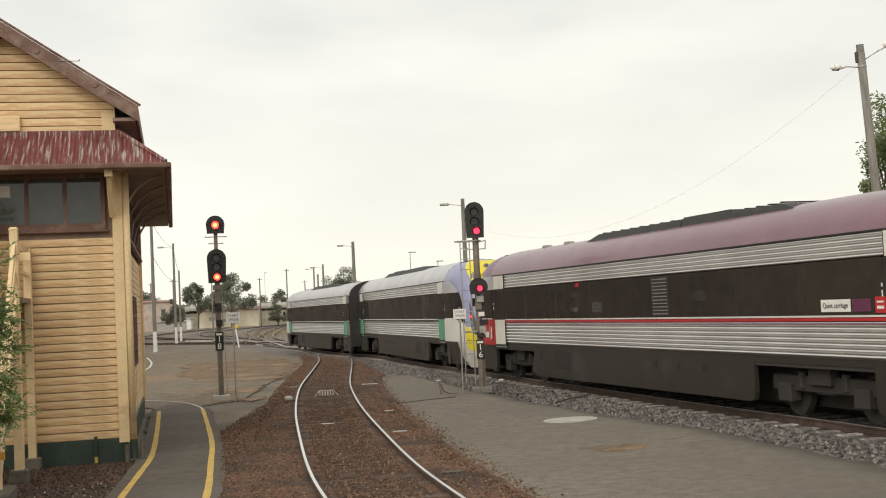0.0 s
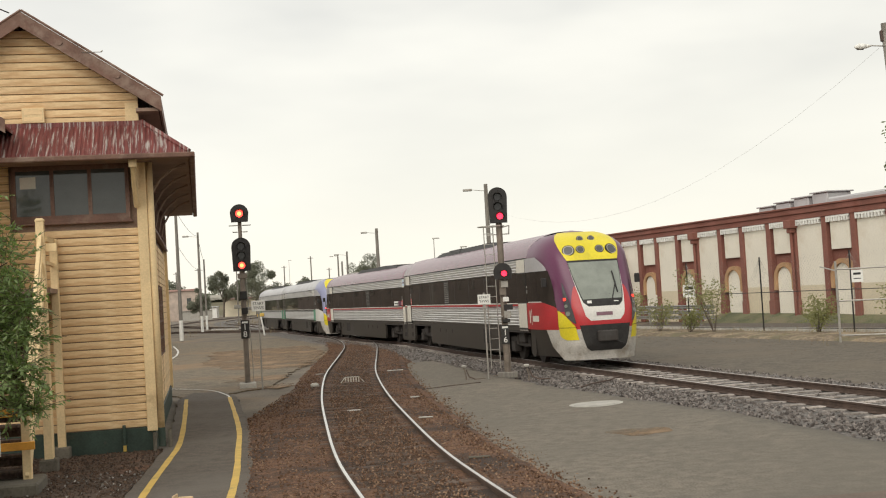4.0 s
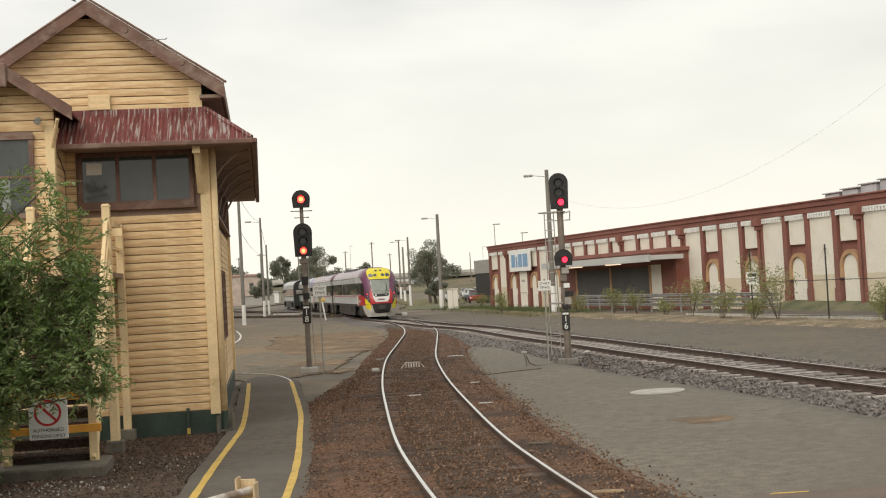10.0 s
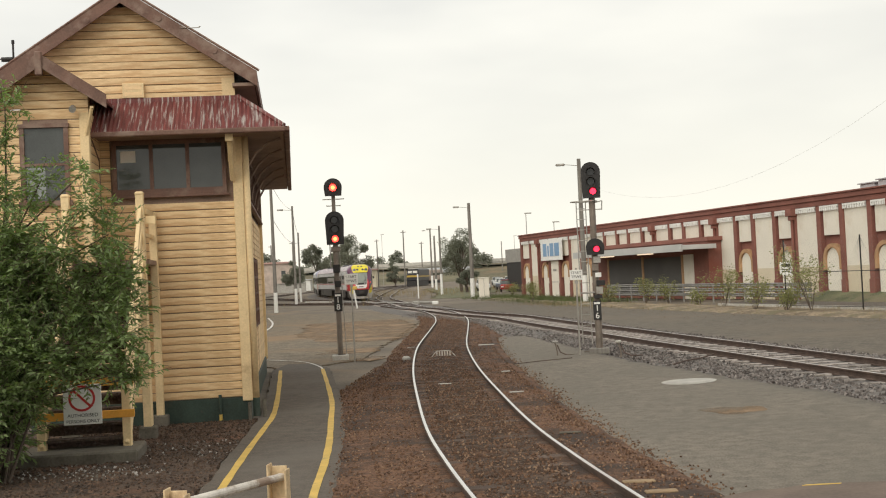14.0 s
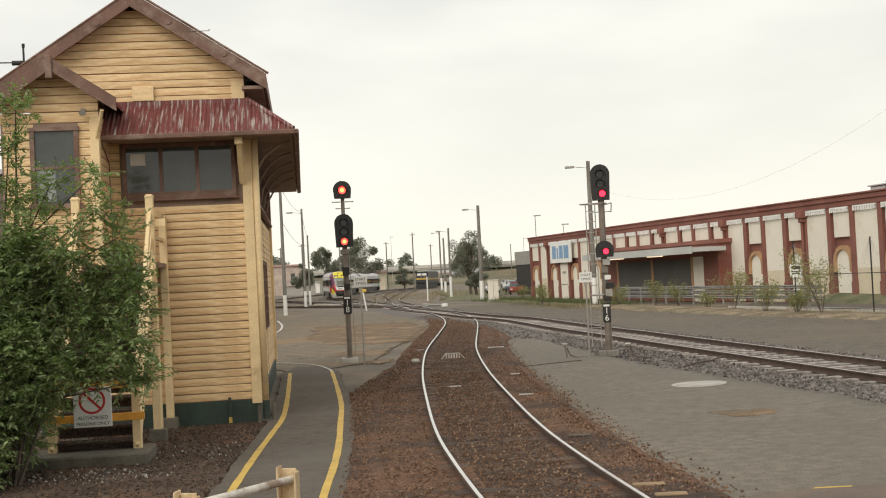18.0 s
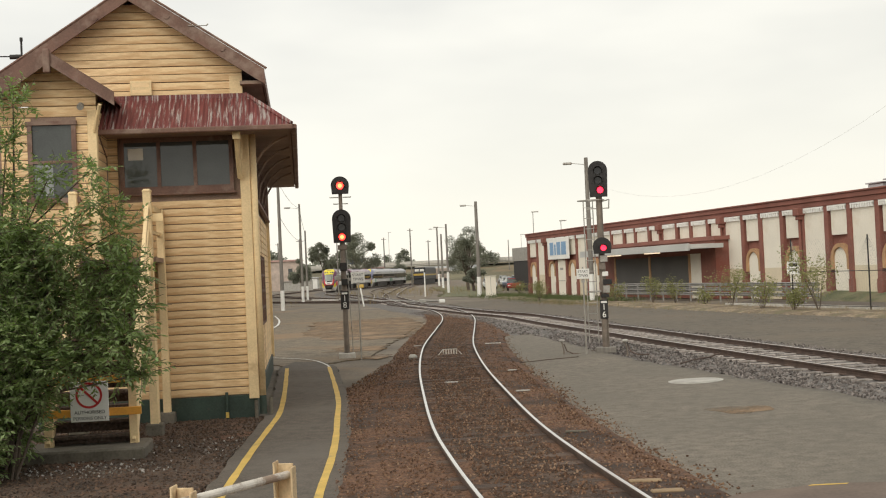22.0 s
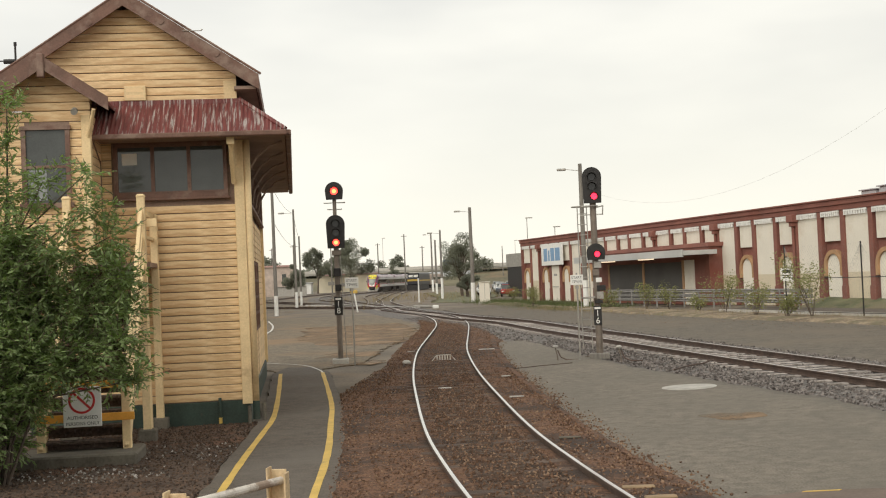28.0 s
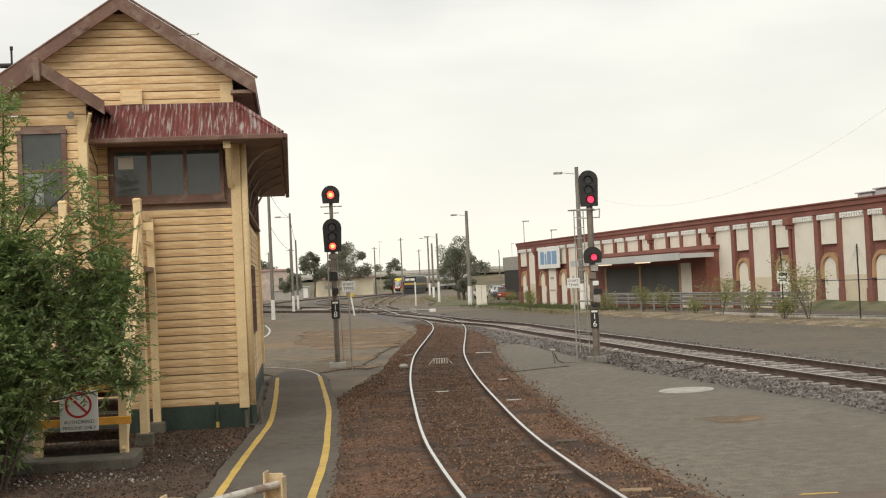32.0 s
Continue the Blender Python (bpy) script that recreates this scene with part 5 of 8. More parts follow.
part("surface", sheet(ragged([(1.0, 12.6), (1.35, 13.3), (1.62, 13.5), (2.2, 13.78), (2.65, 13.85), (4.4, 14.1), (6.2, 13.6), (5.6, 9.0), (2.2, 9.0)], 0.06, 0.2), 0.05, 0.1), "ramp", crossing)
part("edge_line", sheet(ragged([(2.2, 13.74), (2.62, 13.8), (2.64, 13.85), (2.24, 13.8)], 0.025, 0.07), 0.056, 0.02), "yellow_line", crossing, "thin worn yellow paint")

# ---- the diesel railcar train ----
for key, args in {
    "purple": ("purple_car_paint", (0.20, 0.105, 0.132), 0.24),
    "purple_dark": ("deep_purple_cab_paint", (0.13, 0.035, 0.085), 0.3),
    "lilac": ("blue_grey_cab_paint", (0.27, 0.28, 0.42), 0.35),
    "greyroof": ("pale_grey_roof_paint", (0.45, 0.44, 0.45), 0.4),
    "red_paint": ("red_car_paint", (0.46, 0.028, 0.034), 0.35),
    "yellow_paint": ("yellow_car_paint", (0.72, 0.60, 0.03), 0.4),
    "green_paint": ("green_door_paint", (0.10, 0.36, 0.22), 0.4),
    "door_cream": ("off_white_door_paint", (0.72, 0.69, 0.61), 0.45),
    "cab_white": ("soiled_white_cab_paint", (0.68, 0.66, 0.62), 0.45),
    "skirt": ("dusty_grey_skirt_paint", (0.034, 0.029, 0.024), 0.42),
    "bogie": ("grimy_bogie_steel", (0.04, 0.034, 0.03), 0.8),
}.items():
    M[key] = mat(args[0], args[1], args[2], var=0.12, scale=0.9, fine=20, bump=0.03, dirt=tuple(0.75 * c + 0.03 for c in args[1]), dirt_at=0.64)
M["nose_white"] = mat("road_soiled_white_paint", (0.5, 0.475, 0.435), 0.5, var=0.2, scale=2, fine=20, dirt=(0.3, 0.26, 0.21), dirt_at=0.58)
M["steel"] = mat("ribbed_stainless_steel", (0.64, 0.62, 0.595), 0.3, 0.92, var=0.08, scale=0.8, fine=20, bump=0.03)
M["carglass"] = glass_mat("tinted_car_window_glass", (0.042, 0.035, 0.03), 0.03)
M["carglass"].node_tree.nodes["Principled BSDF"].inputs["IOR"].default_value = 1.33
M["carglass"].node_tree.nodes["Principled BSDF"].inputs["Specular IOR Level"].default_value = 0.3
# pale base colour paints in the sky reflected by the windscreen
M["windscreen"] = glass_mat("sky_pale_glass", (0.24, 0.26, 0.23), 0.05)
M["tail_lamp"] = mat("red_tail_lamp", (1.0, 0.05, 0.03), 0.3, var=0, bump=0, emit=1.5)
M["head_lamp"] = glass_mat("head_lamp_glass", (0.085, 0.085, 0.09), 0.08)

HALF = 12.6


def width_at(z):
    """Half width of the body at a height."""
    if z < 1.25:
        return 1.36 + 0.08 * (z - 0.3) / 0.95
    if z < 3.1:
        return 1.44
    k = (z - 3.1) / 0.97
    return 1.44 * math.sqrt(max(0.0, 1 - k ** 2.6)) if k < 1 else 0.0


def front_at(z):
    """How far the cab's nose reaches at a height."""
    pts = [(0.25, 12.35), (0.6, 12.55), (1.3, 12.58), (1.6, 12.55), (2.05, 12.36), (3.25, 11.62), (3.6, 11.35), (3.85, 10.95), (4.0, 10.45), (4.07, 9.8)]
    return float(np.interp(z, [a for a, _ in pts], [b for _, b in pts]))


X_CAB = 9.6
P_BOX = 0.52


def nose(a, z):
    """A point of the cab's shell: a from -90 (one side) over 0 (front) to 90."""
    w, fr = width_at(z), front_at(z)
    w = w * (1 - 0.10 * max(0.0, min(1.0, (fr - X_CAB) / 3)) * 0)
    s, c = math.sin(radians(a)), math.cos(radians(a))
    y = w * (1 if s > 0 else -1) * abs(s) ** P_BOX
    x = X_CAB + (fr - X_CAB) * abs(c) ** P_BOX
    # the nose narrows to the front
    y *= 1 - 0.13 * ((x - X_CAB) / 3) ** 2
    return (x, y, z)


def nose_patch(a0, a1, z0, z1, na=6, nz=4, proud=0.0, edge=None):
    bm = bmesh.new()
    rows = []
    for j in range(nz + 1):
        z = z0 + (z1 - z0) * j / nz
        lo, hi = (a0, a1) if edge is None else edge(j / nz, a0, a1)
        row = []
        for i in range(na + 1):
            x, y, zz = nose(lo + (hi - lo) * i / na, z)
            d = Vector((x - 9.0, y, 0)).normalized() * proud
            row.append(bm.verts.new((x + d.x, y + d.y, zz)))
        rows.append(row)
    for r0, r1 in zip(rows, rows[1:]):
        for i in range(na):
            bm.faces.new((r0[i], r0[i + 1], r1[i + 1], r1[i]))
    bmesh.ops.recalc_face_normals(bm, faces=bm.faces)
    return bm


def side_patch(side, z0, z1, x_low, x_high, nx=8, nz=6, proud=0.01, x_back=None):
    """A field on the cab's flank, from the body forward to x_low at z0 and x_high at z1."""
    bm = bmesh.new()
    rows = []
    for j in range(nz + 1):
        z = z0 + (z1 - z0) * j / nz
        xe = x_low + (x_high - x_low) * (j / nz) ** 1.6
        row = []
        for i in range(nx + 1):
            xb = X_CAB if x_back is None else x_back
            x = xb + (xe - xb) * i / nx
            k = min(1.0, max(0.0, (x - X_CAB) / (front_at(z) - X_CAB)))
            a = math.degrees(math.acos(k ** (1 / P_BOX)))
            px, py, pz = nose(side * a, z)
            row.append(bm.verts.new((px, py + side * proud, pz)))
        rows.append(row)
    for r0, r1 in zip(rows, rows[1:]):
        for i in range(nx):
            bm.faces.new((r0[i], r0[i + 1], r1[i + 1], r1[i]))
    bmesh.ops.recalc_face_normals(bm, faces=bm.faces)
    return bm


def side_strip(x0, x1, z0, z1, side, proud=0.0, thick=0.03):
    """A panel on the flat of one side."""
    return boxes((x0, x1, *sorted((side * (width_at((z0 + z1) / 2) + proud - thick), side * (width_at((z0 + z1) / 2) + proud))), z0, z1))


def ribbed(x0, x1, z0, z1, side, count):
    bm = bmesh.new()
    h = (z1 - z0) / count
    prof = []
    for k in range(count):
        zc = z0 + (k + 0.5) * h
        w = width_at(zc)
        prof += [(w - 0.045, zc - h * 0.5), (w - 0.004, zc - h * 0.14), (w, zc), (w - 0.012, zc + h * 0.26), (w - 0.045, zc + h * 0.49)]
    ends = [[bm.verts.new((x, side * a, z)) for a, z in prof] for x in (x0, x1)]
    for i in range(len(prof) - 1):
        bm.faces.new((ends[0][i], ends[0][i + 1], ends[1][i + 1], ends[1][i]))
    bmesh.ops.recalc_face_normals(bm, faces=bm.faces)
    if (bm.faces[:][0].normal.y > 0) != (side > 0):
        bmesh.ops.reverse_faces(bm, faces=bm.faces)
    return bm


def bogie(parent, x):
    b = part("bogie", boxes((x - 1.75, x + 1.75, -1.12, -0.92, 0.48, 0.78), (x - 1.75, x + 1.75, 0.92, 1.12, 0.48, 0.78), (x - 0.3, x + 0.3, -1.1, 1.1, 0.45, 0.85), (x - 1.45, x - 1.0, -1.2, -0.95, 0.28, 0.62), (x + 1.0, x + 1.45, -1.2, -0.95, 0.28, 0.62), (x - 1.45, x - 1.0, 0.95, 1.2, 0.28, 0.62), (x + 1.0, x + 1.45, 0.95, 1.2, 0.28, 0.62), (x - 0.35, x + 0.35, -1.22, -1.0, 0.62, 0.95), (x - 0.35, x + 0.35, 1.0, 1.22, 0.62, 0.95), bevel=0.02), "bogie", parent, "grimy black bogie frame")
    for dx in (-1.22, 1.22):
        bm = bmesh.new()
        for s in (-1, 1):
            tube(bm, (x + dx, s * 0.76, 0.43), (x + dx, s * 0.90, 0.43), 0.43, n=24)
        tube(bm, (x + dx, -0.8, 0.43), (x + dx, 0.8, 0.43), 0.08, n=10)
        part("wheelset", bm, "bogie", b)
    for dx in (-0.7, 0.7):
        for s in (-1, 1):
            part("spring", tubes(((x + dx, s * 1.1, 0.55), (x + dx, s * 1.1, 0.85), 0.09)), "bogie", b, "grimy coil spring")


def railcar(name, label, livery):
    t = thing(name, pose(0, 0, 0), label, "train car", "cars of the train")
    roof_m = "purple" if livery == "purple" else "greyroof"
    cab_m = "purple_dark" if livery == "purple" else "lilac"
    stripe_m = "red_paint" if livery == "purple" else "skirt"
    door_m = "door_cream" if livery == "purple" else "green_paint"
    panel_m = "red_paint" if livery == "purple" else "cab_white"
    x0, x1, x_door = -HALF + 0.13, X_CAB, X_CAB - 1.2
    # inner body keeps daylight out
    bm = bmesh.new()
    box(bm, x0 + 0.02, x1 + 0.2, -1.38, 1.38, 0.95, 3.3)
    part("body", bm, "bogie", t, "dark inner body shell")
    part("underframe", boxes((-12.0, 10.5, -0.6, 0.6, 0.16, 1.0)), "bogie", t, "grimy dark underframe")
    # roof
    bm = bmesh.new()
    zs = [3.27, 3.4, 3.5, 3.6, 3.7, 3.8, 3.88, 3.95, 4.0, 4.04, 4.07]
    prof = [(-width_at(z) if z < 4.07 else 0.0, z) for z in zs] + [(width_at(z), z) for z in zs[-2::-1]]
    rings = [[bm.verts.new((x, y, z)) for y, z in prof] for x in np.linspace(x0, x1, 14)]
    for a, b in zip(rings, rings[1:]):
        for i in range(len(prof) - 1):
            bm.faces.new((a[i], b[i], b[i + 1], a[i + 1]))
    bm.faces.new(rings[0])
    bmesh.ops.recalc_face_normals(bm, faces=bm.faces)
    part("roof", bm, roof_m, t, smooth=True)
    for prof_u, label_u in (([(-7.4, 3.93), (-6.9, 4.06), (-4.9, 4.11), (-4.8, 4.14), (-2.65, 4.14), (-2.65, 3.93)], "dark louvred air-conditioning unit"), ([(-2.6, 3.93), (-2.6, 4.11), (2.3, 4.10), (3.0, 3.93)], "dark louvred roof unit")):
        bm = bmesh.new()
        sides = [[bm.verts.new((px, w * (0.82 if pz < 4 else 0.74), pz)) for px, pz in prof_u] for w in (-1, 1)]
        bm.faces.new(sides[0])
        bm.faces.new(sides[1][::-1])
        for i in range(len(prof_u)):
            bm.faces.new((sides[0][i], sides[1][i], sides[1][i - 1], sides[0][i - 1]))
        bmesh.ops.recalc_face_normals(bm, faces=bm.faces)
        ru = part("roof_unit", bm, "black", t, label_u)
        xa, xb = prof_u[0][0] + 0.6, prof_u[-1][0] - 0.7
        for k in range(8):
            xk = xa + k * (xb - xa) / 7.5
            part("louvre", boxes((xk, xk + 0.1, -0.7, 0.7, 4.09, 4.13 if xk > -4.8 else 4.115)), "bogie", ru)
    for px in (-10.4, 5.2, 7.0):
        part("roof_pod", boxes((px, px + 0.3, 0.25, 0.5, 3.98, 4.10), bevel=0.03), "galv", t, "small grey roof fitting")
    # bellows that follow the body's outline between the cars
    bm = bmesh.new()
    ring_b = [(1.40, 0.5)] + [(width_at(z) * 0.985 - 0.02, z - 0.01) for z in (1.3, 2.0, 3.1, 3.4, 3.6, 3.8, 3.95, 4.03)]
    ring_b += [(-y, z) for y, z in ring_b[::-1]]
    ends_b = [[bm.verts.new((px, y, z)) for y, z in ring_b] for px in (-HALF - 0.03, x0 + 0.004)]
    for i in range(len(ring_b)):
        bm.faces.new((ends_b[0][i - 1], ends_b[0][i], ends_b[1][i], ends_b[1][i - 1]))
    bm.faces.new(ends_b[0])
    bmesh.ops.recalc_face_normals(bm, faces=bm.faces)
    part("gangway", bm, "black", t, "black rubber gangway bellows")
    for s in (-1, 1):
        part("lower_side", ribbed(x0, x_door, 1.15, 1.80, s, 7), "steel", t, "ribbed stainless steel side")
        part("stripe", side_strip(x0, x_door, 1.80, 1.855, s, -0.002), stripe_m, t)
        part("stripe", side_strip(x0, x_door, 1.74, 1.765, s, 0.001), "purple_dark" if livery == "purple" else "skirt", t)
        part("trim_line", side_strip(x0, x_door, 1.865, 1.90, s, -0.001), "cab_white", t, "thin pale trim line")
        part("window_band", side_strip(x0, x1 + 0.05, 1.90, 2.84, s, 0.0), "carglass", t, "dark tinted window band")
        part("upper_side", ribbed(x0, x_door, 2.84, 3.28, s, 5), "steel", t, "ribbed stainless steel cant rail")
        part("gutter", side_strip(x0, x1, 3.27, 3.30, s, 0.012), "black", t, "thin dark roof gutter")
        for i, xa in enumerate((x0 + 0.55, x_door)):
            part("door_seal", side_strip(xa - 0.03, xa + 0.98, 1.06, 3.28, s, 0.006), "black", t, "black rubber door seal")
            d = part("door", side_strip(xa, xa + 0.95, 1.12, 1.88, s, 0.012), door_m, t)
            part("door_window", side_strip(xa, xa + 0.95, 1.91, 2.82, s, 0.012), "carglass", d)
            part("door_top", side_strip(xa, xa + 0.95, 2.85, 3.26, s, 0.012), door_m if livery == "purple" else "cab_white", d)
            part("door_step", side_strip(xa - 0.02, xa + 0.97, 1.02, 1.07, s, 0.02), "galv", d, "steel door step")
            part("door_marks", boxes((xa + 1.06, xa + 1.09, *sorted((s * 1.43, s * 1.444)), 2.2, 2.3), (xa + 1.06, xa + 1.09, *sorted((s * 1.43, s * 1.444)), 2.36, 2.42)), "white", d, "small white marks")
        if livery == "purple":
            ns = part("notice", side_strip(x0 + 1.55, x0 + 1.83, 1.93, 2.2, s, 0.004), "red_paint", t, "small red notice")
            part("bar", side_strip(x0 + 1.6, x0 + 1.78, 2.0, 2.05, s, 0.007), "white", ns)
            part("bar", side_strip(x0 + 1.6, x0 + 1.78, 2.1, 2.13, s, 0.007), "white", ns)
            gr = part("window_grille", side_strip(-3.1, -2.2, 1.93, 2.82, s, 0.003), "black", t, "louvred grille in the window band")
            for k in range(11):
                part("slat", side_strip(-3.02, -2.28, 1.97 + k * 0.078, 1.99 + k * 0.078, s, 0.014), "galv", gr)
        # flank of the cab behind the nose
        part("cab_panel", side_strip(x_door + 0.99, x1 + 0.02, 1.08, 1.89, s, 0.004), panel_m, t)
        part("cab_panel_top", side_strip(x_door + 0.99, x1 + 0.02, 2.84, 3.27, s, 0.004), "greyroof", t)
        for xm in (-8.6, -6.1, -1.1, 1.4, 3.9, 6.4):
            part("mullion", boxes((xm, xm + 0.035, *sorted((s * 1.4, s * 1.441)), 1.91, 2.83)), "black", t)
        # skirts, with cut-outs at the bogies
        bm = bmesh.new()
        yy0, yy1 = sorted((s * 1.30, s * 1.395))
        for a, b in ((x0, -10.45), (-6.55, 6.0), (9.5, 10.0)):
            k = 0.18
            out = [(a, 1.18), (a, 0.24 + k), (a + 0.05, 0.24 + 0.05), (a + k, 0.24), (b - k, 0.24), (b - 0.05, 0.24 + 0.05), (b, 0.24 + k), (b, 1.18)]
            w = [[bm.verts.new((px, yy, pz)) for px, pz in out] for yy in (yy0, yy1)]
            bm.faces.new(w[0])
            bm.faces.new(w[1][::-1])
            for i in range(8):
                bm.faces.new((w[0][i - 1], w[1][i - 1], w[1][i], w[0][i]))
        box(bm, -10.45, -6.55, yy0, yy1, 1.02, 1.18)
        box(bm, 6.0, 9.5, yy0, yy1, 1.02, 1.18)
        bmesh.ops.recalc_face_normals(bm, faces=bm.faces)
        part("skirt", bm, "skirt", t, "dusty grey underfloor skirt")
        for a, b, za, zb in ((3.2, 4.3, 0.5, 1.0), (-11.3, -10.85, 0.42, 0.62), (-11.3, -10.85, 0.8, 1.0), (-4.6, -4.4, 0.75, 0.9), (-3.4, -3.25, 0.75, 0.9), (-2.2, -2.05, 0.75, 0.9), (5.3, 5.45, 0.75, 0.95)):
            part("vent", boxes((a, b, *sorted((s * 1.37, s * 1.40)), za, zb)), "black", t, "black grille")
        # end pillar beside the gangway
        part("end_panel", side_strip(x0, x0 + 0.52, 1.12, 1.80, s, 0.008), "steel", t)
        part("end_panel", side_strip(x0, x0 + 0.52, 2.86, 3.26, s, 0.008), "steel", t)
        # cab flank
        panel_label = "red cab side panel" if livery == "purple" else "white cab side panel"
        part("cab_side", side_patch(s, 1.08, 1.70, 11.84, 11.80), panel_m, t, panel_label, smooth=True)
        part("cab_shoulder", side_patch(s, 1.70, 1.90, 11.80, 10.9, proud=0.014), panel_m, t, smooth=True)
        part("cab_trim", side_patch(s, 1.90, 1.93, 10.9, 10.86, nz=1, proud=0.018), "cab_white", t, "thin white trim line")
        if livery == "purple":
            for xa, xb, za, zb in ((9.7, 9.8, 1.28, 1.66), (9.9, 9.94, 1.22, 1.7), (10.02, 10.6, 1.32, 1.5)):
                part("logo", side_patch(s, za, zb, xb, xb, 2, 1, 0.02, xa), "door_cream", t, "pale plain logo bar")
        part("cab_window", side_patch(s, 1.93, 2.84, 11.68, 11.26, proud=0.012), "carglass", t, "driver's side window", smooth=True)
        part("cab_window_toe", side_patch(s, 1.73, 1.94, 11.76, 11.69, proud=0.009, x_back=10.7), "carglass", t, "dark lower toe of the side window", smooth=True)
        part("cab_cant", side_patch(s, 2.84, 3.27, 11.2, 10.45, proud=0.012), "greyroof", t, "grey panel over the side window", smooth=True)
    bogie(t, -8.5)
    bogie(t, 7.75)
    # cab nose in colour fields
    part("cab_shell", nose_patch(-90, 90, 1.58, 4.07, 30, 16, 0.0), cab_m, t, smooth=True)
    low_m = "red_paint" if livery == "purple" else "cab_white"
    part("cab_lower", nose_patch(-90, 90, 1.08, 1.60, 30, 4, 0.0), low_m, t, smooth=True)

    def edges(zs, inner, outer, z0, z1, s):
        """Inner and outer turn of a field at a share of its height."""
        def at(u, a, b):
            z = z0 + (z1 - z0) * u
            return sorted((s * float(np.interp(z, zs, inner)), s * float(np.interp(z, zs, outer))))
        return at

    for s in (-1, 1):
        part("yellow_corner", nose_patch(28, 55, 1.14, 1.64, 10, 7, 0.012, edges((1.14, 1.2, 1.5, 1.64), (28, 30, 44, 53), (55, 55, 54.7, 54.5), 1.14, 1.64, s)), "yellow_paint", t, "yellow corner panel", smooth=True)
        part("yellow_corner", nose_patch(28, 55, 0.77, 1.125, 10, 6, 0.012, edges((0.77, 0.82, 0.9, 1.125), (24, 25, 26, 28), (44, 50, 54, 55), 0.77, 1.125, s)), "yellow_paint", t, "yellow lower corner panel", smooth=True)
        part("seam", nose_patch(*sorted((s * 27, s * 56)), 1.12, 1.145, 6, 1, 0.009), "black", t)
        hl = part("headlamp", nose_patch(28, 43, 1.25, 2.45, 5, 12, 0.016, edges((1.25, 1.37, 1.52, 2.06, 2.45), (26.5, 28, 29.5, 34.5, 36.8), (29, 38, 43.5, 41.5, 37.8), 1.25, 2.45, s)), "head_lamp", t, "tall dark headlamp glass", smooth=True)
        for a, zz, rr, mm in ((39, 1.96, 0.045, "tail_lamp"), (38.5, 1.76, 0.05, "windscreen"), (37.5, 1.54, 0.07, "windscreen")):
            c = nose(s * a, zz)
            part("tail_lamp" if mm == "tail_lamp" else "lens", tubes((c, (c[0] + 0.035, c[1] + s * 0.035, c[2]), rr), n=14), mm, hl, "small lit red tail lamp" if mm == "tail_lamp" else "")
        part("mirror", boxes((11.4, 11.48, *sorted((s * 1.38, s * 1.54)), 2.35, 2.62), bevel=0.02), "black", t)
    part("red_field", nose_patch(-40, 40, 1.08, 2.32, 24, 10, 0.005, (lambda u, a, b: (-(32 + 2 * u - 13 * u ** 3), 32 + 2 * u - 13 * u ** 3))), low_m, t, smooth=True)
    part("yellow_brow", nose_patch(-26, 26, 3.09, 3.98, 20, 12, 0.012, (lambda u, a, b: (-(20.5 + 19 * u + 14 * u ** 3), 20.5 + 19 * u + 14 * u ** 3))), "yellow_paint", t, "yellow brow panel", smooth=True)
    for a, z, rr in ((-15, 3.38, 0.185), (15, 3.38, 0.185), (-3.2, 3.40, 0.135), (3.2, 3.40, 0.135), (-1.6, 3.73, 0.105), (1.6, 3.73, 0.105)):
        c = Vector(nose(a, z))
        d = Vector((0.86, 0.3 if a > 6 else -0.3 if a < -6 else 0, 0.5)).normalized()
        q = part("round_lamp", tubes((c - d * 0.05, c + d * 0.03, rr), n=22), "black", t, "round black-rimmed lamp")
        part("rim", tubes((c + d * 0.012, c + d * 0.036, rr * 0.86), n=22), "galv", q)
        part("lens", tubes((c + d * 0.02, c + d * 0.042, rr * 0.72), n=22), "head_lamp", q)
    part("screen_surround", nose_patch(-23, 23, 1.31, 3.05, 16, 12, 0.010, (lambda u, a, b: (-(8 + 12.5 * u ** 0.36), 8 + 12.5 * u ** 0.36))), "cab_white", t, "scuffed white windscreen surround", smooth=True)
    part("screen_seal", nose_patch(-21, 21, 1.72, 3.085, 14, 12, 0.013, (lambda u, a, b: (-(8.2 + 12.4 * u ** 0.36), 8.2 + 12.4 * u ** 0.36))), "black", t, "black windscreen seal", smooth=True)
    scr = part("windscreen", nose_patch(-19, 19, 1.77, 3.03, 14, 12, 0.016, (lambda u, a, b: (-(8 + 11.5 * u ** 0.4), 8 + 11.5 * u ** 0.4))), "windscreen", t, "large raked windscreen", smooth=True)
    part("screen_band", nose_patch(-15, 15, 1.77, 1.93, 10, 3, 0.02, (lambda u, a, b: (-(8 + 5 * u ** 0.5), 8 + 5 * u ** 0.5))), "black", scr, "black lower screen band", smooth=True)
    for a0, z0, a1, z1, rr in ((3, 1.9, 9, 2.4, 0.016), (9, 2.1, 8, 2.72, 0.022)):
        p0, p1 = Vector(nose(a0, z0)), Vector(nose(a1, z1))
        part("wiper", tubes((p0 + Vector((0.04, 0, 0)), p1 + Vector((0.05, 0, 0)), rr), n=6), "black", scr)
    part("number_bar", nose_patch(-9, -5, 1.81, 1.89, 3, 1, 0.03), "white", scr, "plain white bar")
    part("name_bar", nose_patch(4, 8, 1.83, 1.855, 3, 1, 0.03), "white", scr, "plain white bar")
    part("logo", nose_patch(-3, 2, 1.45, 1.55, 4, 1, 0.02), "purple", t, "faint plain logo bar")
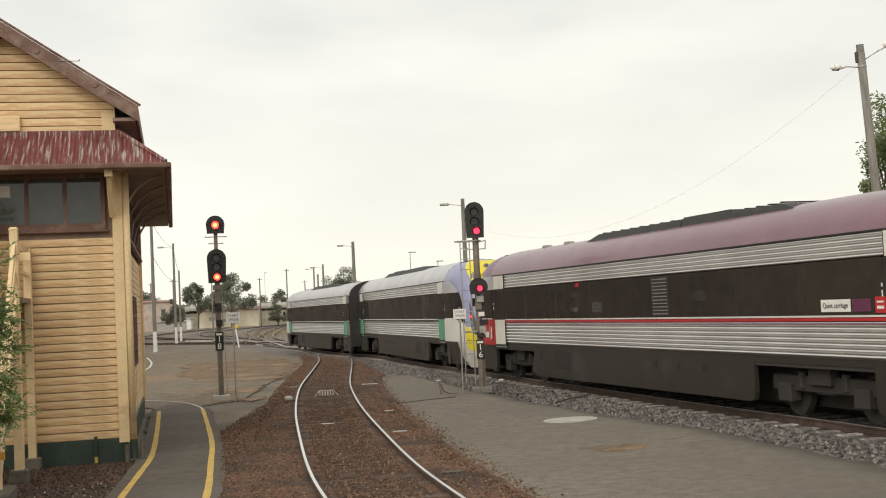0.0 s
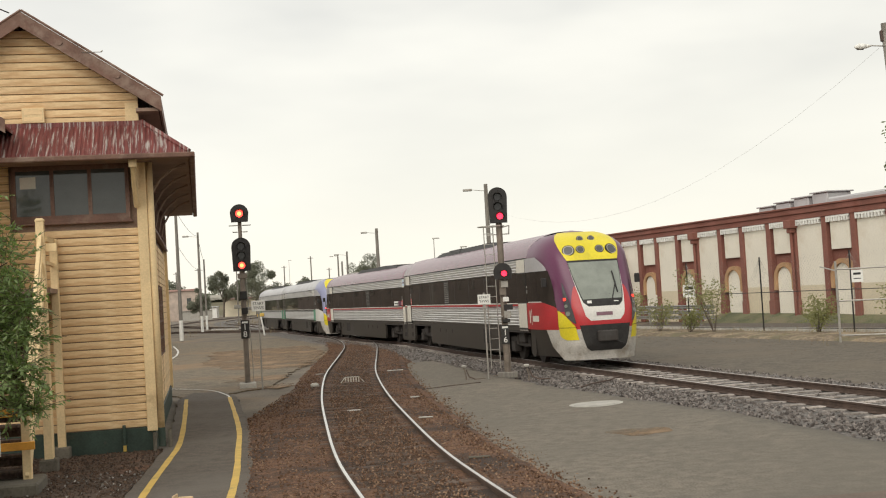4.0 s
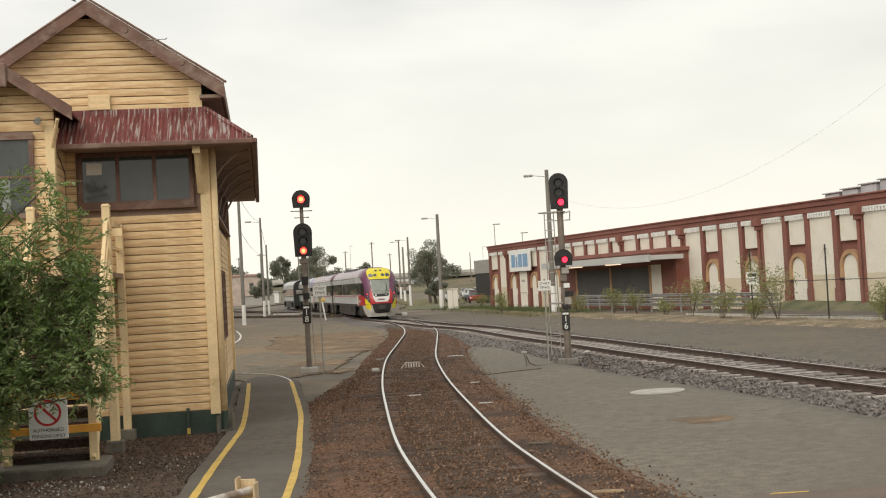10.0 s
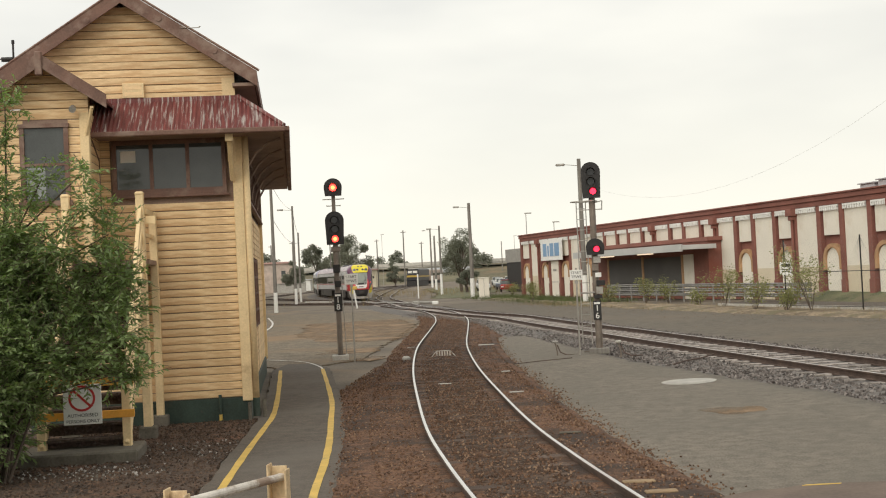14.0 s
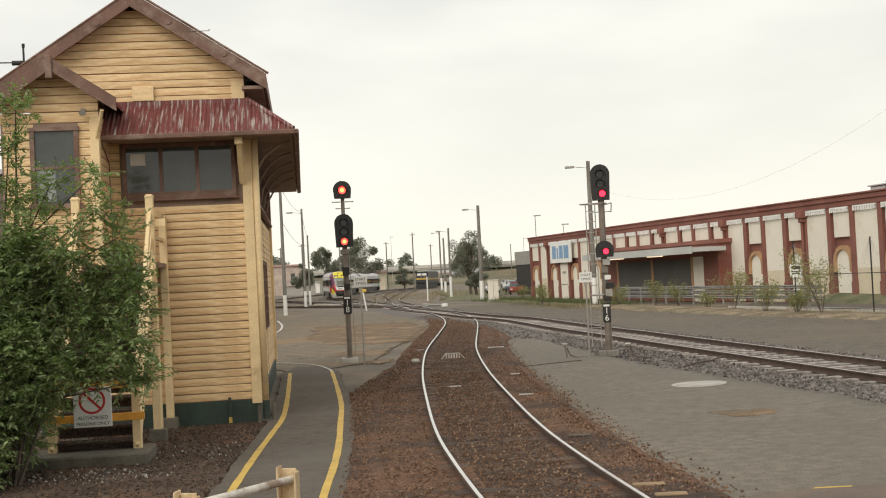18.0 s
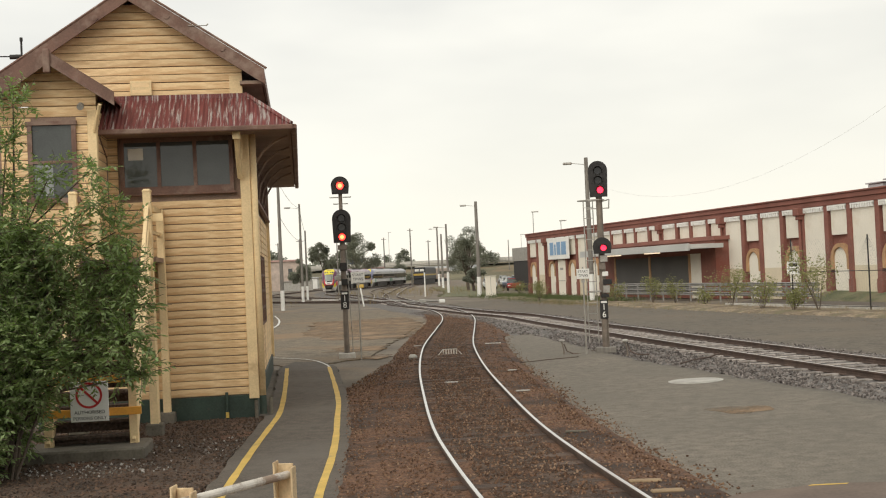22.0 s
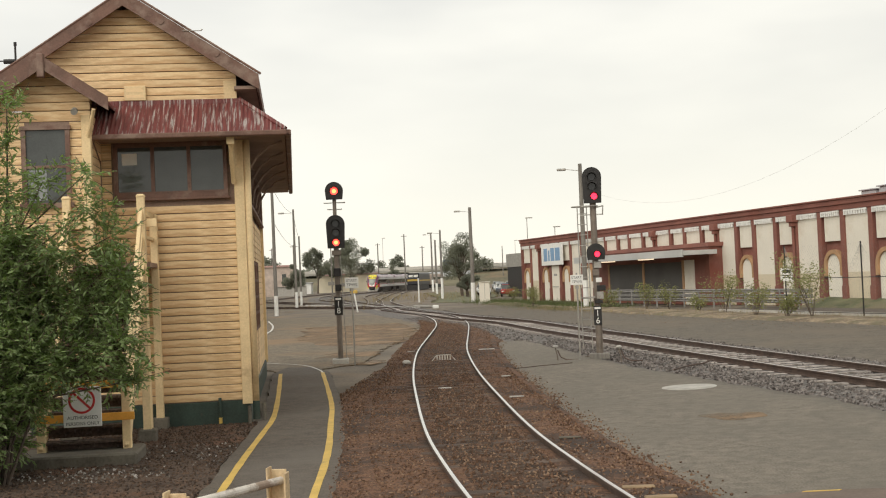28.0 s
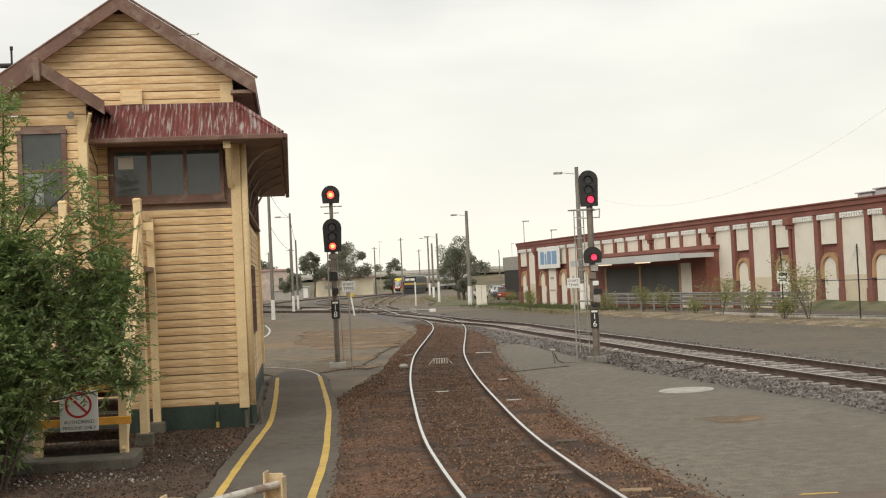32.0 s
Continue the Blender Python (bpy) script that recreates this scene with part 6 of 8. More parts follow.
    part("coupler_recess", nose_patch(-16, 16, 0.44, 1.19, 14, 8, 0.018, (lambda u, a, b: (-(9 + 13 * u ** 0.45), 9 + 13 * u ** 0.45))), "black", t, "black coupler recess", smooth=True)
    part("coupler", boxes((12.2, 12.72, -0.16, 0.16, 0.74, 0.98), (12.6, 12.75, -0.3, 0.3, 0.7, 1.02), bevel=0.03), "bogie", t, "heavy steel coupler")
    part("coupler_hose", tubes(((12.68, 0.1, 0.78), (12.66, 0.5, 0.6), 0.02), n=6), "black", t)
    part("nose_skirt", nose_patch(-62, 62, 0.18, 1.10, 30, 9, 0.004, (lambda u, a, b: (-float(np.interp(u, (0, 0.42, 1), (48, 68, 75))), float(np.interp(u, (0, 0.42, 1), (48, 68, 75)))))), "nose_white", t, "soiled white nose skirt", smooth=True)
    part("flank_skirt", nose_patch(-90, 90, 0.28, 1.10, 30, 5, -0.012), "skirt", t, smooth=True)
    for o in t.children_recursive:
        o.data.transform(Matrix.Diagonal((0.965, 0.985, 0.985, 1)))
    return t


M["pane_blue"] = mat("pale_blue_film", (0.55, 0.66, 0.74), 0.4, var=0.08)
car_tail = railcar("railcar", "stainless and purple diesel railcar, red and yellow cab", "purple")
# the sticker sits on the flank that faces the yard
car_second = copy_thing(car_tail, pose(0, 0, 0))
car_third = railcar("railcar", "stainless diesel railcar with pale roof and green doors", "green")
car_front = copy_thing(car_third, pose(0, 0, 0))
TRAIN = [car_tail, car_second, car_third, car_front]
part("sticker", boxes((-9.6, -8.75, 1.40, 1.424, 1.93, 2.14)), "white", car_second)
text_mesh("Quiet carriage", 0.125, pose(-9.17, 1.425, 2.035, 90, 0, 180), car_second, "sticker_text")
part("sticker", boxes((-11.52, -10.66, 1.40, 1.432, 2.86, 3.19)), "pane_blue", car_second, "pale blue notice over the door")
text_mesh("Quiet carriage", 0.125, pose(-11.09, 1.434, 3.03, 90, 0, 180), car_second, "sticker_text", "purple_dark")
part("sticker", boxes((-10.15, -9.65, 1.40, 1.424, 1.93, 2.14)), "purple_dark", car_second)

M["door_dark"] = mat("dark_roller_door", (0.09, 0.085, 0.08), 0.7, var=0.15, scale=0.5)
M["strip_lamp"] = mat("strip_lamp", (1.0, 0.75, 0.5), 0.5, var=0, bump=0, emit=1.2)
# ---- long brick goods shed beyond the main line ----
shed = thing("goods_shed", pose(-6.8, 122.45, 0, 0, 0, -68.45), "long red-brick shed with cream panels and blind arches", "building")
SHED_L, SHED_H = 92.0, 6.0
part("wall", boxes((0, SHED_L, 0.3, 18, -0.1, SHED_H - 0.1)), "brick", shed, "red painted brick wall")
part("end_wall", boxes((-0.02, 0.28, 0.0, 18, -0.1, SHED_H - 0.1)), "brick", shed)
part("parapet", boxes((-0.15, SHED_L, -0.16, 0.5, 5.72, 6.05), (-0.1, SHED_L, -0.08, 0.5, 5.42, 5.74), (-0.2, SHED_L, -0.24, 0.55, 6.0, 6.1), bevel=0.02), "brick", shed, "red parapet band")


def arch_panel(w, z0, z1):
    n = 12
    r = w / 2
    pts = [(-r, z0), (r, z0)] + [(r * math.cos(math.pi * i / n), z1 - r + r * math.sin(math.pi * i / n)) for i in range(n + 1)]
    return pts


def prism(pts, y0, y1):
    bm = bmesh.new()
    a = [bm.verts.new((p, y0, q)) for p, q in pts]
    b = [bm.verts.new((p, y1, q)) for p, q in pts]
    bm.faces.new(a)
    bm.faces.new(b[::-1])
    k = len(pts)
    for i in range(k):
        bm.faces.new((a[i], a[(i + 1) % k], b[(i + 1) % k], b[i]))
    bmesh.ops.recalc_face_normals(bm, faces=bm.faces)
    return bm


def share(bm, name, material):
    me = bpy.data.meshes.new(name)
    bm.to_mesh(me)
    bm.free()
    me.materials.append(M[material])
    return me


def put(me, name, parent, m, label=""):
    ob = new(name, me)
    ob.parent = parent
    ob.matrix_basis = m
    if label:
        ob["label"] = label
    return ob


# yellower, darker cream for the lowest 1.95 m of the tall panels
M["render_low"] = mat("lower_cream_tone", (0.62, 0.54, 0.40), 0.85, var=0.1, scale=0.5, fine=12, bump=0.1, dirt=(0.5, 0.42, 0.3), dirt_at=0.6)
dent = bmesh.new()
for k in range(9):
    box(dent, -0.93 + k * 0.21, -0.83 + k * 0.21, -0.06, 0.1, 5.12, 5.34)
box(dent, -0.95, 0.95, -0.05, 0.1, 5.32, 5.42)
dent_me = share(dent, "dentil_course", "white")
pil_me = share(boxes((-0.2, 0.2, -0.02, 0.3, 0, 5.45), (-0.24, 0.24, -0.06, 0.3, 0, 1.2), bevel=0.02), "pilaster", "brick")
tall_me = share(boxes((-1.05, 1.05, 0.1, 0.32, 0.0, 5.15)), "tall_panel", "render")
low_me = share(boxes((-1.05, 1.05, 0.095, 0.12, 0.0, 1.95)), "lower_paint", "render_low")
upper_me = share(boxes((-0.85, 0.85, 0.1, 0.32, 3.72, 5.15)), "upper_panel", "render")
arch_me = share(prism(arch_panel(1.35, 0.0, 3.0), 0.14, 0.34), "arch_panel", "render")
ring = bmesh.new()
ring_path = [(-1, 1.75), (-1, 2.05)] + [(math.cos(math.pi * (1 - k / 14)), 2.32 + 1j * math.sin(math.pi * k / 14)) for k in range(15)] + [(1, 2.05), (1, 1.75)]
prev = None
for c, h in ring_path:
    sec = []
    for r in (0.69, 0.92):
        zz = h.real + r * h.imag if isinstance(h, complex) else h
        sec += [ring.verts.new((r * c, yy, zz)) for yy in (0.02, 0.3)]
    if prev:
        for a, b in ((0, 2), (2, 3), (3, 1), (1, 0)):
            ring.faces.new((prev[a], prev[b], sec[b], sec[a]))
    prev = sec
bmesh.ops.recalc_face_normals(ring, faces=ring.faces)
ring_me = share(ring, "arch_ring", "tan_brick")
rainhead = boxes((-0.32, 0.32, -0.38, 0.1, 5.0, 5.45), (-0.2, 0.2, -0.28, 0.1, 4.75, 5.0), bevel=0.03)
tube(rainhead, (0, -0.12, 0), (0, -0.12, 4.8), 0.09, n=8)
rain_me = share(rainhead, "rain_head", "brick")
marks = [k * 2.7625 for k in range(9)]
while marks[-1] < SHED_L - 6:
    marks.append(marks[-1] + (2.65 if len(marks) % 2 else 2.3))
for i, (a, b) in enumerate(zip(marks, marks[1:])):
    put(pil_me, "pilaster", shed, pose(a, 0, 0))
    c = (a + b) / 2
    w = (b - a - 0.4) / 2.1
    if (i % 2 == 0) == (i < 8):
        put(upper_me, "upper_panel", shed, pose(c, 0, 0) @ Matrix.Diagonal((w, 1, 1, 1)), "cream upper panel")
        if not 22.4 < c < 43:
            put(arch_me, "arch_panel", shed, pose(c, 0, 0), "cream blind arch")
            put(ring_me, "arch_ring", shed, pose(c, 0, 0), "pale brick arch ring")
    else:
        put(tall_me, "tall_panel", shed, pose(c, 0, 0) @ Matrix.Diagonal((w, 1, 1, 1)), "tall cream rendered panel")
        put(low_me, "lower_paint", shed, pose(c, 0, 0) @ Matrix.Diagonal((w, 1, 1, 1)), "yellower, darker cream lower part of the panel")
    put(dent_me, "dentil_course", shed, pose(c, 0, 0) @ Matrix.Diagonal((w * 1.08, 1, 1, 1)), "cream dentil course")
    if i == 2 or i > 8 and i % 4 == 0:
        put(rain_me, "rain_head", shed, pose(a, 0, 0), "red rain head and downpipe")
part("pilaster", boxes((0, 0.2, -0.02, 0.3, 0, 5.45)), "brick", shed)
M["canopy_metal"] = mat("pale_canopy_metal", (0.55, 0.55, 0.53), 0.5, 0.2, var=0.1, scale=0.5)
# loading dock under a canopy
dock = part("dock_bay", boxes((22.6, 42.4, -0.9, 0.25, 0, 4.15), (22.4, 42.6, -1.05, 0.25, 3.95, 4.22)), "brick", shed, "projecting brick dock bay")
part("canopy", boxes((23.2, 43.2, -3.2, -0.7, 3.42, 3.72), (23.2, 43.2, -3.25, -3.15, 3.30, 3.78)), "canopy_metal", dock, "pale metal canopy")
for xa in (25.2, 32.0):
    part("roller_door", boxes((xa, xa + 6.4, -0.96, -0.85, 0.3, 3.0)), "door_dark", dock, "dark roller door")
for xa in (24.9, 31.65, 38.4):
    part("door_post", boxes((xa, xa + 0.3, -1.0, -0.85, 0, 3.1)), "tan_brick", dock)
part("pale_wall", boxes((38.7, 40.2, -0.95, -0.85, 0, 3.1)), "render", dock)
for xa in (28.5, 35.5):
    part("lamp_strip", boxes((xa, xa + 2.3, -3.0, -2.8, 3.24, 3.3)), "strip_lamp", dock, "lit strip lamp")
# store sign: plain shapes, no lettering
sgn = part("store_sign", boxes((6.9, 12.6, -0.32, -0.2, 3.35, 5.35), bevel=0.02), "white", shed, "white sign with blue shapes")
M["sign_blue"] = mat("sign_blue", (0.2, 0.34, 0.52), 0.5, var=0.1)
for xa, xb, top in ((7.6, 8.6, 4.95), (8.85, 9.25, 4.75), (9.5, 10.5, 4.95), (10.75, 12.0, 4.95)):
    part("blue_shape", boxes((xa, xb, -0.34, -0.3, 3.75, top), bevel=0.01), "sign_blue", sgn)
sd_ = part("door", boxes((8.75, 10.6, 0.02, 0.3, 0, 3.3)), "render", shed, "tall cream door")
part("door_vent", boxes((9.3, 10.1, -0.01, 0.03, 2.35, 2.55)), "galv", sd_)
part("door_rail", boxes((8.8, 10.55, -0.01, 0.03, 1.3, 1.36)), "galv", sd_)
for k in range(4):
    ru = part("roof_unit", boxes((53.9 + k * 1.75, 55.3 + k * 1.75, 3.2, 4.8, 5.7, 6.62 + 0.12 * k), bevel=0.06), "greyroof", shed, "pale grey rooftop unit")
    part("cowl", boxes((53.8 + k * 1.75, 55.4 + k * 1.75, 3.1, 4.9, 6.62 + 0.12 * k, 6.7 + 0.12 * k), bevel=0.02), "greyroof", ru)
part("roof", boxes((0.2, SHED_L - 0.2, 0.5, 18, 5.6, 5.75)), "galv", shed)
part("roof_ridge", boxes((61.3, 91, 2.6, 12, 5.7, 6.62), bevel=0.1), "greyroof", shed, "grey raised roof part")
# end annex in dark grey
annex = thing("annex_block", pose(-9.2, 150, 0, 0, 0, -68), "dark grey low block with a pale upper band", "building")
part("wall", boxes((0, 14, -1, 8, -0.1, 3.6)), "black", annex)
part("upper_band", boxes((-0.1, 14, -1.1, 8, 3.6, 5.2)), "galv", annex, "pale grey upper band")

# ---- guard rail, kerb, fence ----
M["guard"] = mat("weathered_guard_rail", (0.27, 0.26, 0.245), 0.6, 0.3, var=0.2, scale=2)
guard = thing("guard_rail", pose(0, 0, 0), "galvanised guard rail along the access road", "guard rail")
GL = spline([(1.3, 92.5), (5.0, 84), (8.6, 75.5), (11.8, 67.2)], 1.0)
for z in (0.45, 0.75, 1.05):
    part("beam", sweep(GL, [(-0.03, z - 0.11), (0.04, z - 0.06), (-0.02, z), (0.04, z + 0.06), (-0.03, z + 0.11), (-0.05, z + 0.11), (-0.05, z - 0.11)]), "guard", guard)
for p, a in along(GL, 0, 2.0, 40):
    part("post", boxes((p.x - 0.05, p.x + 0.05, p.y - 0.05, p.y + 0.05, -0.05, 1.15)), "guard", guard)
ROAD = [(7.4, 70.5), (10.6, 63.2), (15.5, 52), (26, 30), (31, 33), (20, 55), (14.5, 66.5), (9.5, 77)]
tagged(part("road", sheet(ROAD, 0.03, 0.1), "asphalt_dark"), "dark asphalt access road", "road", kind="structure")
tagged(part("kerb", sweep(spline([(7.2, 70.3), (10.4, 63), (15.3, 51.8), (25.8, 29.8)], 1.0), [(-0.08, -0.05), (0.08, -0.05), (0.07, 0.14), (-0.07, 0.14)]), "concrete"), "pale concrete kerb", "kerb", kind="structure")
bm = bmesh.new()
lawn_rows = []
for i in range(25):
    u = 0.12 + 0.88 * i / 24
    a, b = Vector((9.2, 77)).lerp(Vector((30, 31)), u), Vector((12.2, 79)).lerp(Vector((34, 26)), u)
    lawn_rows.append([bm.verts.new((*a.lerp(b, k / 6), 0.02 + 0.75 * math.sin(math.pi / 2 * k / 6) + 0.05 * noise.noise((i * 0.9, k * 0.9, 0)))) for k in range(7)])
for r0, r1 in zip(lawn_rows, lawn_rows[1:]):
    for k in range(6):
        bm.faces.new((r0[k], r0[k + 1], r1[k + 1], r1[k]))
bmesh.ops.recalc_face_normals(bm, faces=bm.faces)
tagged(part("lawn_bank", bm, "lawn", smooth=True), "sloping green lawn before the shed", "lawn", kind="structure")

fence = thing("wire_fence", pose(0, 0, 0), "tall thin wire-mesh fence with steel posts", "fence")
FL = spline([(9.75, 62.7), (11.2, 59.5), (13.3, 55), (17, 47), (24, 32)], 1.0)
posts = along(FL, 0, 6.1, 40)
for p, a in posts:
    part("post", tubes(((p.x, p.y, 0), (p.x, p.y, 3.45), 0.035), n=6), "black", fence)
for z in (0.15, 1.8):
    bm = bmesh.new()
    chain(bm, [(p.x, p.y, z) for p, a in posts], 0.018, 5)
    part("rail", bm, "black", fence)
M["mesh_wire"] = mat("fence_wire", (0.24, 0.23, 0.21), 0.6, 0.3)
bm = bmesh.new()
for (p, _), (q, _) in zip(posts, posts[1:]):
    for k in range(34):
        u = k / 34
        a, b = p.lerp(q, u), p.lerp(q, min(1, u + 0.45))
        c, d = p.lerp(q, u), p.lerp(q, max(0, u - 0.45))
        tube(bm, (a.x, a.y, 0.15), (b.x, b.y, 3.4), 0.0017, n=3, caps=False)
        tube(bm, (c.x, c.y, 0.15), (d.x, d.y, 3.4), 0.0017, n=3, caps=False)
part("wire_mesh", bm, "mesh_wire", fence)
fs = part("notice", boxes((-0.3, 0.3, -0.02, 0.02, 1.7, 2.35)), "white", fence, "white notice with dark bars")
fs.matrix_basis = pose(9.75, 62.3, 0, 0, 0, -10)
gate = thing("mesh_gate", pose(12.33, 44.66, 0, 0, 0, -28), "tall galvanised tube gate beside the verge", "gate")
for xa in (0.0, 4.2):
    part("gate_post", tubes(((xa, 0, -0.05), (xa, 0, 2.95), 0.045), n=8), "galv", gate)
for zz in (0.25, 1.5, 2.65):
    part("gate_rail", tubes(((0, 0, zz), (4.2, 0, zz), 0.03), n=8), "galv", gate)
part("link_rail", tubes(((0, 0, 2.6), (-1.4, 3.6, 2.8), 0.025), n=8), "galv", gate)
gn = part("notice", boxes((0.55, 0.95, -0.06, -0.04, 2.15, 2.6)), "white", gate, "white notice with dark bars")
part("bar", boxes((0.62, 0.88, -0.064, -0.06, 2.42, 2.5)), "ink", gn)
part("bar", boxes((0.62, 0.88, -0.064, -0.06, 2.27, 2.3)), "ink", gn)
for za, zb in ((2.1, 2.25), (1.85, 1.9), (1.95, 2.0)):
    part("bar", boxes((-0.2, 0.2, -0.03, -0.02, za, zb)), "ink", fs)


# ---- poles ----
def pole(x, y, h, white=1.6, arms=(), r=0.14, lamp_side=0, base=0.0):
    t = thing("timber_pole", pose(x, y, base), "grey timber pole with a white-painted foot" if white else "bare grey timber yard pole", "pole", "yard poles")
    part("shaft", tubes(((0, 0, -0.05), (0, 0, h), r, r * 0.7), n=10), "wood_pole", t)
    if white:
        part("painted_foot", tubes(((0, 0, 0), (0, 0, white), r * 1.05, r * 1.0), n=10), "white", t, "white painted foot")
    for z in arms:
        part("cross_arm", boxes((-0.7, 0.7, -0.06, 0.06, h - z - 0.06, h - z + 0.06)), "wood_pole", t)
        part("insulators", tubes(*[((dx, 0, h - z + 0.05), (dx, 0, h - z + 0.2), 0.03) for dx in (-0.6, -0.3, 0.3, 0.6)], n=6), "white", t)
    if lamp_side:
        a = part("lamp_arm", tubes(((0, 0, h - 0.5), (lamp_side * 1.1, 0, h - 0.35), 0.025), n=6), "galv", t)
        part("luminaire", boxes((*sorted((lamp_side * 1.0, lamp_side * 1.65)), -0.12, 0.12, h - 0.45, h - 0.28), bevel=0.04), "galv", a, "grey street luminaire")
    return t


for x, y, h, w, arms, r, ls in ((-26.3, 99.4, 11.2, 1.7, (), 0.17, 0), (-31.1, 126, 10.6, 1.8, (), 0.15, -1), (-35.2, 145, 8.5, 1.7, (), 0.14, 0), (-12.1, 124.7, 9.8, 2.0, (), 0.22, -1),
                                (-18.9, 154, 8.8, 2.6, (), 0.16, -1), (-25.7, 202, 9.1, 1.8, (), 0.2, 0), (-31.3, 240, 11.8, 2.4, (), 0.2, -1), (-0.39, 86.6, 10.3, 2.0, (), 0.19, -1), (-45.8, 299, 14, 0, (0.5,), 0.2, 0), (-27, 262, 9, 2.2, (), 0.16, -1), (-41, 190, 9, 0, (), 0.12, 0),
                                (-58, 330, 13, 0, (0.4,), 0.2, 0), (-47, 340, 12, 0, (0.4,), 0.2, 0), (-80, 300, 12, 0, (0.4,), 0.2, 0), (-40, 380, 13, 0, (0.4, 1.1), 0.2, 0), (-30, 420, 13, 0, (), 0.2, 0), (-62, 250, 11, 0, (0.4,), 0.17, 0)):
    pole(x, y, h, w, arms, r, ls)
big = thing("street_pole", pose(15.83, 46.3, 0, 0, -2.77, 0), "leaning grey timber pole with two street lamps", "pole")
part("shaft", tubes(((0, 0, -0.1), (0, 0, 11.55), 0.178, 0.152), n=16), "wood_pole", big, smooth=True)
part("pole_top", tubes(((0, 0, 11.5), (0, 0, 11.88), 0.15, 0.14), n=16), "wood_pole", big, "weathered pole head")
part("bracket_plate", boxes((-0.21, -0.13, -0.1, 0.1, 11.2, 11.62), bevel=0.02), "rail", big, "rusty steel bracket plate")
part("clamp_band", tubes(((0, 0, 11.0), (0, 0, 11.07), 0.168), n=16), "galv", big)
for s, z, rise in ((-1, 11.02, 0.08), (1, 11.3, 0.42)):
    arm_end = Vector((s * 0.62, -0.1, z + rise * 0.6))
    a = part("lamp_arm", tubes(((s * 0.14, 0, z), arm_end, 0.022), n=8), "galv", big)
    d = Vector((s * 0.62, 0, 0.02 if s < 0 else 0.42))
    part("luminaire", tubes((arm_end, arm_end + d * 0.35, 0.03, 0.09), (arm_end + d * 0.35, arm_end + d * 0.75, 0.09, 0.13), (arm_end + d * 0.75, arm_end + d, 0.13, 0.05), n=12), "white", a, "pale bell-shaped street lamp", smooth=True)
    part("lamp_glass", tubes((arm_end + d * 0.5 - Vector((0, 0, 0.06)), arm_end + d * 0.9 - Vector((0, 0, 0.07)), 0.08, 0.05), n=10), "dead_lens", a)
wire = thing("overhead_wire", pose(0, 0, 0), "thin grey overhead wire between poles", "wire")
bm = bmesh.new()


def sag(a, b, d, n=14):
    a, b = Vector(a), Vector(b)
    return [a.lerp(b, i / n) - Vector((0, 0, d * 4 * (i / n) * (1 - i / n))) for i in range(n + 1)]


chain(bm, sag((15.2, 46.2, 11.1), (-0.39, 86.6, 8.6), 3.3), 0.0035, 4)
part("cable", bm, "galv", wire)
for a, b, d, r in (((-10.6, 21.2, 6.94), (-19, 14, 7.3), 0.3, 0.012), ((-8.6, 21.6, 8.17), (-12.5, 21.0, 10.25), 0.05, 0.012), ((-26.3, 99.4, 10.9), (-31.1, 126, 10.2), 0.5, 0.018), ((-31.1, 126, 10.2), (-35.2, 145, 8.3), 0.4, 0.018), ((-26.3, 99.4, 8.0), (-35.2, 145, 7.3), 0.8, 0.018)):
    bm = bmesh.new()
    chain(bm, sag(a, b, d), r, 4)
    part("cable", bm, "black", wire)
for x, y, h in ((-8.0, 160, 10.0), (-4.4, 161, 8.7), (-60, 350, 15), (-20, 330, 12), (30, 240, 11)):
    t = thing("light_column", pose(x, y, 0), "slim grey steel lighting column", "street lamp")
    part("column", tubes(((0, 0, 0), (0, 0, h), 0.07, 0.05), n=8), "galv", t)
    part("luminaire", boxes((-0.2, 0.75, -0.12, 0.12, h, h + 0.14), bevel=0.03), "galv", t)

# ---- trackside far gear ----
cab = thing("relay_cabinet", pose(-10.3, 117.6, 0, 0, 0, 8), "beige steel relay cabinet on a concrete pad", "cabinet")
part("body", boxes((-0.5, 0.5, -0.35, 0.35, 0.12, 2.0), bevel=0.03), "render", cab)
part("roof", boxes((-0.56, 0.56, -0.42, 0.42, 2.0, 2.07), bevel=0.02), "render", cab)
part("pad", boxes((-0.6, 0.6, -0.5, 0.5, -0.05, 0.13)), "concrete", cab)
part("door_seam", boxes((-0.01, 0.01, -0.36, -0.34, 0.2, 1.95)), "black", cab)
pm = thing("point_machine", pose(-15.2, 105.0, 0, 0, 0, 15), "white point machine with rods beside the junction", "point machine")
part("motor", boxes((-0.3, 0.3, -0.25, 0.25, 0.03, 0.34), bevel=0.05), "galv", pm)
part("second_motor", boxes((1.0, 1.5, -3.4, -2.9, 0.03, 0.32), bevel=0.05), "white", pm)
part("rods", tubes(((0.3, -0.1, 0.2), (1.1, -2.9, 0.2), 0.09), ((-0.3, 0.2, 0.15), (-2.6, 14, 0.1), 0.06), ((-2.6, 14, 0.1), (-5.5, 36, 0.1), 0.07), n=8), "galv", pm)
mk = thing("marker_post", pose(-19.1, 134, 0), "slim white marker post", "post")
part("shaft", tubes(((0, 0, 0), (0, 0, 2.7), 0.08), n=8), "white", mk)
for x, y, h in ((-20.15, 102.1, 0.9),):
    t = thing("marker_post", pose(x, y, 0), "leaning white marker stake with a yellow top", "post")
    part("shaft", tubes(((0.25, 0, 0), (0, 0, h + 0.8), 0.07), n=8), "white", t)
    part("top", boxes((-0.3, 0.3, -0.1, 0.1, h + 0.7, h + 1.0), bevel=0.05), "yellow_line", t)
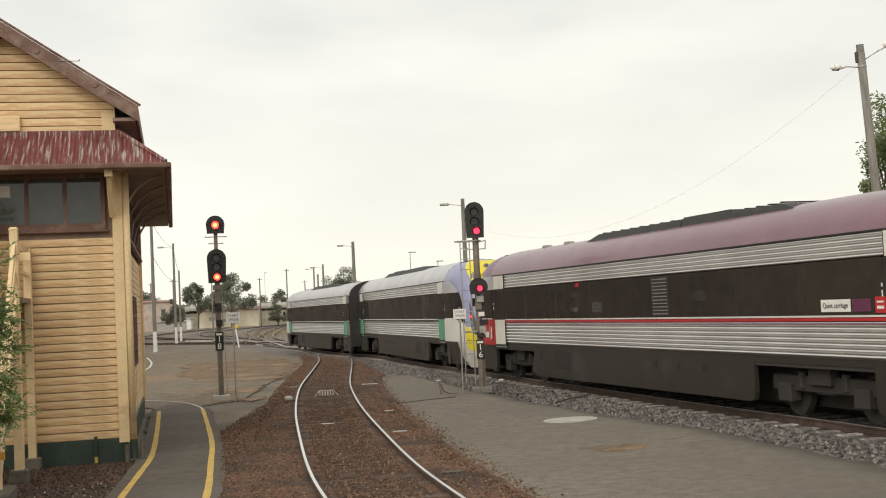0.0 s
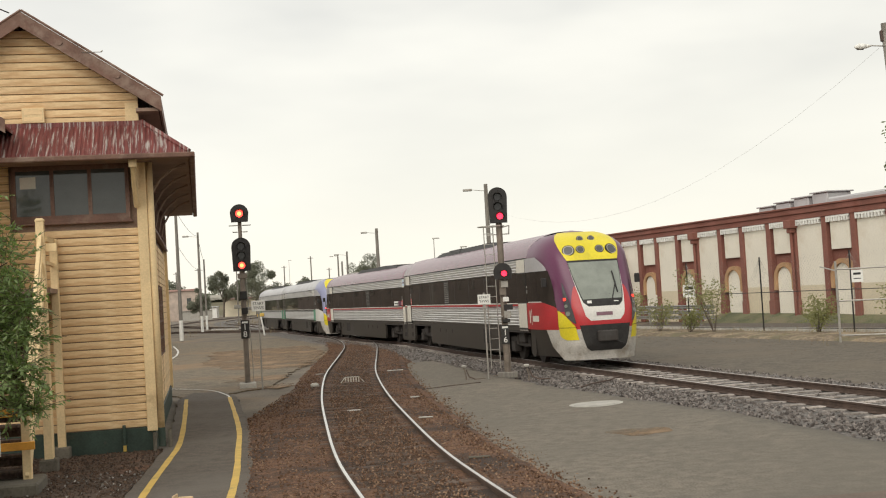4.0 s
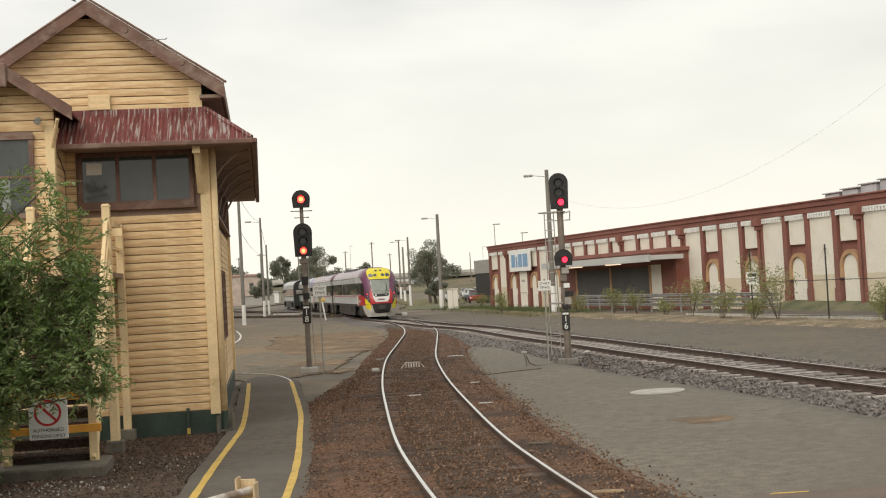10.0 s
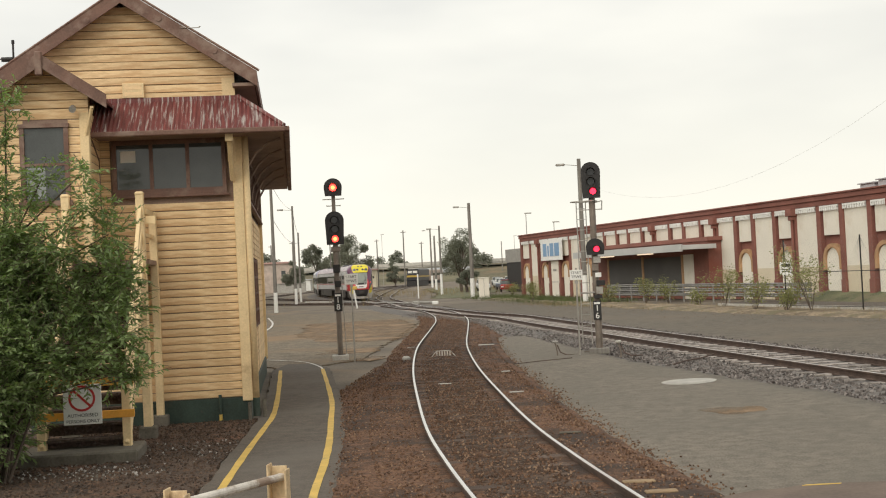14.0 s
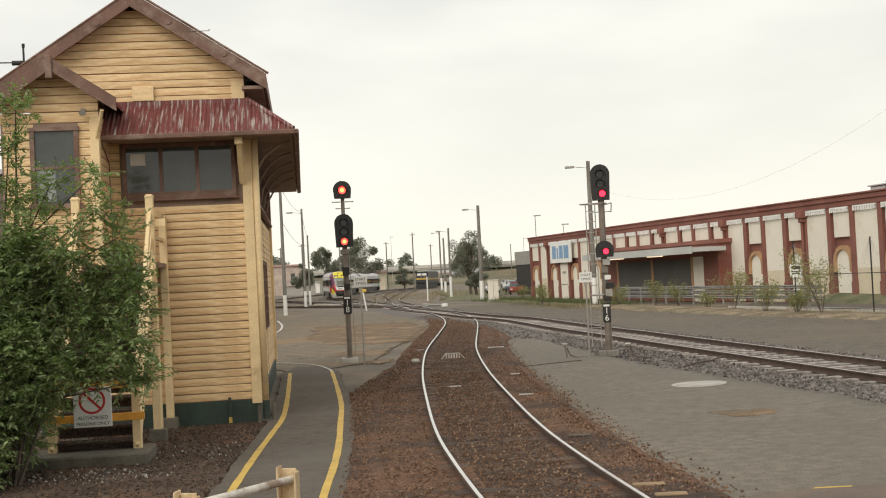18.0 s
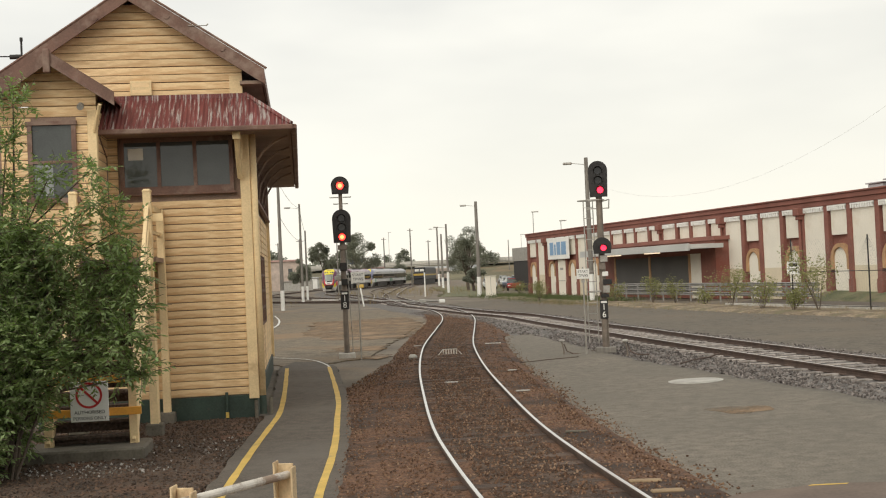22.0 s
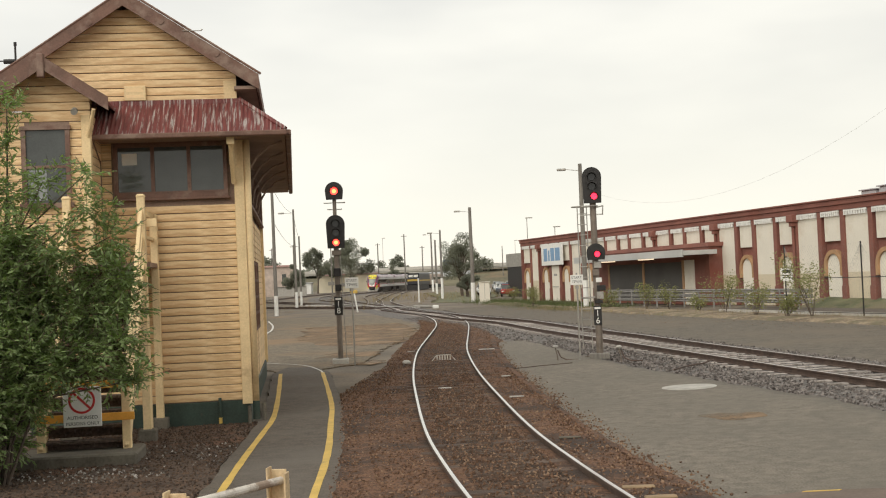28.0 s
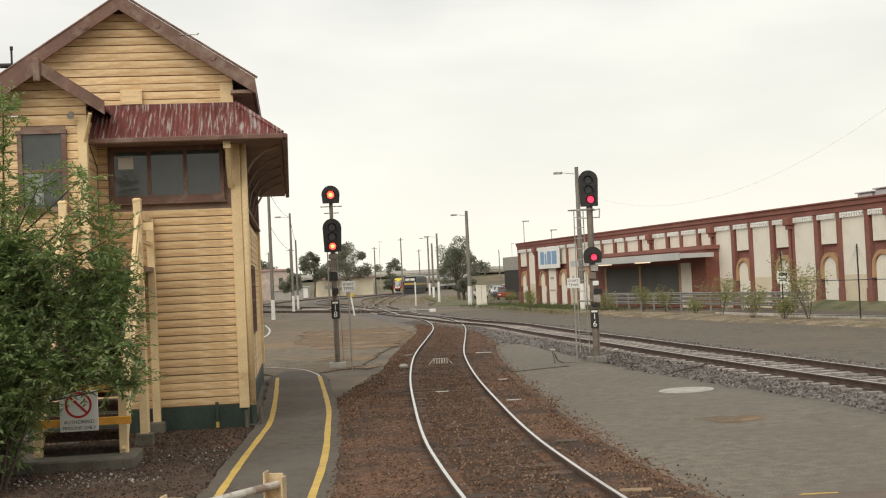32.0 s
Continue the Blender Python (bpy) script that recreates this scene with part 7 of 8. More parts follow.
# further tracks of the yard
for nm, pts, hd in (("siding_track", [(-13.5, 92), (-19, 116), (-24.5, 142), (-30, 180), (-35.5, 220), (-40, 262), (-44, 320)], "railhead_mid"),
                    ("siding_track", [(-21, 117), (-27, 150), (-35, 190), (-40, 225), (-43, 262), (-47, 300)], "railhead_dull"),
                    ("siding_track", [(-19.1, 110), (-29, 124), (-44, 143), (-62, 165), (-90, 200)], "railhead_dull"),
                    ("siding_track", [(-26, 128), (-40, 160), (-51, 189), (-57, 225), (-60, 300)], "railhead_dull")):
    t = make_track(nm, spline(pts, 2.0), 0.155, "distant yard track with rails shining dully", hd)
bm = bmesh.new()
for k in range(15):
    u = k / 14
    box(bm, -0.12, 0.12, -0.16, 0.16, 0.02, 0.18, pose(-28.0 - 5.0 * u, 131 + 7.5 * u, 0, 0, 0, 40))
tagged(part("sleeper_ends", bm, "white_line"), "row of whitewashed sleeper ends", "sleepers", kind="stuff")

# ---- waiting locomotive and carriages ----
loco = thing("locomotive", pose(-41.4, 281, 0.155, 0, 0, 89), "dark blue and gold diesel locomotive facing the yard", "locomotive")
M["navy"] = mat("navy_loco_paint", (0.02, 0.02, 0.026), 0.4, var=0.2)
M["gold"] = mat("gold_loco_paint", (0.42, 0.28, 0.05), 0.45, var=0.15)
part("body", boxes((1.2, 18, -1.4, 1.4, 1.1, 3.9), bevel=0.15), "navy", loco)
part("nose", boxes((-0.2, 1.4, -1.3, 1.3, 1.1, 2.9), bevel=0.25), "navy", loco)
part("gold_band", boxes((-0.24, 0.2, -1.2, 1.2, 2.05, 2.5), (1.0, 18, -1.42, 1.42, 2.0, 2.35)), "gold", loco)
part("cab_glass", boxes((1.15, 1.3, -1.1, -0.1, 3.0, 3.55), (1.15, 1.3, 0.1, 1.1, 3.0, 3.55)), "blind", loco, "pale cab window")
part("roof", boxes((1.1, 18, -1.1, 1.1, 3.85, 4.2), bevel=0.12), "galv", loco)
part("headlamp", tubes(((-0.1, 0, 3.0), (-0.3, 0, 3.0), 0.2)), "windscreen", loco)
part("pilot", boxes((-0.1, 17, -1.3, 1.3, -0.01, 1.15)), "black", loco)
wag = thing("carriage", pose(-41.0, 301, 0.15, 0, 0, 88), "grey bogie carriage behind the locomotive", "train car")
part("body", boxes((0, 20, -1.4, 1.4, 1.0, 3.7), bevel=0.2), "old_brick", wag)
part("window_band", boxes((0.5, 19.5, -1.43, 1.43, 2.2, 2.9)), "glass", wag)
part("under", boxes((0.5, 19.5, -1.1, 1.1, 0.2, 1.0)), "black", wag)

# ---- far buildings ----
def house(name, x, y, rz, w, d, h, wall, roof, label, pitch=0.35, windows=3):
    t = thing(name, pose(x, y, 0, 0, 0, rz), label, "building")
    wl_ = part("wall", boxes((-w / 2, w / 2, -d / 2, d / 2, -0.1, h)), wall, t)
    rz_ = h + pitch * d / 2
    bm = bmesh.new()
    v = [bm.verts.new(p) for p in ((-w / 2 - 0.4, -d / 2 - 0.4, h), (w / 2 + 0.4, -d / 2 - 0.4, h), (w / 2 + 0.4, d / 2 + 0.4, h), (-w / 2 - 0.4, d / 2 + 0.4, h), (-w / 2 - 0.4, 0, rz_), (w / 2 + 0.4, 0, rz_))]
    for q in ((0, 1, 5, 4), (2, 3, 4, 5), (1, 2, 5), (3, 0, 4), (3, 2, 1, 0)):
        bm.faces.new([v[i] for i in q])
    part("roof", bm, roof, t)
    for k in range(windows):
        xx = -w / 2 + (k + 0.5) * w / windows
        part("window", boxes((xx - 0.5, xx + 0.5, -d / 2 - 0.04, -d / 2 + 0.02, h * 0.35, h * 0.75)), "glass", wl_)
    return t


M["roof_red"] = mat("terracotta_roof", (0.29, 0.16, 0.125), 0.8, var=0.2, scale=0.5)
M["roof_grey"] = mat("grey_iron_roof", (0.42, 0.42, 0.42), 0.5, 0.2, var=0.1, scale=0.5)
M["cream_shed"] = mat("cream_sheet_wall", (0.76, 0.68, 0.52), 0.8, var=0.1, scale=0.5)
house("yard_shed", -66.5, 330, 5, 16, 7, 4.6, "cream_shed", "roof_red", "long cream yard shed with red roof edge", 0.12, 0)
house("yard_shed", -75, 313, 5, 4.0, 4, 2.8, "white", "roof_grey", "small white yard hut", 0.1, 1)
house("brick_building", -78, 289, 22, 12, 10, 7.0, "old_brick", "roof_red", "weathered brick yard building", 0.1, 2)
house("container", -70, 279, 12, 7, 3, 2.2, "galv", "roof_grey", "pale grey site container", 0.02, 0)
for x, y, w, mt in ((-50, 430, 16, "render"),):
    house("house", x, y, random.uniform(-20, 20), w, 9, 3.2, mt, random.choice(("roof_red", "roof_red", "roof_grey")), "distant low suburban house", 0.4, 3)

M["bank"] = mat("olive_bank", (0.14, 0.125, 0.075), 0.95, var=0.4, scale=0.08, fine=0.8, dirt=(0.22, 0.15, 0.09), dirt_at=0.58)
# hidden block, added so that the car windows reflect a dark wall, not sky
house("yard_workshop", -48, 122, 102, 140, 12, 8.5, "dark_brick", "roof_grey", "unseen long brick block added to darken the car window reflections", 0.3, 24)
bridge = thing("road_overpass", pose(-30, 440, -0.55, 0, 0, -4), "long pale concrete road overpass", "bridge")
part("deck", boxes((-300, 320, 0, 12, 6.2, 7.0)), "concrete", bridge)
part("parapet", boxes((-300, 320, -0.2, 0.1, 6.8, 7.9)), "concrete", bridge)
bm = bmesh.new()
ev = [bm.verts.new(p) for p in ((-300, 405, -0.3), (280, 385, -0.3), (280, 418, 3.8), (-300, 442, 3.8), (-300, 480, 6.3), (280, 455, 6.3))]
bm.faces.new(ev[:4])
bm.faces.new((ev[3], ev[2], ev[5], ev[4]))
tagged(part("embankment", bm, "bank"), "grassed road embankment", "embankment", kind="structure")
M["truck_blue"] = mat("dull_blue_truck", (0.07, 0.095, 0.17), 0.6, var=0.1)
truck = thing("truck", pose(-84, 450, 6.45, 0, 0, -4), "far blue box truck crossing the overpass", "truck")
part("trailer", boxes((-4.4, 3.2, -1.2, 1.2, 0.75, 3.0), bevel=0.05), "truck_blue", truck)
part("cab", boxes((3.3, 5.0, -1.2, 1.2, 0.5, 2.3), bevel=0.15), "white", truck)
for x in (-3.5, -2.3, 4.1):
    part("wheel", tubes(((x, -1.2, 0.5), (x, 1.2, 0.5), 0.5), n=12), "black", truck)


# ---- parked cars beside the shed ----
def parked_car(x, y, rz, paint, label):
    t = thing("parked_car", pose(x, y, 0, 0, 0, rz), label, "car", "parked cars")
    bm = bmesh.new()
    for xs, zs, w in (((-2.15, 2.2), (0.35, 0.95), 0.88),):
        box(bm, *xs, -w, w, *zs, bevel=0.12)
    part("body", bm, paint, t, smooth=False)
    bm = bmesh.new()
    v = [bm.verts.new(p) for p in ((-1.9, -0.8, 0.92), (1.1, -0.8, 0.92), (1.1, 0.8, 0.92), (-1.9, 0.8, 0.92), (-1.3, -0.66, 1.45), (0.3, -0.66, 1.45), (0.3, 0.66, 1.45), (-1.3, 0.66, 1.45))]
    for q in ((0, 1, 5, 4), (1, 2, 6, 5), (2, 3, 7, 6), (3, 0, 4, 7)):
        bm.faces.new([v[i] for i in q])
    part("glasshouse", bm, "glass", t)
    part("roof", boxes((-1.35, 0.35, -0.68, 0.68, 1.43, 1.5), bevel=0.03), paint, t)
    for wx in (-1.35, 1.35):
        for wy in (-0.88, 0.7):
            w = part("wheel", tubes(((wx, wy, 0.31), (wx, wy + 0.18, 0.31), 0.31), n=14), "black", t)
    for wy in (-0.8, 0.5):
        part("headlight", boxes((2.16, 2.22, wy, wy + 0.3, 0.6, 0.75)), "white", t)


for k, (nm, c) in enumerate({"car_white": (0.7, 0.7, 0.69), "car_silver": (0.42, 0.43, 0.44), "car_blue": (0.06, 0.09, 0.17), "car_red": (0.36, 0.03, 0.03), "car_dark": (0.04, 0.04, 0.045)}.items()):
    M[nm] = mat(nm + "_paint", c, 0.3, 0.2, var=0.05, bump=0)
PAINTS = [("car_white", "white parked car"), ("car_silver", "silver parked hatchback"), ("car_blue", "dark blue parked car"), ("car_white", "white parked wagon"), ("car_dark", "black parked car")]
parked_car(-10.2, 149.5, 275, "car_red", "dark red parked car beside the shed")
for r, row_y in enumerate((168, 186, 208, 236)):
    for k in range(2 + r):
        pnt, lb = PAINTS[(k * 2 + r * 3) % 5]
        parked_car(-0.094 * row_y + 1.2 + k * 2.7 + random.uniform(-0.2, 0.2), row_y + random.uniform(-1.5, 1.5), 275 + random.choice((0, 180)) + random.uniform(-8, 8), pnt, lb + " in the car park")

# ---- trees, bushes, grass ----
def leaf_cloud(centres, per, size, spread, rng, aspect=0.45, droop=0.3, twigs=False):
    """Many small leaf blades round the given centres, as vertex and face lists."""
    V, F = [], []
    for c, r in centres:
        for _ in range(per):
            d = Vector((rng.gauss(0, 1), rng.gauss(0, 1), rng.gauss(0, 1))).normalized() * r * rng.random() ** 0.4 * spread
            p = Vector(c) + d
            ax = Vector((rng.gauss(0, 1), rng.gauss(0, 1), rng.gauss(0, 0.6) - droop)).normalized()
            sd = ax.cross(Vector((rng.gauss(0, 1), rng.gauss(0, 1), rng.gauss(0, 1)))).normalized()
            s = size * rng.uniform(0.6, 1.3)
            i = len(V)
            V += [p, p + ax * s * 0.5 + sd * s * aspect * 0.5, p + ax * s, p + ax * s * 0.5 - sd * s * aspect * 0.5]
            F.append((i, i + 1, i + 2, i + 3))
    return V, F


def tree(name, x, y, h, crown, label, seed, trunk_h=None, leaves=9000, size=0.35, material="leaf_gum", r=0.25, base=0.0, clumps=26, flat=0.8, group="trees"):
    rng = random.Random(seed)
    t = thing(name, pose(x, y, base), label, "tree", group)
    th = trunk_h or h * 0.35
    bm = bmesh.new()
    top = Vector((rng.uniform(-0.4, 0.4), rng.uniform(-0.4, 0.4), th))
    tube(bm, (0, 0, -0.2), top, r, r * 0.7, 9)
    cents = []
    for k in range(clumps):
        a = rng.uniform(0, 2 * math.pi)
        rr = crown * math.sqrt(rng.random())
        zz = th * 0.75 + (h - th * 0.75) * (0.15 + 0.85 * rng.random() * math.sqrt(max(0.05, 1 - 0.75 * (rr / crown) ** 2)))
        c = Vector((rr * math.cos(a), rr * math.sin(a), zz))
        cents.append((c, crown * rng.uniform(0.16, 0.34)))
        if k < 14:
            mid = top.lerp(c, 0.5) + Vector((0, 0, 0.15 * h * rng.random()))
            tube(bm, top * rng.uniform(0.6, 1), mid, r * 0.4, r * 0.25, 6)
            tube(bm, mid, c, r * 0.25, r * 0.06, 5)
    part("trunk", bm, "bark", t, "grey-brown trunk and limbs")
    V, F = leaf_cloud([(c, q) for c, q in cents], max(1, leaves // clumps), size, 1.0, rng)
    me = quads_mesh("crown", V, F)
    part_mesh("crown", me, material, t, "loose uneven leafy crown")
    return t


tree("gum_tree", -17.6, 166, 8.8, 3.0, "grey-green gum tree with a ragged crown", 3, 2.6, 12000, 0.2, clumps=34)
tree("gum_tree", -16.2, 160, 4.2, 1.5, "low dark gum tree with dense foliage", 13, 1.0, 6000, 0.2, "leaf_far", clumps=14)
tree("gum_tree", -64.9, 324, 13.5, 6.2, "tall gum tree with clumped crown", 5, 5.0, 15000, 0.42, clumps=24)
tree("gum_tree", -73, 320, 12, 4.5, "tall gum tree with clumped crown", 15, 5.0, 9000, 0.42, clumps=18)
tree("tree", -57.5, 232, 7.0, 2.4, "dark green yard tree with an open crown", 6, 2.0, 5000, 0.3, "leaf_far", clumps=16)
tree("tree", -52.0, 322, 7.5, 2.4, "green shrub-like tree by the line", 9, 0.8, 1800, 0.6, "leaf_far")
rng = random.Random(21)
for k in range(30):
    x = -220 + k * 12 + rng.uniform(-5, 5)
    y = 480 + rng.uniform(-60, 90) if x > -150 else 380 + rng.uniform(0, 90)
    tree("far_tree", x, y, rng.uniform(9, 14), rng.uniform(6, 9), "far hazy suburban tree", 30 + k, 3.0, 3200, 0.9, "leaf_far", 0.3, clumps=12, group="far trees")
for k in range(14):
    x, y = -150 + k * 7.5 + rng.uniform(-3, 3), 300 + rng.uniform(-15, 45)
    if -66 < x < -36 or k % 2:
        continue
    tree("far_tree", x, y, rng.uniform(5, 8), rng.uniform(3, 4.5), "low dark tree among the houses", 80 + k, 1.5, 3600, 0.5, "leaf_far", 0.2, clumps=10, group="far trees")
# tree behind the tall street pole
tree("street_tree", 23.5, 60, 18.5, 3.5, "tall street tree with dark green leaves", 41, 4.5, 40000, 0.22, "street_leaf", 0.3, clumps=80, group="street trees")
tree("street_tree", 21.4, 60.6, 10.2, 1.8, "slim street tree with dark green leaves", 43, 7.0, 9000, 0.2, "street_leaf", 0.16, clumps=26, group="street trees")
tree("street_tree", 27.2, 57, 17, 4.0, "tall street tree with dark green leaves", 42, 4.5, 14000, 0.3, "street_leaf", 0.3, clumps=50, group="street trees")


def sapling(x, y, h, w, seed, leaves, material="jacket", label="thin young shrub on the verge"):
    h, w = h * 0.85, w * 1.25
    rng = random.Random(seed)
    t = thing("shrub", pose(x, y, 0), label, "shrub", "verge shrubs")
    bm = bmesh.new()
    cents = []
    for k in range(9):
        a = rng.uniform(0, 6.28)
        tip = Vector((w * rng.uniform(0.2, 1) * math.cos(a), w * rng.uniform(0.2, 1) * math.sin(a), h * rng.uniform(0.55, 1.0)))
        mid = tip * 0.5 + Vector((0, 0, 0.1 * h))
        tube(bm, (0, 0, -0.05), mid, 0.014, 0.01, 5)
        tube(bm, mid, tip, 0.01, 0.004, 5)
        cents += [(tip, w * 0.4), (mid.lerp(tip, 0.55), w * 0.5), (mid, w * 0.5)]
    part("stem", bm, "bark", t)
    V, F = leaf_cloud(cents, int(leaves * 0.95) // len(cents), 0.12, 1.0, rng)
    part_mesh("leaves", quads_mesh("leaves", V, F), material, t)


for k, (x, y, h, w, n) in enumerate(((3.54, 79.9, 1.9, 0.7, 900), (4.84, 77.6, 1.9, 0.7, 900), (7.0, 65.5, 2.6, 0.9, 1100), (7.92, 60.5, 1.9, 0.7, 900), (8.95, 57.6, 1.4, 0.55, 900), (9.9, 56.5, 3.5, 1.2, 1500), (13.2, 51.0, 1.8, 0.8, 1500), (-4.6, 96, 1.8, 0.6, 700), (1.2, 82.5, 1.7, 0.6, 700), (15.4, 46, 2.0, 0.9, 1500), (-6.0, 119.5, 1.6, 0.6, 900), (-8.2, 127.5, 1.4, 0.9, 1200), (6.1, 70.5, 1.2, 0.5, 600), (18.5, 41, 2.2, 0.9, 1500), (22, 33, 2.2, 1.0, 1500))):
    sapling(x, y, h, w, 60 + k, n)

# grass tufts along the shed and verge
rng = random.Random(5)
V, F = [], []


def tuft(x, y, hgt, n, V, F, spread=0.12):
    for _ in range(n):
        a = rng.uniform(0, 6.28)
        bx, by = x + rng.gauss(0, spread), y + rng.gauss(0, spread)
        l = hgt * rng.uniform(0.5, 1.2)
        dx, dy = math.cos(a) * l * 0.5, math.sin(a) * l * 0.5
        i = len(V)
        V.extend([(bx - dy * 0.05, by + dx * 0.05, 0), (bx + dy * 0.05, by - dx * 0.05, 0), (bx + dx, by + dy, l)])
        F.append((i, i + 1, i + 2))


for _ in range(2600):
    u = rng.random()
    p = Vector((-10.5, 124)).lerp(Vector((1.5, 84)), u)
    o = rng.gauss(0, 1.5)
    tuft(p.x + o * 0.9 - 0.4, p.y + o * 0.35, rng.uniform(0.15, 0.5), 6, V, F, 0.25)
tagged(part_mesh("verge_grass", quads_mesh("verge_grass", V, F), "grass"), "patchy green weeds along the shed verge", "grass", kind="stuff")
V, F = [], []
for _ in range(2200):
    u = rng.random()
    p = Vector((-4, 92)).lerp(Vector((16, 43)), u)
    o = rng.gauss(0, 1.0)
    tuft(p.x + o, p.y + o * 0.4, rng.uniform(0.08, 0.3), 6, V, F, 0.25)
for _ in range(500):
    tuft(-24 + rng.gauss(0, 8), 175 + rng.gauss(0, 25), rng.uniform(0.3, 0.8), 6, V, F, 0.5)
tagged(part_mesh("dry_verge_grass", quads_mesh("dry_verge_grass", V, F), "dry"), "dry straw-coloured verge grass", "grass", kind="stuff")
near_v = spline([(-9.5, 110), (-7.5, 106), (0, 80), (4.4, 66), (7.3, 58), (10.3, 51), (13.1, 43.6), (20, 28)], 0.8)
far_v = [(-7, 112), (-3.5, 97), (2.2, 82), (6.2, 72), (8.8, 65), (11.6, 57.6), (14.3, 51), (19, 41), (26, 27)]
far_v = spline(far_v, 0.8)
bm = bmesh.new()
v_rows = []
for i in range(120):
    a, b = near_v[int(i / 119 * (len(near_v) - 1))], far_v[int(i / 119 * (len(far_v) - 1))]
    row = []
    for k in range(9):
        u = k / 8
        p = a.lerp(b, u)
        wob = 0.5 * noise.noise((p.x * 0.8, p.y * 0.8, 4.0)) if k == 0 else 0
        z = -0.03 if k in (0, 8) else 0.05 + 0.09 * math.sin(math.pi * u) + 0.07 * noise.noise((p.x * 1.1, p.y * 1.1, 0))
        row.append(bm.verts.new((p.x + wob, p.y, z)))
    v_rows.append(row)
for r0, r1 in zip(v_rows, v_rows[1:]):
    for k in range(8):
        bm.faces.new((r0[k], r0[k + 1], r1[k + 1], r1[k]))
bmesh.ops.recalc_face_normals(bm, faces=bm.faces)
tagged(part("verge_soil", bm, "verge", smooth=True), "humped tan-brown verge soil", "soil", kind="structure")
# low ground cover on the crest of the lawn
V, F = leaf_cloud([((Vector((13.2, 78, 0.55)).lerp(Vector((33, 30, 0.75)), 0.2 + 0.8 * k / 90) + Vector((rng.gauss(-0.6, 0.5), 0, rng.uniform(-0.25, 0.1)))), rng.uniform(0.3, 0.6)) for k in range(91)], 120, 0.16, 1.0, rng)
M["cover"] = mat("ground_cover_leaf", (0.09, 0.135, 0.05), 0.8, var=0.4, scale=0.8, fine=5, bump=0)
tagged(part_mesh("ground_cover", quads_mesh("ground_cover", V, F), "cover"), "low green ground cover before the shed", "plants", kind="stuff")
tagged(part("weed_bank", sheet(ragged([(-30, 220), (-18, 215), (-12, 160), (-12.5, 126), (-17, 130), (-20, 160)], 0.8), 0.0, 0.03), "lawn"), "weedy green bank beside the siding", "grass", kind="structure")

# leafy bush before the stair
rng = random.Random(11)
bush = thing("leafy_bush", pose(-8.0, 15.7, 0), "tall loose bush with arching leafy branches", "bush")
stems = bmesh.new()
V, F = [], []


def blade(p, ax, s, nrm):
    """One narrow leaf, folded a little along its middle."""
    sd = ax.cross(nrm).normalized() * s * 0.19
    up = sd.cross(ax).normalized() * s * 0.05
    i = len(V)
    V.extend([p, p + ax * s * 0.4 + sd + up, p + ax * s, p + ax * s * 0.4 - sd + up])
    F.append((i, i + 1, i + 2, i + 3))


def sprig(p, d, length):
    """A thin shoot with leaves on both sides."""
    n = max(3, int(length / 0.048))
    for k in range(n):
        q = p + d * length / n
        if k % 2 == 0:
            tube(stems, p, q + d * length / n, 0.004, 0.003, 3, False)
        for sgn in (-1, 1):
            side = d.cross(Vector((rng.gauss(0, 0.5), rng.gauss(0, 0.5), 1))).normalized() * sgn
            ax = (d * 0.7 + side * 0.9 + Vector((rng.gauss(0, 0.2), rng.gauss(0, 0.2), rng.gauss(0, 0.2) - 0.25))).normalized()
            blade(p, ax, rng.uniform(0.065, 0.12), Vector((rng.gauss(0, 0.5), rng.gauss(0, 0.5), 1)).normalized())
        d = (d + Vector((rng.gauss(0, 0.1), rng.gauss(0, 0.1), rng.gauss(0, 0.06) - 0.03))).normalized()
        p = q


# leafy masses: offset across, height, radius
MASSES = [(0.03, 2.08, 0.89), (0.1, 1.3, 0.72), (0.0, 3.01, 0.74), (0.52, 2.6, 0.62), (-0.55, 0.62, 0.68), (0.48, 1.75, 0.58), (0.06, 4.64, 0.35), (0.23, 5.14, 0.25), (0.03, 4.02, 0.46), (0.37, 3.46, 0.46), (0.68, 4.11, 0.29), (1.35, 2.91, 0.48), (1.56, 2.32, 0.43), (1.16, 2.34, 0.48), (1.54, 3.33, 0.33), (1.31, 3.73, 0.28), (1.29, 4.19, 0.19), (1.74, 2.78, 0.28), (0.98, 1.84, 0.4), (1.4, 1.78, 0.33), (1.68, 1.93, 0.26), (0.9, 3.2, 0.37), (1.77, 1.49, 0.15), (-0.6, 0.35, 0.5), (-0.9, 0.5, 0.7)]
OVER = [(1.15, 1.5, 0.26), (1.5, 1.42, 0.22), (1.82, 1.38, 0.16), (0.85, 1.55, 0.3)]
LOW = [(-0.4, 0.45, 0.4), (-0.3, 0.3, 0.34), (-0.15, 0.6, 0.3), (-0.1, 1.0, 0.32), (-0.6, 0.25, 0.4), (-0.75, 0.35, 0.5), (-0.45, 0.85, 0.45), (-0.9, 0.4, 0.55), (-0.2, 0.95, 0.34)]
BACK = [(-0.8, 0.7, 0.8), (-0.2, 1.3, 0.8), (-0.5, 0.6, 0.6), (-0.5, 2.2, 0.9), (0.3, 2.3, 0.6), (-1.6, 1.8, 0.9), (-0.2, 3.0, 0.6)]
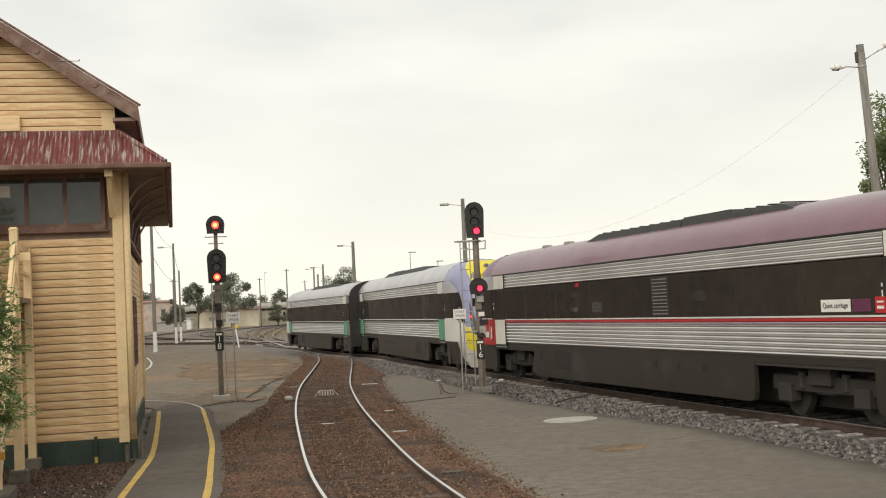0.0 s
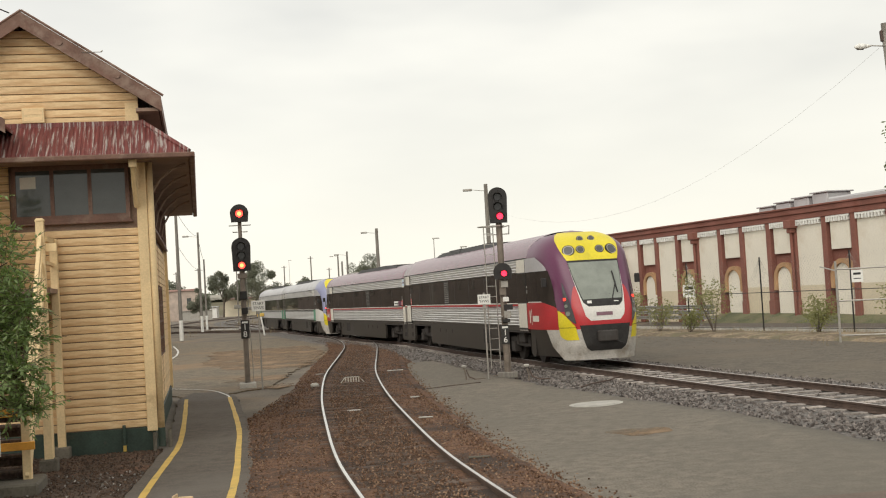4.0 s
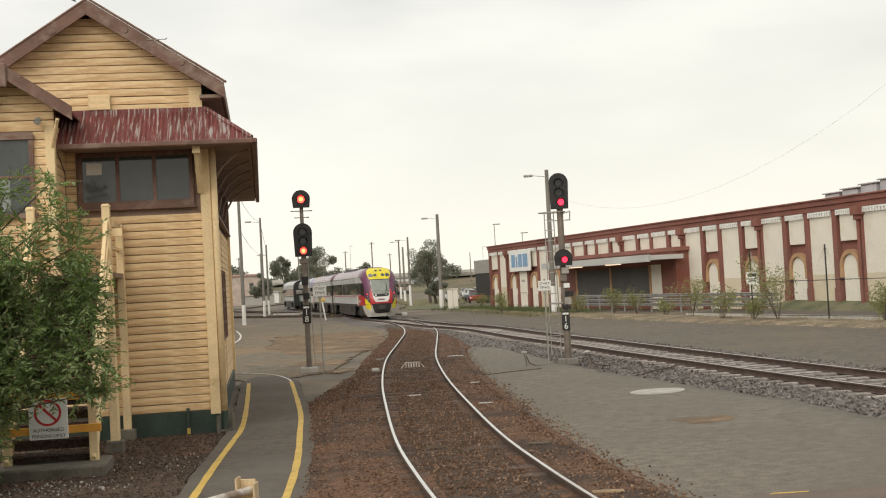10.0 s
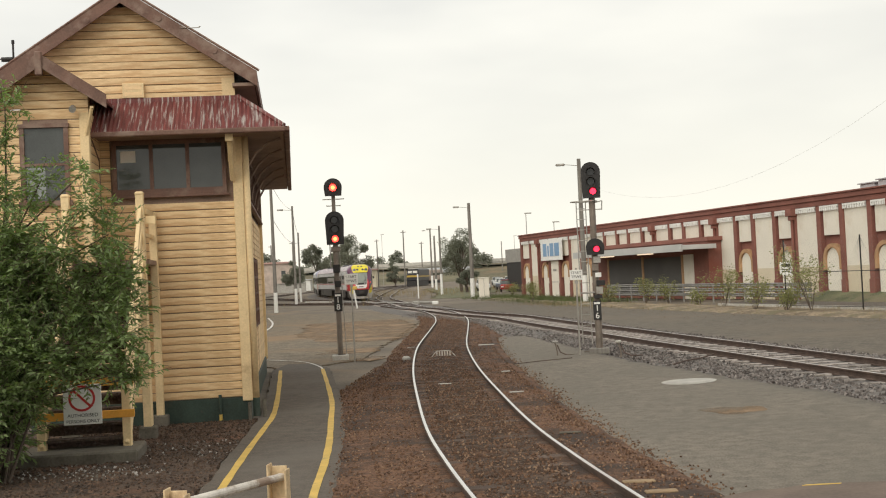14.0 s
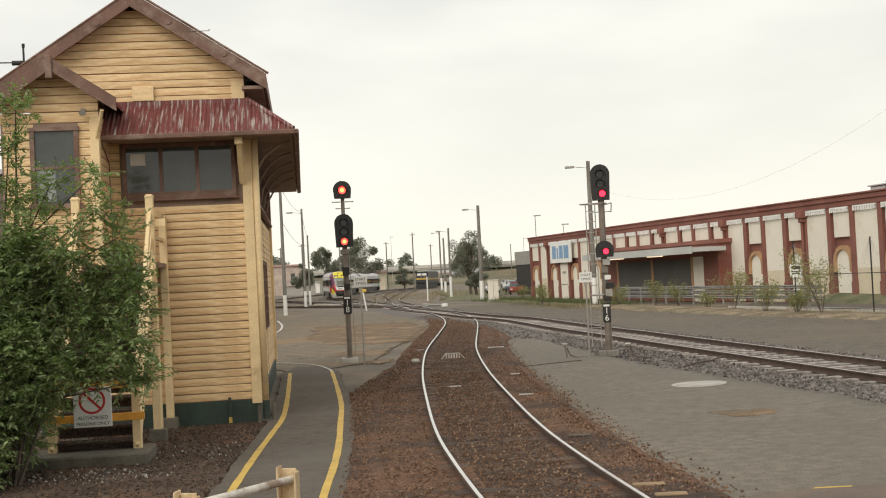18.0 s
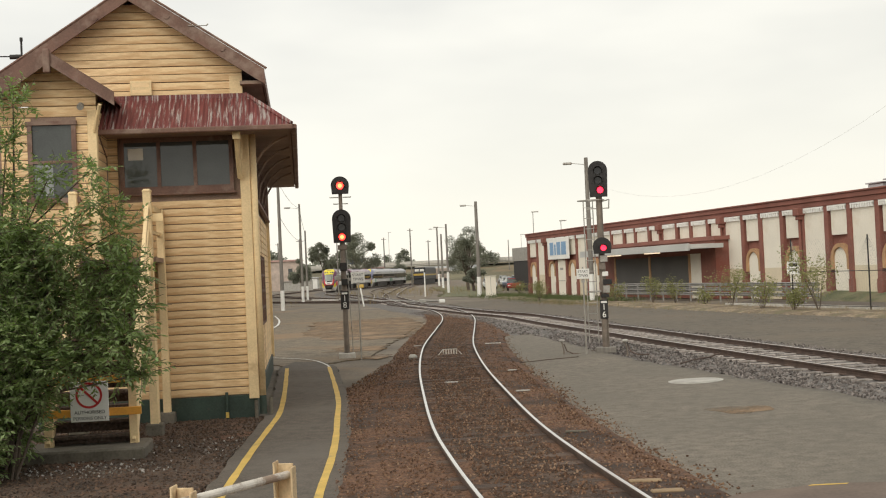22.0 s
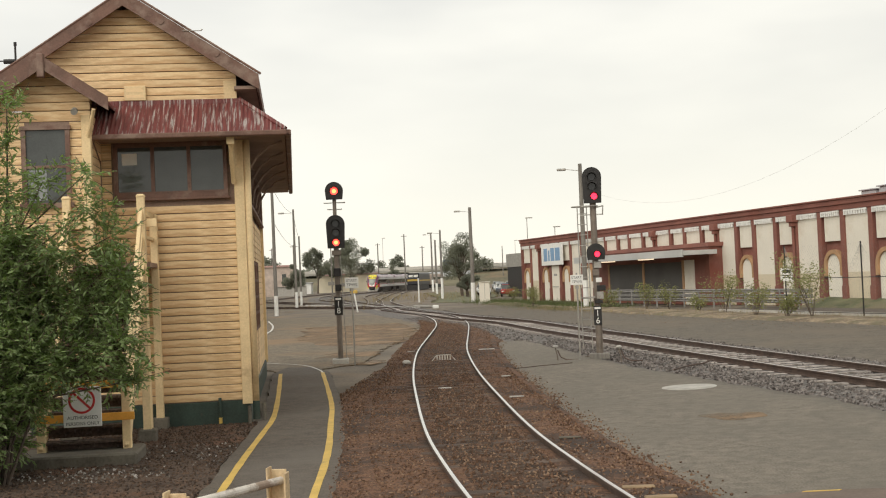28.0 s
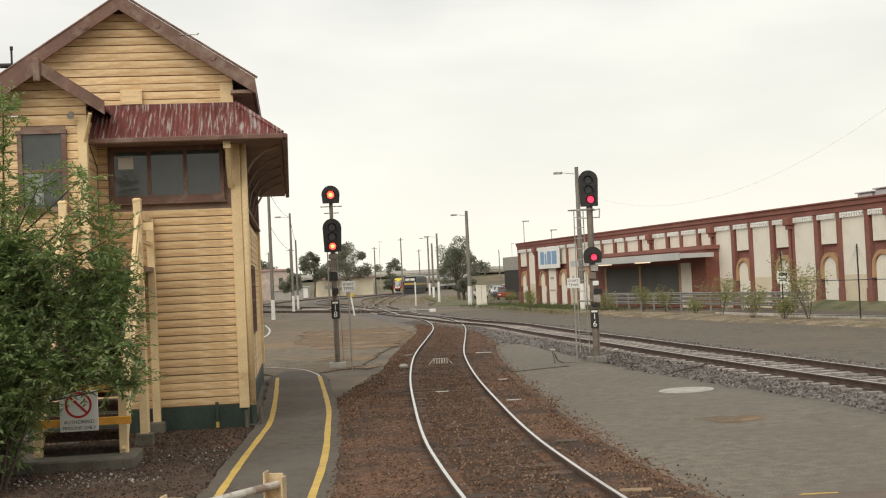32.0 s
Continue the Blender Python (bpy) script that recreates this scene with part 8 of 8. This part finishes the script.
for x, z, r in MASSES + [(-0.9, 2.0, 1.0), (-1.2, 3.2, 0.8), (-1.4, 1.0, 0.9), (-0.9, 4.2, 0.6)] + LOW + BACK + OVER:
    core = Vector((x, 0.12 * x + rng.uniform(-0.25, 0.25) + (0.85 if (x, z, r) in BACK else -0.35 if (x, z, r) in LOW else 0), z))
    foot = Vector((min(0.1, x * 0.3) - 0.4 + rng.uniform(-0.35, 0.25), rng.uniform(-0.1, 0.4), 0))
    knee = foot.lerp(core, 0.55) + Vector((-0.36 * max(0, x), 0.25, 0.26 * z))
    tube(stems, foot, knee, 0.022, 0.016, 6)
    tube(stems, knee, core, 0.016, 0.007, 5)
    for _ in range(int((26 + 560 * r * r) * (0.4 if z > 3.25 else 0.7 if x > 0.4 else 0.9))):
        o = Vector((rng.gauss(0, 1), rng.gauss(0, 1), rng.gauss(0, 1))).normalized() * r * rng.uniform(0.15, 0.95)
        d = (o.normalized() * 0.8 + Vector((rng.gauss(0, 0.4), rng.gauss(0, 0.4), 0.35))).normalized()
        start = core + o * 0.75
        if (x, z, r) not in OVER and (start.x > 0.42 and start.z < 1.7 and rng.random() < 0.75 or start.x > 0.4 and start.z < 1.15 and rng.random() < 0.75):
            continue
        sprig(start, d, rng.uniform(0.16, 0.42))
part("stem", stems, "bark", bush, "thin brown arching stems")
part_mesh("foliage", quads_mesh("foliage", V, F), "leaf", bush, "dense small green leaves")

# ---- loose stones ----
rng = random.Random(9)


def stones(name, spots, label, material, lo, hi):
    V, F = [], []
    base = [(1, 0, 0), (-0.6, 0.8, 0), (-0.6, -0.8, 0.1), (0.2, 0.1, 0.9), (0.1, 0, -0.7)]
    tri = [(0, 1, 3), (1, 2, 3), (2, 0, 3), (1, 0, 4), (2, 1, 4), (0, 2, 4)]
    for x, y, z in spots:
        s = rng.uniform(lo, hi)
        q = Euler((rng.uniform(0, 6), rng.uniform(0, 6), rng.uniform(0, 6))).to_quaternion()
        i = len(V)
        V.extend([Vector((x, y, z)) + q @ (Vector(b) * s * rng.uniform(0.75, 1.25)) for b in base])
        F.extend([tuple(i + k for k in f) for f in tri])
    me = quads_mesh(name, V, F)
    return tagged(part_mesh(name, me, material), label, "stones", kind="stuff")


def island_colour(name, cols, rough=0.9):
    m = bpy.data.materials.new(name)
    m.use_nodes = True
    n, l = m.node_tree.nodes, m.node_tree.links
    g = n.new("ShaderNodeNewGeometry")
    r = n.new("ShaderNodeValToRGB")
    r.color_ramp.interpolation = "LINEAR"
    for i, c in enumerate(cols):
        e = r.color_ramp.elements[i] if i < 2 else r.color_ramp.elements.new(1.0)
        e.position = i / (len(cols) - 1)
        e.color = (*c, 1)
    l.new(g.outputs["Random Per Island"], r.inputs["Fac"])
    l.new(r.outputs["Color"], n["Principled BSDF"].inputs["Base Color"])
    n["Principled BSDF"].inputs["Roughness"].default_value = rough
    return m


M["stone_grey"] = island_colour("mixed_grey_stone", [(0.055, 0.046, 0.042), (0.135, 0.116, 0.106), (0.27, 0.24, 0.22)])
M["stone_brown"] = island_colour("mixed_brown_stone", [(0.06, 0.031, 0.018), (0.1, 0.053, 0.03), (0.14, 0.075, 0.042), (0.19, 0.105, 0.06), (0.3, 0.2, 0.13)])
spots = []
pm_ = [(p, n) for p, n in zip(TRACK_MAIN, normals(TRACK_MAIN)) if 14 < p.y < 80]
for p, n in pm_:
    for _ in range(230 if p.y < 45 else 90):
        o = rng.choice((rng.uniform(-2.6, -1.0), rng.uniform(-2.45, -1.5), rng.uniform(-0.75, 0.75), rng.uniform(1.0, 2.9)))
        f = rng.uniform(-0.4, 0.4)
        top = main_z(p.y) - 0.165
        z = top - 0.03 if abs(o) < 1.35 else top if abs(o) < 1.5 else top * max(0.0, 1 - (abs(o) - 1.5) / 1.1)
        spots.append((p.x + n.x * o - n.y * f, p.y + n.y * o + n.x * f, z + rng.uniform(0.0, 0.03)))
stones("ballast_stones", spots, "loose angular grey ballast stones", "stone_grey", 0.025, 0.055)
spots = []
for p, n in zip(TRACK_LOOP, normals(TRACK_LOOP)):
    if not 9 < p.y < 75:
        continue
    for _ in range(900 if p.y < 32 else 420):
        o = rng.uniform(-2.6, 2.0) if rng.random() < 0.97 else 1.95 + abs(rng.gauss(0, 0.14))
        if abs(abs(o) - 0.84) < 0.1:
            continue
        f = rng.uniform(-0.4, 0.4)
        if o < 0.1 - bed_side(p.y):
            continue
        if o < -1.8 and p.x + n.x * o < float(np.interp(p.y, [q.y for q in PATH_R], [q.x for q in PATH_R])) + 0.25:
            continue
        spots.append((p.x + n.x * o - n.y * f, p.y + n.y * o + n.x * f, (0.068 if abs(o) < 0.6 else 0.05 if abs(o) < 1.75 else 0.022 if o < 0 and o > -2.5 else max(0.008, pave_z(p.x + n.x * o, p.y + n.y * o)) if o > 0 else 0.01) + rng.uniform(-0.01, 0.012)))
stones("dirt_stones", spots, "fine brown and pale stones in the dirt", "stone_brown", 0.009, 0.028)
M["stone_dark"] = island_colour("dark_gravel", [(0.03, 0.019, 0.013), (0.07, 0.042, 0.027), (0.14, 0.088, 0.058)])
spots = []
for _ in range(9000):
    y = rng.uniform(13.5, 22.5)
    x = rng.uniform(-10, -4.9 - (y - 14.8) * 0.19)
    spots.append((x, y, 0.0))
stones("yard_stones", spots, "scattered dark gravel beside the stair", "stone_dark", 0.012, 0.036)
M["litter"] = island_colour("pale_litter", [(0.07, 0.058, 0.046), (0.2, 0.18, 0.155), (0.45, 0.42, 0.39)])
spots = []
for _ in range(240):
    a, r = rng.uniform(0, 6.28), rng.random() ** 0.7
    spots.append((-7.7 + 1.7 * r * math.cos(a), 16.4 + 0.75 * r * math.sin(a), 0.008))
for _ in range(160):
    spots.append((rng.uniform(-7.5, -5.6), rng.uniform(16, 19.5), 0.008))
stones("leaf_litter", spots, "pale dry leaves and chips on the dirt", "litter", 0.012, 0.032)
tagged(part("yard_dirt", sheet(ragged([(-14, 8), (-3.9, 8), (-5.0, 14.8), (-5.55, 17.8), (-6.0, 20.4), (-6.45, 22.6), (-12, 21.5), (-15, 20)], 0.1), 0.0, 0.05), "mould"), "dark brown dirt and leaf litter round the stair", "dirt", kind="structure")
# stones and clods on the verge and the gravel strip
spots = []
for _ in range(2400):
    u = rng.random() ** 0.7
    a = Vector((20, 30)).lerp(Vector((-7, 104)), u)
    o = rng.gauss(-0.6, 2.2)
    spots.append((a.x + o * 0.93 - 2.6 * math.sin(u * 3.1), a.y + o * 0.36, 0.0))
stones("verge_stones", spots, "loose clods and pale stones on the verge", "stone_brown", 0.012, 0.026)

# ---- what moves ----
ARC = [0.0]
for a, b in zip(TRACK_MAIN, TRACK_MAIN[1:]):
    ARC.append(ARC[-1] + (b - a).length)


def at_arc(s):
    s = min(max(s, 0.0), ARC[-1] - 1e-3)
    i = min(np.searchsorted(ARC, s, "right") - 1, len(ARC) - 2)
    return TRACK_MAIN[i].lerp(TRACK_MAIN[i + 1], (s - ARC[i]) / (ARC[i + 1] - ARC[i]))


def arc_of(y):
    for i, p in enumerate(TRACK_MAIN):
        if p.y >= y:
            return ARC[i]
    return ARC[-1]


# seconds and the arc along the main line at which the last car's nose stands
TAIL = [(0, 67.7), (0.5, 72.55), (1, 77.45), (1.5, 82.4), (2, 87.6), (3, 98.6), (5.5, 125.5), (6, 130.9), (7, 140.7), (8, 149.6), (9, 158.9), (10, 168.5), (11, 178.2)]
TAIL += [(t, arc_of(y)) for t, y in ((12, 110.3), (13, 120), (14, 129.5), (18, 167.3), (20, 186.5), (22, 207), (23, 217), (25, 237), (28, 269), (30, 290), (32, 311))]


def tail_arc(t):
    return float(np.interp(t, [a for a, _ in TAIL], [b for _, b in TAIL]))


def car_pose(nose, length, backwards):
    """A car whose rear end stands at that arc; backwards: its cab is at that end."""
    c1, c2 = at_arc(nose + 4.68), at_arc(nose + length - 3.96)
    mid = (c1 + c2) / 2
    d = c1 - c2 if backwards else c2 - c1
    return pose(mid.x, mid.y, main_z(mid.y), 0, 0, math.degrees(math.atan2(d.y, d.x)))


def motions():
    times = [0, 0.5, 1, 1.5, 2, 3, 4.25, 5.5, 7, 8, 9, 10, 11, 12, 13, 14, 16, 18, 20, 22, 23, 25, 26.5, 28, 30, 32]
    for k, car in enumerate(TRAIN):
        walk(car, [(t, car_pose(tail_arc(t) + k * 24.35, 24.3, k in (0, 2))) for t in times])

    # the truck on the overpass
    walk(truck, [(t, pose(-83.6 + 6.8 * (t - 23), 446 - 0.07 * (-53.6 + 6.8 * (t - 23)), 6.45, 0, 0, -4)) for t in (0, 32)])


motions()
